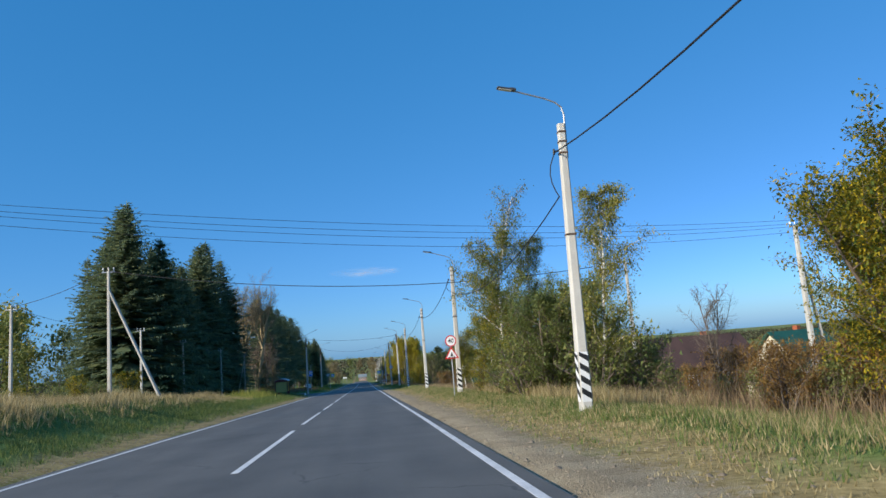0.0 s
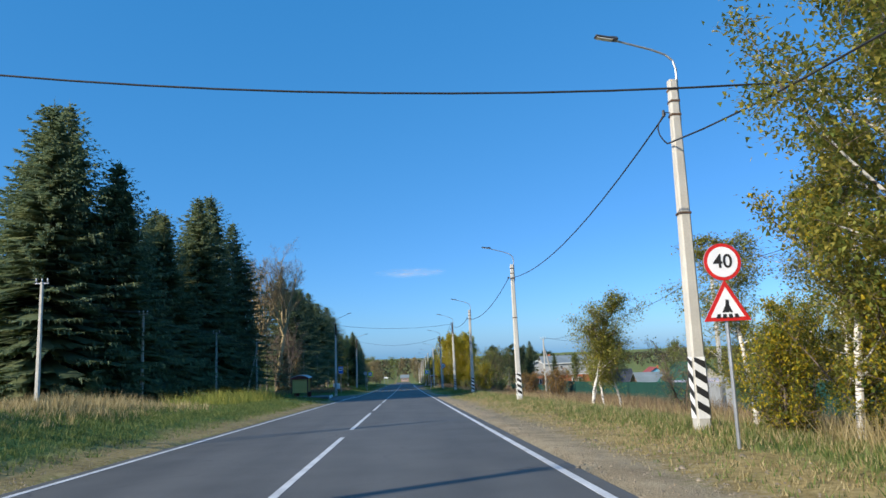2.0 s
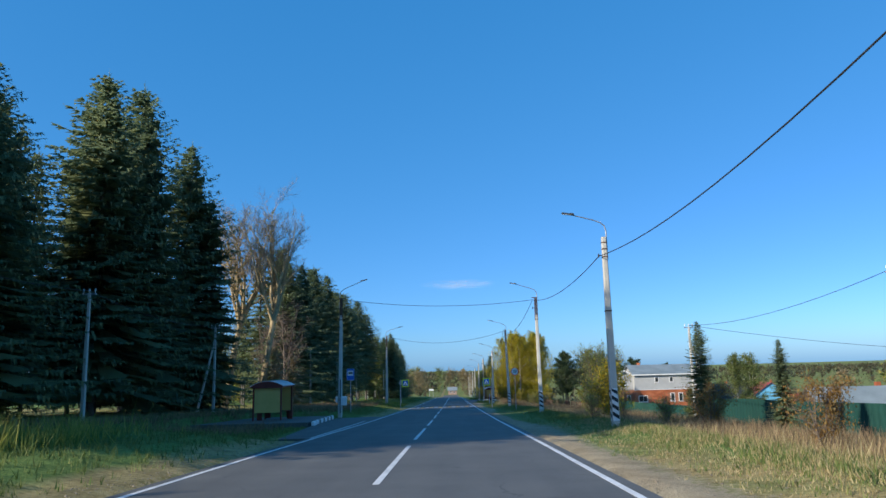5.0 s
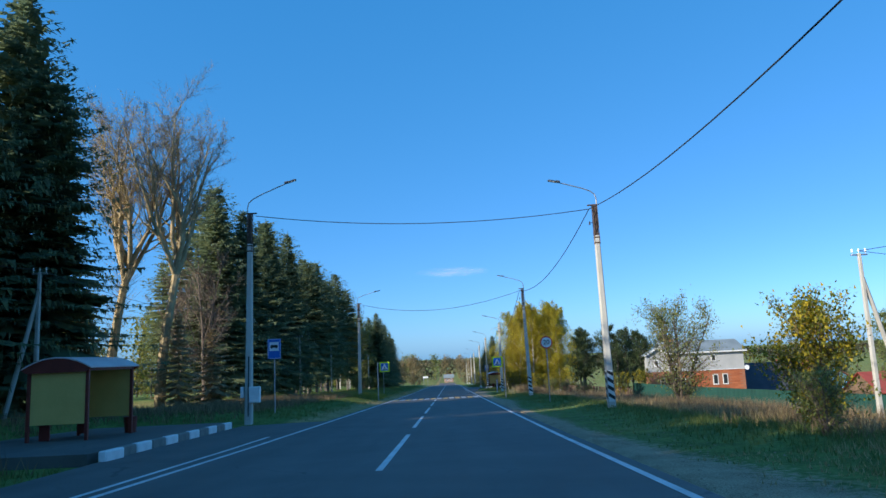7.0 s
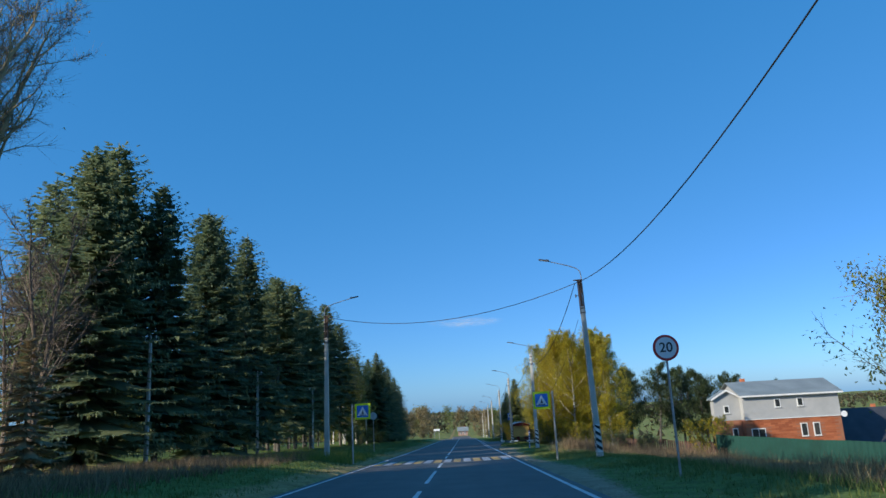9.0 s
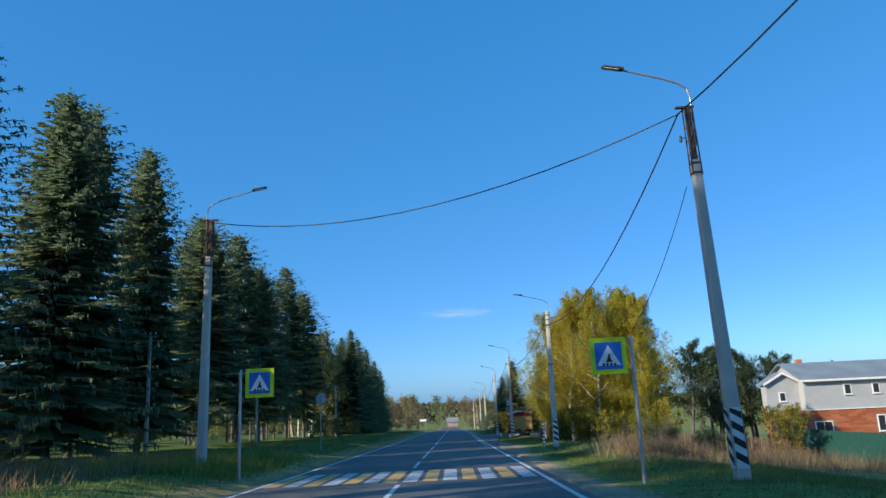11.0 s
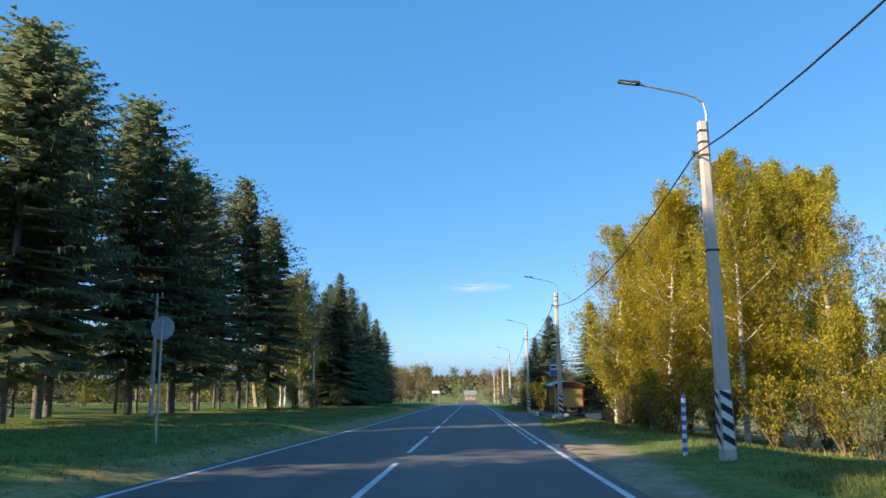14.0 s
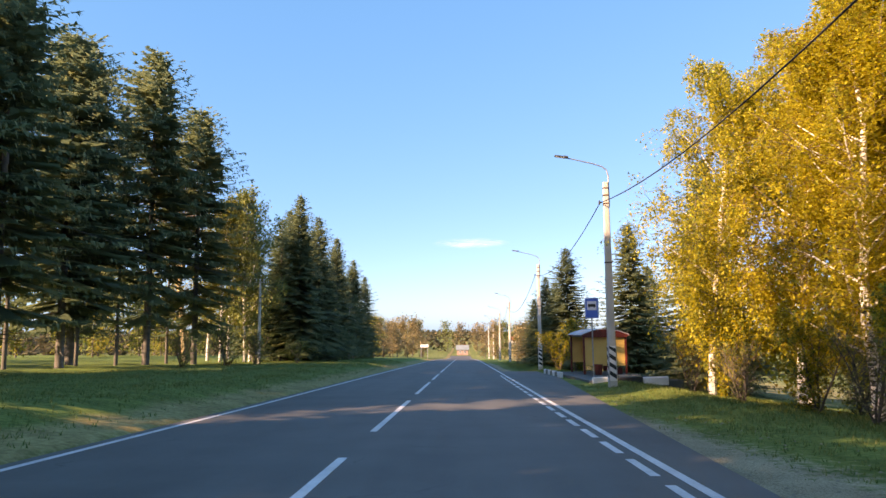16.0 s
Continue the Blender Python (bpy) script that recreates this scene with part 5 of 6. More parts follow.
# younger trees that close the gaps behind the edge
EDGE = sorted(FRONT, key=lambda t: t[1])
for i, (p, q) in enumerate(zip(EDGE, EDGE[1:])):
    if 2.0 < q[1] - p[1] < 12 and (q[1] < 152 or q[1] > 220):
        wood_tree(i + 1, (p[0] + q[0]) / 2 - 1.2 - 1.6 * (i % 2), (p[1] + q[1]) / 2, 0.5 * (p[2] + q[2]) * rng.uniform(0.84, 0.97), True)
for x0, y0, y1, step, tall in ((-25.0, 79, 112, 3.0, 17.0), (-30.0, 84, 104, 4.2, 16.5), (-24.6, 142, 153, 5.0, 12.5), (-19.5, 224, 268, 5.5, 12.5)):
    y = y0
    while y < y1:
        s = tall * rng.uniform(0.84, 1.08) / 18.0
        place(LIGHT_SPRUCES[0 if y < 128 or y > 215 else 1], x0 + rng.uniform(-1.5, 1.5), y, 0.8 * s + 0.25, rng.uniform(0, 360), s)
        y += step * rng.uniform(0.8, 1.2)
place(SPRUCES[1], -20.9, 119.4, 1.35, 40, 0.98)
place(POPLAR, -21.4, 126.0, 1.0, 0)
place(BARE_TALL, -17.9, 126.0, 1.0, 0)
place(BARE_SMALL, -17.2, 131.5, 1.7, 250, label="leafless grey tree before the spruces")
place(BARE_SMALL, -19.5, 133.5, 1.5, 40, label="leafless grey tree before the spruces")
place(BARE_SMALL, -17.6, 136.5, 1.1, 160, label="leafless grey tree before the spruces")
place(DRY_SPRUCE, -16.6, 125.6, 0.9, 0, 0.62)
place(DRY_SPRUCE, -15.6, 128.6, 0.95, 40, 0.55)
place(DRY_SPRUCE, -20.6, 122.5, 0.8, 90, 0.75)
place(MIX_BIRCH[1], -22.8, 124.0, 0.62, 0, label="young tree with thin yellow leaves below the tall trees")
place(MIX_BIRCH[1], -19.4, 217, 1.15, 10, label="tall tree with thin pale autumn leaves")
place(MIX_BIRCH[1], -21.5, 220, 1.2, 100, label="tall tree with thin pale autumn leaves")
place(MIX_BIRCH[1], -17.8, 219.5, 1.1, 200, label="tall tree with thin pale autumn leaves")
place(GREEN_TREE, -17.3, 216.5, 1.3, 60, 1.4, label="tall tree with pale yellow-green leaves")
place(GREEN_TREE, -19.5, 219, 1.2, 160, 1.35, label="tall tree with pale yellow-green leaves")
place(POPLAR, -20.8, 214, 0.75, 160)
for x, y, s in ((-38, 80, 0.85), (-41, 86, 1.0), (-36.5, 91, 0.8), (-43, 92, 1.0), (-46, 99, 1.05), (-34, 77, 0.55), (-39.5, 75, 0.6), (-44, 82, 0.7)):
    place(FAR_TREES[2 if s < 1 else 3], x, y, s * 1.3, x * 7, label="yellow-green trees behind the meadow")
for x, y, s in ((-13.5, 45, 0.5), (-17.5, 50, 0.9), (-21, 57, 1.0), (-23, 66, 1.1), (-25, 62, 1.0), (-24.2, 53, 0.8), (-19, 70, 0.7)):
    place(LOW_BUSH, x, y, s, y * 13, label="low scrubby bush in the dry meadow")
for x, y, s in ((-14.4, 38.4, 0.8), (-12.6, 41.6, 0.9), (-15.6, 42.0, 0.7), (-18.0, 40.5, 0.6)):
    place(LOW_YELLOW, x, y, s * 0.32, y * 29, label="low yellow-green bush by the pole in the meadow")
for x, y, s in ((-15.6, 207, 1.3), (-14.8, 211, 1.2), (-16.4, 216, 1.4), (-13.8, 219, 1.0), (-16.0, 201, 1.0)):
    place(LOW_BUSH, x, y, s, y * 7)

# right side, in order along the road
for x, y, s, r in ((11.9, 13.2, 0.95, 10), (13.6, 15.4, 1.05, 130), (14.8, 12.4, 1.2, 220), (16.4, 16.0, 1.2, 60), (12.9, 13.6, 1.15, 300), (14.6, 18.4, 1.1, 170)):
    place(YELLOW_BUSH, x, y, s, r)
for x, y, s, r in ((10.6, 12.4, 0.55, 0), (12.0, 15.6, 0.7, 100), (14.0, 18.0, 0.9, 200), (10.4, 15.5, 0.5, 30), (13.0, 21.0, 0.9, 80)):
    place(RUSSET_BUSH, x, y, s, r)
place(MIX_BIRCH[1], 8.75, 24.6, 0.72, 40)
for x, y, s, r in ((7.4, 26.8, 0.85, 0), (9.2, 28.4, 1.0, 70), (8.0, 30.5, 0.92, 150), (10.8, 30.5, 0.7, 240), (11.0, 26.5, 0.5, 20)):
    place(WILLOW[int(r) % 2], x, y, s, r)
for x, y, s, r in ((6.6, 28.0, 1.4, 95), (6.8, 30.2, 1.5, 185), (8.2, 24.0, 1.3, 250), (7.4, 32.2, 1.2, 320), (9.8, 24.6, 1.5, 45)):
    place(LOW_BUSH, x, y, s, r, label="low green willow shoots at the edge of the bush")
place(MIX_BIRCH[0], 7.7, 36.4, 1.0, 100)
place(MIX_BIRCH[1], 9.4, 38.8, 0.8, 10)
place(MIX_BIRCH[1], 8.3, 43.6, 0.72, 200, 0.45)
place(MIX_BIRCH[1], 7.5, 38.4, 0.66, 77, 0.52, label="young birch with yellow-green leaves beside the signs")
place(MIX_BIRCH[1], 8.9, 40.6, 0.7, 150, 0.5, label="young birch with yellow-green leaves beside the signs")
place(MAPLE, 6.9, 39.8, 0.62, 20, 0.6)
place(YELLOW_BUSH, 8.6, 37.0, 0.8, 60, 0.85, label="young maple in yellow leaf among the birches")
for x, y, s, r in ((6.8, 35.0, 0.75, 0), (8.2, 38.6, 0.8, 90), (9.8, 35.2, 1.0, 180), (10.6, 41.0, 1.0, 250), (7.6, 33.0, 0.8, 30)):
    place(YELLOW_BUSH if s > 0.78 else LOW_BUSH, x, y, s * (0.62 if s > 0.78 else 1.2), r, label="bush of mixed yellow-green leaves under the birch")
place(GREEN_TREE, 12.8, 46.5, 0.42, 50)
place(YELLOW_BUSH, 12.2, 48.0, 0.7, 50)
for x, y, s, r in ((7.7, 56.6, 0.92, 0), (8.4, 57.4, 0.66, 100), (8.95, 56.8, 0.72, 200)):
    place(SMALL_BIRCH, x, y, s * 1.25, r, s)
place(BARE_BUSH, 11.8, 57.0, 0.85, 0)
place(BARE_SMALL, 15.8, 30.0, 0.85, 0)
for x, y, s, r in ((15.5, 28.0, 1.0, 0), (17, 24, 1.1, 60), (14.5, 22.0, 0.9, 120), (18, 33, 1.1, 180), (20, 27, 1.0, 200)):
    place(RUSSET_BUSH, x, y, s, r)
place(LEAFY_BUSH, 11.9, 122.7, 1.45, 20, 1.55)
for k in range(16):
    x, y = 7.6 + rng.uniform(0, 6.5), 9 + rng.uniform(0, 22)
    place((LOW_BUSH, RUSSET_BUSH)[k % 3 == 2], x, y, rng.uniform(0.55, 0.9), rng.uniform(0, 360), label="low olive-brown scrub behind the verge")
place(BARE_BUSH, 8.8, 102.0, 0.5, 120)
place(MAPLE, 7.9, 100.6, 0.85, 60, 0.9)
place(LOW_BUSH, 6.4, 97.2, 0.7, 10)
place(LOW_BUSH, 8.6, 92.0, 0.8, 10)
place(RUSSET_BUSH, 11.0, 93.5, 0.9, 20)
for x, y, s, r in ((9.5, 72.0, 0.9, 0), (9.0, 80.0, 0.8, 70), (10.5, 77.0, 0.9, 170)):
    place(RUSSET_BUSH, x, y, s, r)
place(SPRUCES[3], 13.6, 92.0, 0.24, 0, label="young dark green spruce by the fence")
place(SPRUCES[3], 12.6, 99.0, 0.32, 80, label="young dark green spruce by the fence")
for x, y, s, r in ((9.6, 173.0, 0.93, 0), (11.6, 174.5, 0.94, 91), (12.6, 171.5, 0.90, 200), (8.7, 178.0, 0.92, 141), (11.2, 180.0, 0.97, 260), (9.6, 183.5, 0.93, 31), (12.6, 177.5, 0.95, 310), (11.5, 185.5, 0.95, 100), (12.4, 183.0, 0.9, 10), (8.2, 185.0, 0.9, 51), (10.5, 192.0, 0.76, 77)):
    place(BACK_BIRCH if x > 11 and y > 176 or y > 186 else GOLD_BIRCH[int(r) % 2], x - (0.6 if y > 184 else -0.1 if y > 176 else -0.4), y, s * (1.2 if y > 176 else 1.08), r, s)
for x, y, s, r in ((7.6, 176.0, 1.0, 0), (8.6, 171.2, 0.9, 50), (10.8, 170.2, 1.0, 80), (13.0, 168.8, 1.0, 130), (7.4, 182.0, 0.9, 220), (7.6, 187.0, 1.0, 20)):
    place(BARE_BUSH, x, y, s * 0.5, r, label="thin undergrowth below the birches")
for x, y, h in ((10.6, 193.5, 10.5), (10.2, 206.5, 10.0), (7.7, 216.5, 9.6), (6.6, 221, 7.6), (8.0, 226, 7.8), (12.5, 211, 8.0), (12.8, 199, 9.0), (6.6, 231, 6.5)):
    place(SPRUCES[(0, 3)[int(h * 2) % 2]], x, y, h / 11.5, x * 50, h / 18.0, label="dense green spruce behind the bus shelter")
for x, y, s, r in ((8.0, 170.4, 0.45, 0), (9.6, 169.4, 0.4, 60), (7.6, 173.8, 0.42, 120), (7.7, 178.5, 0.4, 180), (7.8, 184.5, 0.42, 240), (11.5, 169.0, 0.42, 20), (13.8, 169.4, 0.45, 70)):
    place(LOW_YELLOW, x, y, s, r, label="low yellow-green undergrowth at the foot of the birches")
for x, y, s, r in ((10.4, 176.2, 1.0, 70), (10.6, 182.0, 1.0, 200), (13.6, 174.6, 1.1, 260), (9.8, 189.0, 1.4, 10)):
    place(LOW_BUSH, x, y, s, r, label="dark green undergrowth below the birches")
place(LOW_YELLOW, 6.4, 205.0, 0.55, 0, label="yellow-green bush beside the bus shelter")
place(LOW_YELLOW, 5.9, 208.0, 0.42, 90, label="yellow-green bush beside the bus shelter")
for x, y, s, r in ((24.5, 198, 1.2, 0), (28.5, 201, 1.2, 60), (32, 200, 1.1, 120), (36, 203, 1.12, 200), (22, 202, 1.15, 250), (40, 200, 1.05, 20), (20.5, 198, 1.0, 190), (31, 207, 1.2, 310), (26.2, 196.5, 1.1, 33), (30.4, 197, 1.15, 144), (34.2, 198, 1.1, 211), (21.2, 200, 1.15, 84)):
    place(PINES[int(r) % 2], x, y, s, r)
place(LOW_YELLOW, 23.6, 173.5, 0.62, 0, label="yellow-green bush by the picket fence")
place(LOW_YELLOW, 18.6, 163.4, 0.5, 120, label="yellow-green bush by the picket fence")
for x, y, s in ((12.6, 165.8, 0.8), (13.9, 164.6, 0.7), (15.0, 165.4, 0.8), (11.2, 166.6, 0.9)):
    place(LOW_BUSH, x, y, s, x * 40, label="dark bushy undergrowth before the picket fence")
for x, y, s, r in ((22, 118, 0.6, 0), (27, 128, 0.7, 60), (33, 112, 0.8, 20), (19.5, 122, 0.3, 200)):
    place(GREEN_TREE, x, y, s, r)
for x, y, s, r in ((44, 100, 0.7, 0), (52, 118, 0.8, 60), (37, 88, 0.55, 20), (60, 128, 0.9, 200), (30, 70, 0.5, 10), (55, 96, 0.8, 80)):
    place(RUSSET_TREE, x, y, s, r)
for x, y, s, r in ((34, 92, 0.45, 40), (41, 122, 0.6, 130), (48, 140, 0.7, 220), (62, 150, 0.9, 310), (70, 132, 0.9, 15), (26, 96, 0.35, 75), (39, 108, 0.5, 165), (78, 160, 1.0, 255), (56, 166, 0.8, 345), (66, 112, 0.8, 35)):
    place(FAR_TREES[(0, 3, 2)[int(r) % 3]], x, y, s * 1.1, r, label="garden tree turning yellow among the houses")
# undergrowth behind the bare trunks
for k in range(16):
    place(FAR_TREES[2 + k % 2], -27 - rng.uniform(0, 7), 160 + 3.6 * k + rng.uniform(-1, 1), rng.uniform(0.4, 0.6), rng.uniform(0, 360), label="dark young tree behind the spruce trunks")
# sunlit scrub on the far side of the spruce belt
for k in range(64):
    y = 145 + 4.2 * k + rng.uniform(-2, 2)
    place(FAR_TREES[2 + k % 2], -37 - rng.uniform(0, 22), y, rng.uniform(0.8, 1.3), rng.uniform(0, 360), label="sunlit yellow-green tree beyond the spruces")
for x, y, s in ((33, 77, 0.42), (37, 81, 0.5), (41.5, 84, 0.6), (47, 80, 0.55), (53, 88, 0.7), (60, 84, 0.75), (29.5, 80, 0.36)):
    place(FAR_TREES[int(x) % 2 * 3], x, y, s, x * 31, label="garden tree with thin brownish leaves behind the wooden house")
# orchards and copses on the slope behind the village
for k in range(52):
    y = rng.uniform(185, 330)
    x = 0.27 * y + rng.uniform(0, 0.42 * y)
    if math.hypot(x - 65.8, y - 214) > 11 and not (y < 216 and abs(x - 0.28 * y) < 11):
        place(FAR_TREES[rng.choice((3, 2, 0))], x, y, rng.uniform(0.35, 0.75), rng.uniform(0, 360), label="autumn tree on the slope behind the village")
# where the road dips out of sight
for k in range(84):
    side = -1 if k % 5 < 3 else 1
    y = rng.uniform(292, 400) if k < 50 else rng.uniform(400, 560)
    x = side * rng.uniform(7.5 if y < 462 else 0, 22 + 0.2 * (y - 290)) - 2
    place(FAR_TREES[rng.choice((0, 1, 0, 1, 3, 2))], x, y, (rng.uniform(0.8, 1.05) + 0.0035 * (y - 290)) * 0.88, rng.uniform(0, 360), label="autumn tree down the valley")
for ob in ORIGINALS:
    for o in (*ob.children_recursive, ob):
        bpy.data.objects.remove(o)


def far_woods():
    """Distant autumn woods on the ridges, loose sprays of foliage."""
    g = seeded(90)
    n = 10500
    y = 335 + 1065 * g.uniform(0, 1, n) ** 1.35
    x = g.uniform(-1.0, 1.0, n) * (200 + y * 0.75)
    keep = ~((x > 0) & (y < 700) & (x < 420) & (g.uniform(size=n) < np.where(x < 60, 0.75, 0.93))) & ~((np.abs(x + 2) < 24) & (y < 480))
    x, y = x[keep], y[keep]
    h = g.uniform(4, 8.5, len(x)) * np.where(x > 30, 0.8, 1.0)
    per = 14
    rep = lambda a: np.repeat(a, per)
    u = g.uniform(0, 1, len(x) * per)
    ang, rad = g.uniform(0, 6.283, len(u)), np.sqrt(g.uniform(0, 1, len(u)))
    hh = rep(h)
    r = hh * 0.28 * np.sin(np.pi * np.clip(0.12 + 0.86 * u, 0, 1)) * rad
    p = np.stack([rep(x) + r * np.cos(ang), rep(y) + r * np.sin(ang), rep(ground_z(x, y)) + hh * (0.08 + 0.92 * u)], 1)
    v, f = leaf_cards(p, 2.3, g, aspect=0.8, small=True)
    me = mesh_np("far_woods", v, f)
    me.materials.append(M_FAR)
    tagged(new("far_woods", me), "distant autumn woods on the ridges", "woods", kind="stuff")


M_FAR = leafy("far_foliage", [(0.06, 0.07, 0.045), (0.10, 0.092, 0.052), (0.14, 0.11, 0.058), (0.075, 0.082, 0.048)], 0.8, 0.3, 0.0)
far_woods()


# ---- grass ----
def blades(name, x, y, height, width, material, label, seed, lean=0.35, per=4, spread=0.06):
    g = seeded(seed)
    n = len(x) * per
    px, py = np.repeat(x, per) + g.normal(size=n) * spread, np.repeat(y, per) + g.normal(size=n) * spread
    h = np.repeat(height, per) * g.uniform(0.55, 1.2, n)
    a = g.uniform(0, 6.283, n)
    z = ground_z(px, py) - 0.02
    base = np.stack([px, py, z], 1)
    wv = np.stack([np.cos(a), np.sin(a), 0 * a], 1) * (width * g.uniform(0.6, 1.4, n))[:, None]
    l1 = g.normal(size=(n, 2)) * lean
    tip = base + np.stack([l1[:, 0] * h, l1[:, 1] * h, h], 1)
    v = np.stack([base - wv, base + wv, tip], 1).reshape(-1, 3)
    me = mesh_np(name, v, np.arange(3 * n).reshape(-1, 3))
    me.materials.append(material)
    return tagged(new(name, me), label, "grass", kind="stuff")


def scatter(n, x0, x1, y0, y1, seed, dense=None):
    g = seeded(seed)
    x, y = g.uniform(x0, x1, n), g.uniform(y0, y1, n)
    patch = 0.5 + 0.5 * np.sin(x * 1.3 + 2 * np.sin(y * 0.37)) * np.sin(y * 0.61 + 1.7 * np.sin(x * 0.5))
    keep = g.uniform(size=n) < 0.35 + 0.65 * patch
    if dense is not None:
        keep &= g.uniform(size=n) < dense(x, y)
    return x[keep], y[keep], g


ramp_in = lambda v, a, b: np.clip((v - a) / (b - a), 0, 1)
not_paved = lambda x, y: ~((x < -5.6) & (x > -14.3) & (y > 97.5) & (y < 112)) & ~((x > 2) & (x < 9.5) & (y > 189.5) & (y < 204)) & ~((x < np.clip(2.5 + (y - 168) * 0.068, 2.5, 4.5)) & (x > 2) & (y > 160) & (y < 208)) & ~((x < -5) & (x > -7.4 - 0.06 * (y - 88)) & (y > 86) & (y < 112.5)) & ~((x > 2) & (x < 4.4) & (y > 153) & (y < 169))


def stones(x, y, size, g):
    """Loose gravel: small irregular lumps half sunk in the shoulder."""
    n = len(x)
    c = np.stack([x, y, ground_z(x, y) + size * 0.12], 1)
    a = g.uniform(0, 6.283, n)
    e1 = np.stack([np.cos(a), np.sin(a), 0 * a], 1) * size[:, None]
    e2 = np.stack([-np.sin(a), np.cos(a), 0 * a], 1) * (size * g.uniform(0.5, 0.9, n))[:, None]
    up = np.stack([g.normal(size=n) * 0.2, g.normal(size=n) * 0.2, g.uniform(0.4, 0.7, n)], 1) * size[:, None]
    v = np.stack([c - e1, c - e2, c + e1, c + e2, c + up + e1 * 0.3, c + up - e1 * 0.3], 1).reshape(-1, 3)
    f = np.array([[0, 1, 5], [1, 4, 5], [1, 2, 4], [2, 3, 4], [3, 5, 4], [3, 0, 5]])
    me = mesh_np("gravel", v, (np.arange(n)[:, None, None] * 6 + f).reshape(-1, 3))
    me.materials.append(M_STONE)
    tagged(new("gravel", me), "loose grey-brown gravel along the road shoulder", "gravel", kind="stuff")


x, y, g = scatter(8000, 1.98, 5.0, 4, 70, 31, lambda x, y: 1 - 0.7 * ramp_in(x, 3.4, 5.2))
stones(x, y, g.uniform(0.008, 0.03, len(x)) ** 1.0 * (1 + 1.2 * (g.uniform(size=len(x)) > 0.93)), g)
x, y, g = scatter(6000, -6.5, -5.5, 4, 90, 32)
stones(x, y, g.uniform(0.008, 0.028, len(x)), g)
x, y, g = scatter(6000, 2.1, 4.6, 70, 185, 33, lambda x, y: 1 - 0.7 * ramp_in(x, 2.8, 4.2))
stones(x, y, g.uniform(0.008, 0.03, len(x)), g)
x, y, g = scatter(28000, 2.6, 9.0, 4, 130, 1, lambda x, y: ramp_in(x, 3.2 + 0.5 * np.sin(y * 0.3), 5.6) * not_paved(x, y))
blades("verge_grass", x, y, 0.10 + 0.16 * ramp_in(x, 4, 6.5), 0.012, M_GRASS, "green grass on the roadside verge", 101)
x, y, g = scatter(20000, 4.2, 10.5, 4, 50, 21, lambda x, y: ramp_in(x, 4.2, 5.6))
blades("verge_grass", x, y, 0.12 + 0.22 * ramp_in(x, 5.5, 8.5), 0.009, M_GRASS, "thick green grass on the roadside verge", 121, per=4, spread=0.1)
x, y, g = scatter(45000, 2.5, 9.5, 128, 250, 2, lambda x, y: ramp_in(x, 2.8, 4.2) * not_paved(x, y))
blades("verge_grass", x, y, 0.06 + 0.07 * ramp_in(x, 3, 6.5), 0.011, M_GRASS, "green grass on the roadside verge", 102)
x, y, g = scatter(32000, 2.6, 9.0, 4, 95, 3, lambda x, y: ramp_in(x, 2.9, 4.5) * not_paved(x, y))
blades("dry_verge_grass", x, y, 0.08 + 0.22 * ramp_in(x, 4.5, 7.5), 0.011, M_STRAW, "dry straw-coloured grass on the verge", 103)
x, y, g = scatter(4000, 7.2, 13, 8, 60, 4)
blades("tall_weeds", x, y, 0.35 + 0.5 * ramp_in(x, 6, 9), 0.010, M_WEED, "tall dead brown weeds behind the verge", 104, per=3)
x, y, g = scatter(4500, 6.4, 9.5, 18, 38, 24)
blades("tall_dry_grass", x, y, 0.62 + 0 * x, 0.010, M_STRAW, "tall straw-coloured grass under the birches", 124)
x, y, g = scatter(15000, 6.0, 16, 60, 130, 5, lambda x, y: ramp_in(x, 6, 8))
blades("tall_weeds", x, y, 0.30 + 0.45 * ramp_in(x, 6, 10), 0.013, M_WEED, "tall dead brown weeds behind the verge", 105, per=3)
x, y, g = scatter(11000, 7.0, 16, 28, 130, 6)
blades("tall_dry_grass", x, y, 0.5 + 0 * x, 0.012, M_STRAW, "tall straw-coloured grass behind the verge", 106)
x, y, g = scatter(900, 4.6, 8.5, 143, 152, 7)
blades("tall_dry_grass", x, y, 0.25 + 0.5 * np.exp(-((y - 149) / 2.5) ** 2), 0.007, M_STRAW, "dry grass by the crossing", 107)
x, y, g = scatter(1000, 5.4, 8.2, 145.5, 150, 17)
blades("tall_weeds", x, y, 0.75 + 0 * x, 0.010, M_WEED, "clump of dead weeds beside the crossing sign", 117)
x, y, g = scatter(36000, -22, -8.2, 2, 64, 8, lambda x, y: ramp_in(-x, 8.2, 10) * ramp_in(y, 64, 52))
blades("meadow_grass", x, y, (0.26 + 0.28 * ramp_in(-x, 8, 12)) * (0.8 + 0.55 * np.sin(x * 0.9 + 1.3 * np.sin(y * 0.31)) * np.sin(y * 0.7 + x * 0.4)), 0.014, M_STRAW, "dry straw-coloured meadow grass", 108)
x, y, g = scatter(30000, -10.5, -6.0, 2, 72, 9, lambda x, y: np.minimum(ramp_in(-x, 6.2, 7.4), 1 - ramp_in(-x, 9, 10.5)))
blades("verge_grass", x, y, 0.13 + 0 * x, 0.012, M_GRASS, "green grass on the roadside verge", 109)
x, y, g = scatter(9000, -13.5, -8.5, 60, 84, 10, lambda x, y: np.exp(-((x + 10.8) / 1.2) ** 2 - ((y - 72) / 8.0) ** 2))
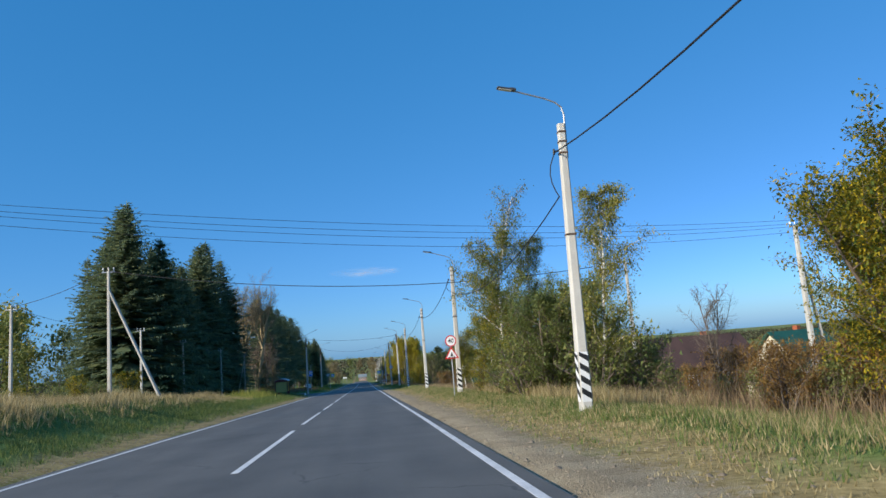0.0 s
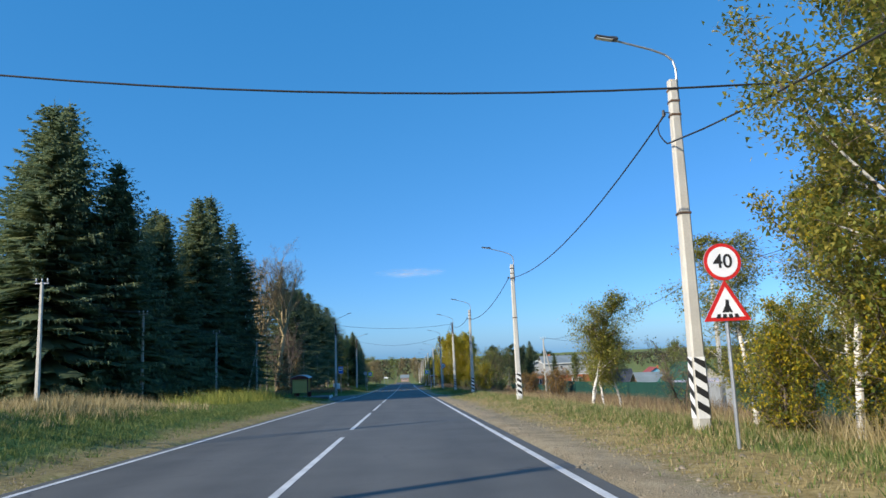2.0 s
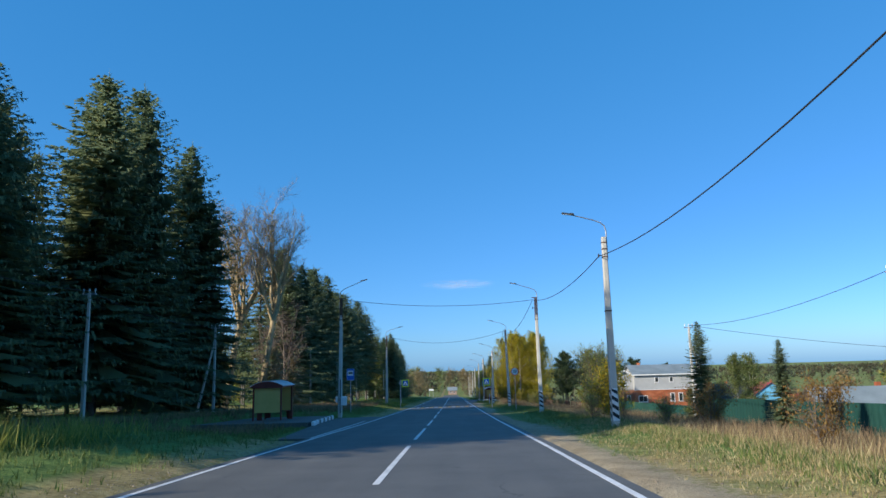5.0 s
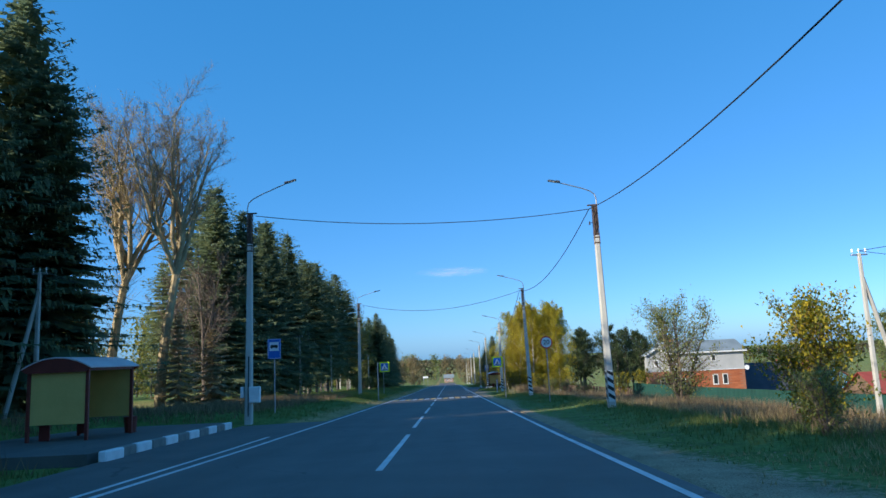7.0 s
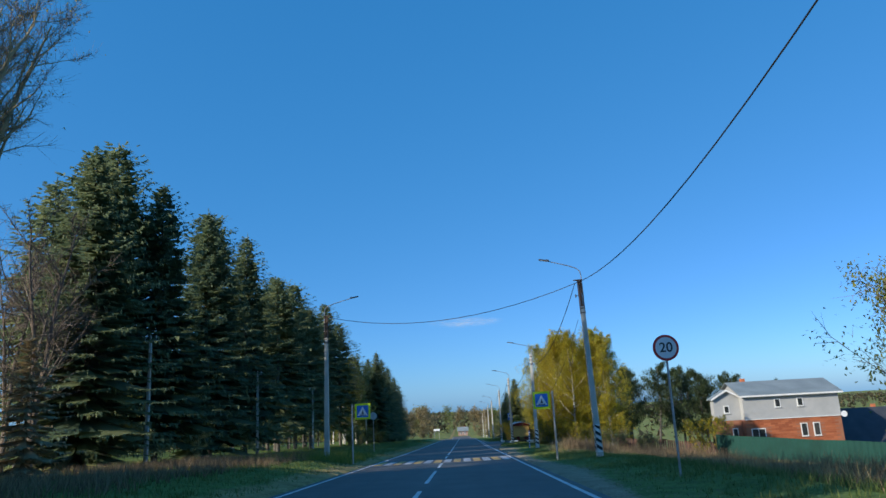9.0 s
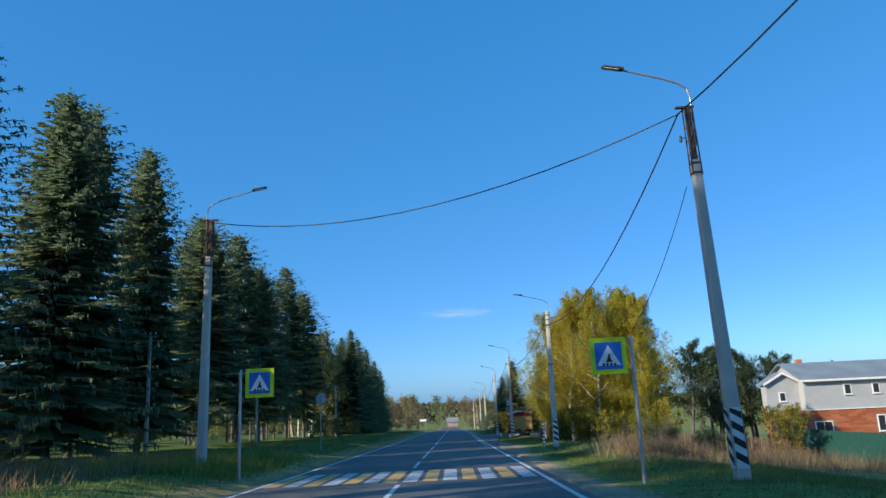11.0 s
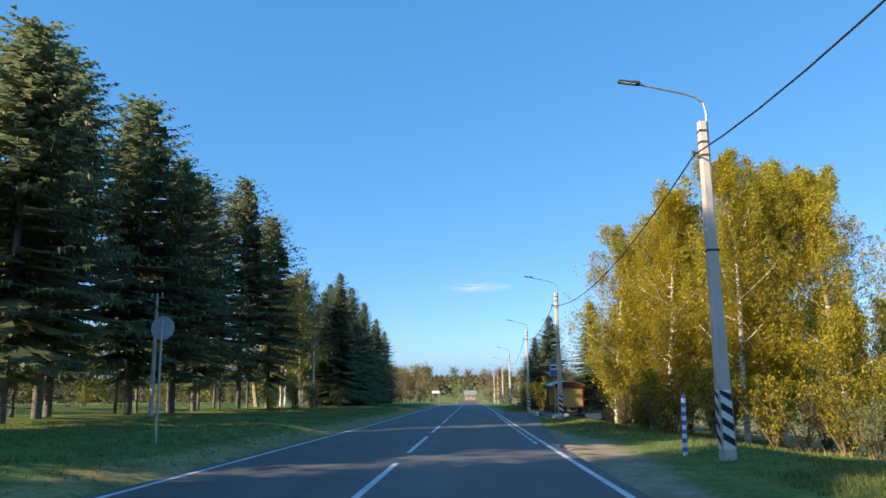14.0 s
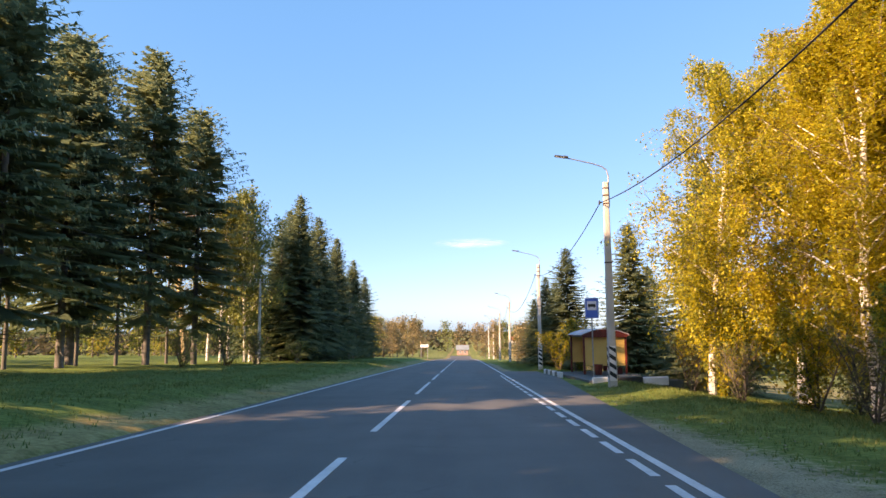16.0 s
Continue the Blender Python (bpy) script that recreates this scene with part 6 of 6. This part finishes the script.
blades("goldenrod", x, y, 0.62 + 0.34 * np.sin(x * 1.9 + y * 0.6) * np.sin(y * 1.1), 0.014, M_GOLDROD, "yellow-green goldenrod weeds by the road", 110, per=4)
x, y, g = scatter(48000, -17.5, -6.0, 70, 240, 11, lambda x, y: ramp_in(-x, 6.0, 7.3) * not_paved(x, y))
blades("verge_grass", x, y, 0.09 + 0.10 * ramp_in(y, 180, 90), 0.013, M_GRASS, "green grass below the spruces", 111)
x, y, g = scatter(9000, -16, -8.6, 86, 150, 12, lambda x, y: ramp_in(-x, 8.4, 9.5) * not_paved(x, y))
blades("tall_weeds", x, y, 0.45 + 0 * x, 0.013, M_WEED, "grey dead weeds behind the bus shelter", 112)
x, y, g = scatter(3500, 10, 34, 130, 172, 13)
blades("tall_dry_grass", x, y, 0.26 + 0 * x, 0.010, M_STRAW, "dry grass in front of the fence", 113)
x, y, g = scatter(2600, 9.0, 17, 146, 157, 41)
blades("tall_weeds", x, y, 0.55 + 0.25 * np.sin(x * 0.9 + y * 0.5), 0.008, M_WEED, "tall grey-brown weeds with dry seed heads before the fence", 141, per=3)
x, y, g = scatter(9000, 3.4, 10, 138, 158, 42, lambda x, y: not_paved(x, y))
blades("verge_grass", x, y, 0.14 + 0 * x, 0.010, M_GRASS, "thick green grass beside the crossing", 142)
x, y, g = scatter(2600, -12.5, -6.6, 142, 153, 14)
blades("verge_weeds", x, y, 0.4 + 0 * x, 0.014, M_GOLDROD, "yellowish weeds at the crossing", 114)


# ---- buildings and fences ----
def gable_roof(parent, x0, x1, y0, y1, ze, zr, material, along="x", over=0.35, name="roof"):
    bm = bmesh.new()
    if along == "x":
        ym = (y0 + y1) / 2
        sec = [(y0 - over, ze - 0.12), (ym, zr), (y1 + over, ze - 0.12)]
        for (a, za), (b, zb) in zip(sec, sec[1:]):
            q = [(x0 - over, a, za), (x1 + over, a, za), (x1 + over, b, zb), (x0 - over, b, zb)]
            lo = [bm.verts.new(p) for p in q]
            hi = [bm.verts.new((p[0], p[1], p[2] + 0.1)) for p in q]
            bm.faces.new(lo[::-1]), bm.faces.new(hi)
            for k in range(4):
                bm.faces.new((lo[k], lo[(k + 1) % 4], hi[(k + 1) % 4], hi[k]))
    else:
        xm = (x0 + x1) / 2
        sec = [(x0 - over, ze - 0.12), (xm, zr), (x1 + over, ze - 0.12)]
        for (a, za), (b, zb) in zip(sec, sec[1:]):
            q = [(a, y0 - over, za), (a, y1 + over, za), (b, y1 + over, zb), (b, y0 - over, zb)]
            lo = [bm.verts.new(p) for p in q]
            hi = [bm.verts.new((p[0], p[1], p[2] + 0.1)) for p in q]
            bm.faces.new(lo), bm.faces.new(hi[::-1])
            for k in range(4):
                bm.faces.new((lo[(k + 1) % 4], lo[k], hi[k], hi[(k + 1) % 4]))
    return part(name, bm, material, parent)


def walls(parent, x0, x1, y0, y1, z0, z1, material, name="wall", t=0.2):
    for n, c, s in (("front", ((x0 + x1) / 2, y0 + t / 2, (z0 + z1) / 2), (x1 - x0, t, z1 - z0)), ("back", ((x0 + x1) / 2, y1 - t / 2, (z0 + z1) / 2), (x1 - x0, t, z1 - z0)),
                    ("side", (x0 + t / 2, (y0 + y1) / 2, (z0 + z1) / 2), (t, y1 - y0 - 2 * t, z1 - z0)), ("side", (x1 - t / 2, (y0 + y1) / 2, (z0 + z1) / 2), (t, y1 - y0 - 2 * t, z1 - z0))):
        part(name, box(bmesh.new(), c, s), material, parent)


def gable_wall(parent, a0, a1, b, ze, zr, material, along="x", t=0.2):
    """The triangle under a roof, standing at b across the ridge."""
    bm = bmesh.new()
    o = [(a0, ze), (a1, ze), ((a0 + a1) / 2, zr - 0.05)]
    if along == "y":
        prism(bm, o, b, b + t)
    else:
        prism(bm, o, 0, t)
        bm.transform(Matrix.Translation((b + t, 0, 0)) @ pose(0, 0, 0, 0, 0, 90))
    part("gable", bm, material, parent)


def window(parent, x, z, w, h, y, bars=1):
    f = part("window", box(bmesh.new(), (x, y - 0.01, z), (w + 0.16, 0.06, h + 0.16), 0.01), M_WHITE, parent, "white window frame")
    k = bars + 1
    for i in range(k):
        part("pane", box(bmesh.new(), (x - w / 2 + (i + 0.5) * w / k, y - 0.045, z), (w / k - 0.06, 0.012, h - 0.02)), M_GLASS, f, "dark glass pane")
    part("window_sill", box(bmesh.new(), (x, y - 0.07, z - h / 2 - 0.10), (w + 0.24, 0.12, 0.035)), M_WHITE, f)


def two_storey_house():
    z0 = -9.6
    ob = holder("house", pose(0, 0, 0), "two-storey house with red brick ground floor and white upper floor", "house", "village houses")
    x0, x1, y0, y1 = 31.3, 42.1, 187.0, 194.0
    zm, ze, zr = -5.14, -2.42, -0.92
    walls(ob, x0, x1, y0, y1, z0, zm, M_MORTAR, "brick_wall")
    walls(ob, x0 - 0.02, x1 + 0.02, y0 - 0.02, y1 + 0.02, zm, ze, M_SIDING, "upper_wall")
    gable_roof(ob, x0, x1, y0, y1, ze, zr, M_ROOFG, "x", 0.45)
    gable_wall(ob, y0, y1, x0, ze, zr, M_SIDING, "x")
    gable_wall(ob, y0, y1, x1 - 0.2, ze, zr, M_SIDING, "x")
    # narrower wing on the road side
    wx0, wx1, wy0, wy1 = 28.3, 31.28, 187.9, 188.9
    walls(ob, wx0, wx1, wy0, wy1, z0, zm, M_MORTAR, "brick_wall")
    walls(ob, wx0 - 0.02, wx1, wy0 - 0.02, wy1 + 0.02, zm, ze - 0.25, M_SIDING, "upper_wall")
    gable_roof(ob, wx0, wx1, wy0, wy1, ze - 0.25, zr - 0.85, M_ROOFG, "y", 0.32)
    gable_wall(ob, wx0, wx1, wy0 + 0.0, ze - 0.25, zr - 0.85, M_SIDING, "y")
    for sx in (-1, 1):
        xm, xe = (wx0 + wx1) / 2, (wx0 + wx1) / 2 + sx * ((wx1 - wx0) / 2 + 0.34)
        part("bargeboard", prism(bmesh.new(), [(xe, ze - 0.46), (xm, zr - 0.95), (xm, zr - 0.72), (xe, ze - 0.24)][::sx], wy0 - 0.36, wy0 - 0.33), M_WHITE, ob, "white bargeboard")
    for x in (35.2, 37.75):
        window(ob, x, -3.43, 0.55, 0.8, y0 - 0.02, 0)
    window(ob, 32.65, -6.68, 1.45, 0.95, y0, 1)
    window(ob, 37.8, -6.49, 0.62, 1.3, y0, 0)
    window(ob, 39.2, -6.49, 0.62, 1.3, y0, 0)
    window(ob, 29.7, -3.9, 0.5, 0.7, wy0 - 0.02, 0)
    window(ob, 30.4, -6.6, 0.5, 1.0, wy0, 0)
    part("dish", disc(bmesh.new(), (42.4, 186.8, -5.0), 0.34, 0.05, 16), M_SWHITE, ob, "white satellite dish")
    part("chimney", box(bmesh.new(), (33.4, 191.6, -0.9), (0.5, 0.5, 0.9), 0.02), M_BRICK, ob)
    part("cornice", box(bmesh.new(), ((x0 + x1) / 2, y0 - 0.06, zm), (x1 - x0 + 0.1, 0.08, 0.07)), M_WHITE, ob)
    part("fascia", box(bmesh.new(), ((x0 + x1) / 2, y0 - 0.47, ze - 0.14), (x1 - x0 + 0.9, 0.03, 0.18)), M_WHITE, ob, "white fascia board")
    return ob, (x0, x1, y0, z0, zm)


M_PINKWALL = surface("pinkish_wall", (0.30, 0.19, 0.15), (0.42, 0.28, 0.23), 1, 0.8, fine=20)
HOUSE, HOUSE_FRONT = two_storey_house()


def plain_house(x, y, w, d, z0, hw, hr, wall, roof, label, along="x", rz=0, wins=2, gable=None, upper=None):
    ob = holder("house", pose(x, y, z0, 0, 0, rz), label, "house", "village houses")
    walls(ob, -w / 2, w / 2, -d / 2, d / 2, -0.6, hw * 0.55 if upper else hw, wall)
    if upper:
        walls(ob, -w / 2 - 0.03, w / 2 + 0.03, -d / 2 - 0.03, d / 2 + 0.03, hw * 0.55, hw, upper, "upper_wall")
    gable_roof(ob, -w / 2, w / 2, -d / 2, d / 2, hw, hw + hr, roof, along, 0.4)
    if along == "x":
        for b in (-w / 2, w / 2 - 0.2):
            gable_wall(ob, -d / 2, d / 2, b, hw, hw + hr, gable or wall, "x")
    else:
        for b in (-d / 2, d / 2 - 0.2):
            gable_wall(ob, -w / 2, w / 2, b, hw, hw + hr, gable or wall, "y")
    for k in range(wins):
        window(ob, -w / 2 + (k + 0.75) * w / (wins + 0.5), hw * 0.58, 0.8, 0.9, -d / 2, 1)
    part("chimney", box(bmesh.new(), (w * 0.18, 0.6, hw + hr), (0.45, 0.45, 0.9), 0.02), M_BRICK, ob)
    return ob


plain_house(32, 66, 9.4, 7, gz(32, 66), 2.9, 2.7, M_PLANK, M_ROOFB, "low wooden house with a brown sheet roof")
plain_house(36.8, 56.5, 6, 6, gz(36.8, 56.5), 2.5, -2.05 - gz(36.8, 56.5), M_CREAM, M_ROOFGR, "cream house with a green sheet roof", "x", 20)
plain_house(48.6, 194.6, 9.4, 7, gz(48.6, 194.6), 2.3, -4.7 - 2.3 - gz(48.6, 194.6), M_PLANK, M_ROOFD, "wooden house with a long dark blue-grey roof", "x", -6)
plain_house(65.8, 214, 7.6, 8, gz(65.8, 214), 4.9, -5.1 - 4.9 - gz(65.8, 214), M_OCHREWALL, M_ROOFR, "sky-blue and ochre house with a red roof", "y", -8, gable=M_SKYBLUE, upper=M_SKYBLUE)
plain_house(38.5, 130, 9.5, 6, gz(38.5, 130), 2.8, 1.7, M_PLANK, M_ROOFG, "grey shed-like house with a low grey roof", "x", -6)
plain_house(33, 108, 5.0, 6, gz(33, 108), 2.6, 2.4, M_CREAM, M_ROOFGR, "tall cream house with a steep green roof", "y", 8)
plain_house(66, 140, 9, 7, gz(66, 140), 2.5, 2.0, M_CREAM, M_ROOFD, "far village house with a dark roof", "x", 10)
plain_house(74, 172, 9, 7, gz(74, 172), 2.5, 2.2, M_SIDING, M_ROOFR, "far village house with a red roof", "x", -8)
plain_house(58, 178, 9, 8, gz(58, 178), 2.6, 2.4, M_PLANK, M_ROOFR, "wooden house with a rusty red roof among gardens", "x", 0)
plain_house(70, 186, 8, 7, gz(70, 186), 2.5, 2.0, M_PLANK, M_ROOFG, "low wooden house with a grey roof", "x", 6)
plain_house(-1.0, 456, 4.6, 5, gz(-1, 456), 2.2, 1.7, M_PINKWALL, M_ROOFG, "far pinkish house where the road bends", "x", 0)
plain_house(-62, 520, 11, 8, gz(-62, 520), 3.2, 2.6, M_SIDING, M_ROOFD, "far white house with a blue-grey roof", "x", 0)
plain_house(38, 660, 10, 8, gz(38, 660), 3.2, 2.6, M_SIDING, M_ROOFR, "far pale house on the opposite slope", "x", 0)
plain_house(45, 560, 10, 8, gz(45, 560), 3.0, 2.4, M_SIDING, M_ROOFD, "far white house on the opposite slope", "x", 0)


def sheet_fence(points, h, material, label, category="fence"):
    """Posts, rails and ribbed metal sheets between the points."""
    for (xa, ya), (xb, yb) in zip(points, points[1:]):
        L = math.hypot(xb - xa, yb - ya)
        n = max(1, round(L / 2.3))
        ob = holder("sheet_fence", pose(xa, ya, 0), label, category, "sheet metal fences")
        for i in range(n):
            p, q = i / n, (i + 1) / n
            ax, ay, bx, by = xa + (xb - xa) * p, ya + (yb - ya) * p, xa + (xb - xa) * q, ya + (yb - ya) * q
            za, zb = gz(ax, ay), gz(bx, by)
            bm = bmesh.new()
            ribs = 12
            dx, dy = (bx - ax), (by - ay)
            nx, ny = (-dy / (L / n), dx / (L / n)) if dy < 0 else (dy / (L / n), -dx / (L / n))
            rows = []
            for k in range(2 * ribs + 1):
                f = k / (2 * ribs)
                o = 0.022 if k % 4 in (1, 2) else 0.0
                X, Y, Z = ax + dx * f + nx * o - xa, ay + dy * f + ny * o - ya, za + (zb - za) * f
                rows.append((bm.verts.new((X, Y, Z + 0.08)), bm.verts.new((X, Y, Z + h))))
            for r, s in zip(rows, rows[1:]):
                bm.faces.new((r[0], s[0], s[1], r[1]))
            part("sheet", bm, material, ob)
            part("fence_post", box(bmesh.new(), (ax - xa + nx * 0.10, ay - ya + ny * 0.10, za + h / 2 - 0.2), (0.06, 0.06, h + 0.35)), M_STEEL, ob)
            for zz in (0.4, h - 0.25):
                bm = bmesh.new()
                tube(bm, [(ax - xa + nx * 0.05, ay - ya + ny * 0.05, za + zz), (bx - xa + nx * 0.05, by - ya + ny * 0.05, zb + zz)], 0.02, n=4)
                part("fence_rail", bm, M_STEEL, ob)


sheet_fence([(18.5, 46), (19.2, 68)], 1.9, M_FENCE, "dark green ribbed metal fence")
sheet_fence([(19.2, 68), (19.6, 74)], 1.9, M_SBACK, "grey metal fence section in the green fence")
sheet_fence([(19.6, 74), (19.6, 92), (17.4, 100), (16.8, 112)], 1.9, M_FENCE, "dark green ribbed metal fence")
sheet_fence([(20.3, 165.2), (26.6, 156.8), (36, 149), (46, 141)], 1.75, M_FENCE, "bright green ribbed metal fence before the brick house")
sheet_fence([(30, 98), (30, 116)], 1.8, M_FENCE, "dark green ribbed metal fence deep in the village")


def shed(x, y, w, d, h, label, wall, roof, rz=0):
    ob = holder("shed", pose(x, y, gz(x, y), 0, 0, rz), label, "shed", "sheds")
    walls(ob, -w / 2, w / 2, -d / 2, d / 2, -0.4, h, wall, t=0.1)
    bm = box(bmesh.new(), (0, 0, h + 0.1), (w + 0.5, d + 0.5, 0.08), 0.01, pose(0, 0, 0, 6, 0, 0))
    part("roof", bm, roof, ob)
    part("door", box(bmesh.new(), (w * 0.2, -d / 2 - 0.02, h * 0.45), (0.8, 0.04, h * 0.85), 0.01), M_PLANK, ob)


shed(27, 88, 6, 4, 2.2, "low shed with a flat pale roof behind the fence", M_PLANK, M_ROOFP)
shed(26, 77, 7, 4, 2.3, "low shed with a flat pale roof behind the fence", M_SBACK, M_ROOFP, 5)
shed(34, 102, 7, 5, 2.3, "low garage with a flat dark roof", M_CREAM, M_ROOFD, 4)


def picket_fence(points, h, material, label):
    for (xa, ya), (xb, yb) in zip(points, points[1:]):
        L = math.hypot(xb - xa, yb - ya)
        n = int(L / 0.17)
        ob = holder("picket_fence", pose(xa, ya, 0), label, "fence", "wooden fences")
        ang = math.degrees(math.atan2(yb - ya, xb - xa))
        me = None
        for i in range(n):
            f = (i + 0.5) / n
            x, y = xa + (xb - xa) * f, ya + (yb - ya) * f
            if me is None:
                bm = bmesh.new()
                prism(bm, [(-0.06, 0.05), (0.06, 0.05), (0.06, h - 0.06), (0, h), (-0.06, h - 0.06)], -0.012, 0.012)
                o = part("picket", bm, material, ob)
                me = o.data
            else:
                o = new("picket", me)
                o.parent = ob
            o.matrix_basis = pose(x - xa, y - ya, gz(x, y), random.uniform(-2, 2), random.uniform(-2, 2), ang)
        for zz in (0.35, h - 0.3):
            bm = bmesh.new()
            tube(bm, [(0, 0.03, gz(xa, ya) + zz), (xb - xa, yb - ya + 0.03, gz(xb, yb) + zz)], 0.03, n=4)
            part("fence_rail", bm, M_PLANK, ob)


picket_fence([(20.2, 165.4), (16.6, 166.6), (12.8, 168.4)], 1.15, M_REDPLANK, "weathered reddish wooden picket fence")
picket_fence([(21.0, 110), (28, 118)], 1.2, M_PLANK, "grey weathered wooden fence")


def place_name_frame(x, y):
    ob = holder("road_sign_frame", pose(x, y, gz(x, y)), "far white rectangular road sign on two posts", "traffic sign")
    for sx in (-0.6, 0.6):
        part("post", tube(bmesh.new(), [(sx, 0, -0.3), (sx, 0, 2.6)], 0.04, n=6), M_STEEL, ob)
    part("plate", box(bmesh.new(), (0, -0.05, 2.3), (1.5, 0.02, 0.5), 0.005), M_SWHITE, ob)


place_name_frame(-7.6, 292)


def wisp():
    """A thin streak of cloud far over the valley."""
    m, n, l, b = nodes_of("cloud_vapour")
    b.inputs["Base Color"].default_value = (0.6, 0.6, 0.6, 1)
    b.inputs["Roughness"].default_value = 1.0
    b.inputs["Specular IOR Level"].default_value = 0.0
    co, t, grad = n.new("ShaderNodeTexCoord"), n.new("ShaderNodeTexNoise"), n.new("ShaderNodeTexGradient")
    grad.gradient_type = "SPHERICAL"
    mp, mp2 = n.new("ShaderNodeMapping"), n.new("ShaderNodeMapping")
    mp.inputs["Scale"].default_value, mp2.inputs["Scale"].default_value = (1 / 190, 0.01, 1 / 26), (0.012, 0.012, 0.06)
    l.new(co.outputs["Object"], mp.inputs[0])
    l.new(mp.outputs[0], grad.inputs[0])
    l.new(co.outputs["Object"], mp2.inputs[0])
    l.new(mp2.outputs[0], t.inputs["Vector"])
    t.inputs["Scale"].default_value, t.inputs["Detail"].default_value = 1.0, 5
    thin = n.new("ShaderNodeMath")
    thin.operation = "MULTIPLY"
    rag = n.new("ShaderNodeMapRange")
    rag.inputs[1].default_value, rag.inputs[2].default_value, rag.inputs[4].default_value = 0.35, 0.75, 0.34
    l.new(t.outputs["Fac"], rag.inputs[0])
    l.new(grad.outputs["Fac"], thin.inputs[0])
    l.new(rag.outputs[0], thin.inputs[1])
    l.new(thin.outputs[0], b.inputs["Alpha"])
    bm = bmesh.new()
    bmesh.ops.create_icosphere(bm, subdivisions=4, radius=1.0, matrix=Matrix.Diagonal((195, 3, 27, 1)))
    ob = thing("cloud", bm, m, "thin white wisp of cloud low in the sky", "cloud", kind="structure", m=pose(38, 3500, 412))
    ob.visible_shadow = False


wisp()

# ---- bricks of the house front, in courses ----
hx0, hx1, hy, hz0, hz1 = HOUSE_FRONT
me = None
row, z = 0, hz0 + 1.2
while z < hz1 - 0.2:
    x = hx0 + 0.02 + (0.4 if row % 2 else 0.0)
    while x < hx1 - 0.8:
        inside = any(abs(x + 0.4 - wx) < ww / 2 + 0.5 and abs(z + 0.1 - wz) < wh / 2 + 0.22 for wx, wz, ww, wh in ((32.65, -6.68, 1.45, 0.95), (37.8, -6.49, 0.62, 1.3), (39.2, -6.49, 0.62, 1.3)))
        if not inside:
            if me is None:
                bm = box(bmesh.new(), (0, 0, 0), (0.78, 0.03, 0.18), 0.006)
                o = part("brick", bm, M_BRICK, HOUSE)
                me = o.data
            else:
                o = new("brick", me)
                o.parent = HOUSE
            o.location = (x + 0.4, hy - 0.008, z + 0.1)
        x += 0.8
    z += 0.2
    row += 1
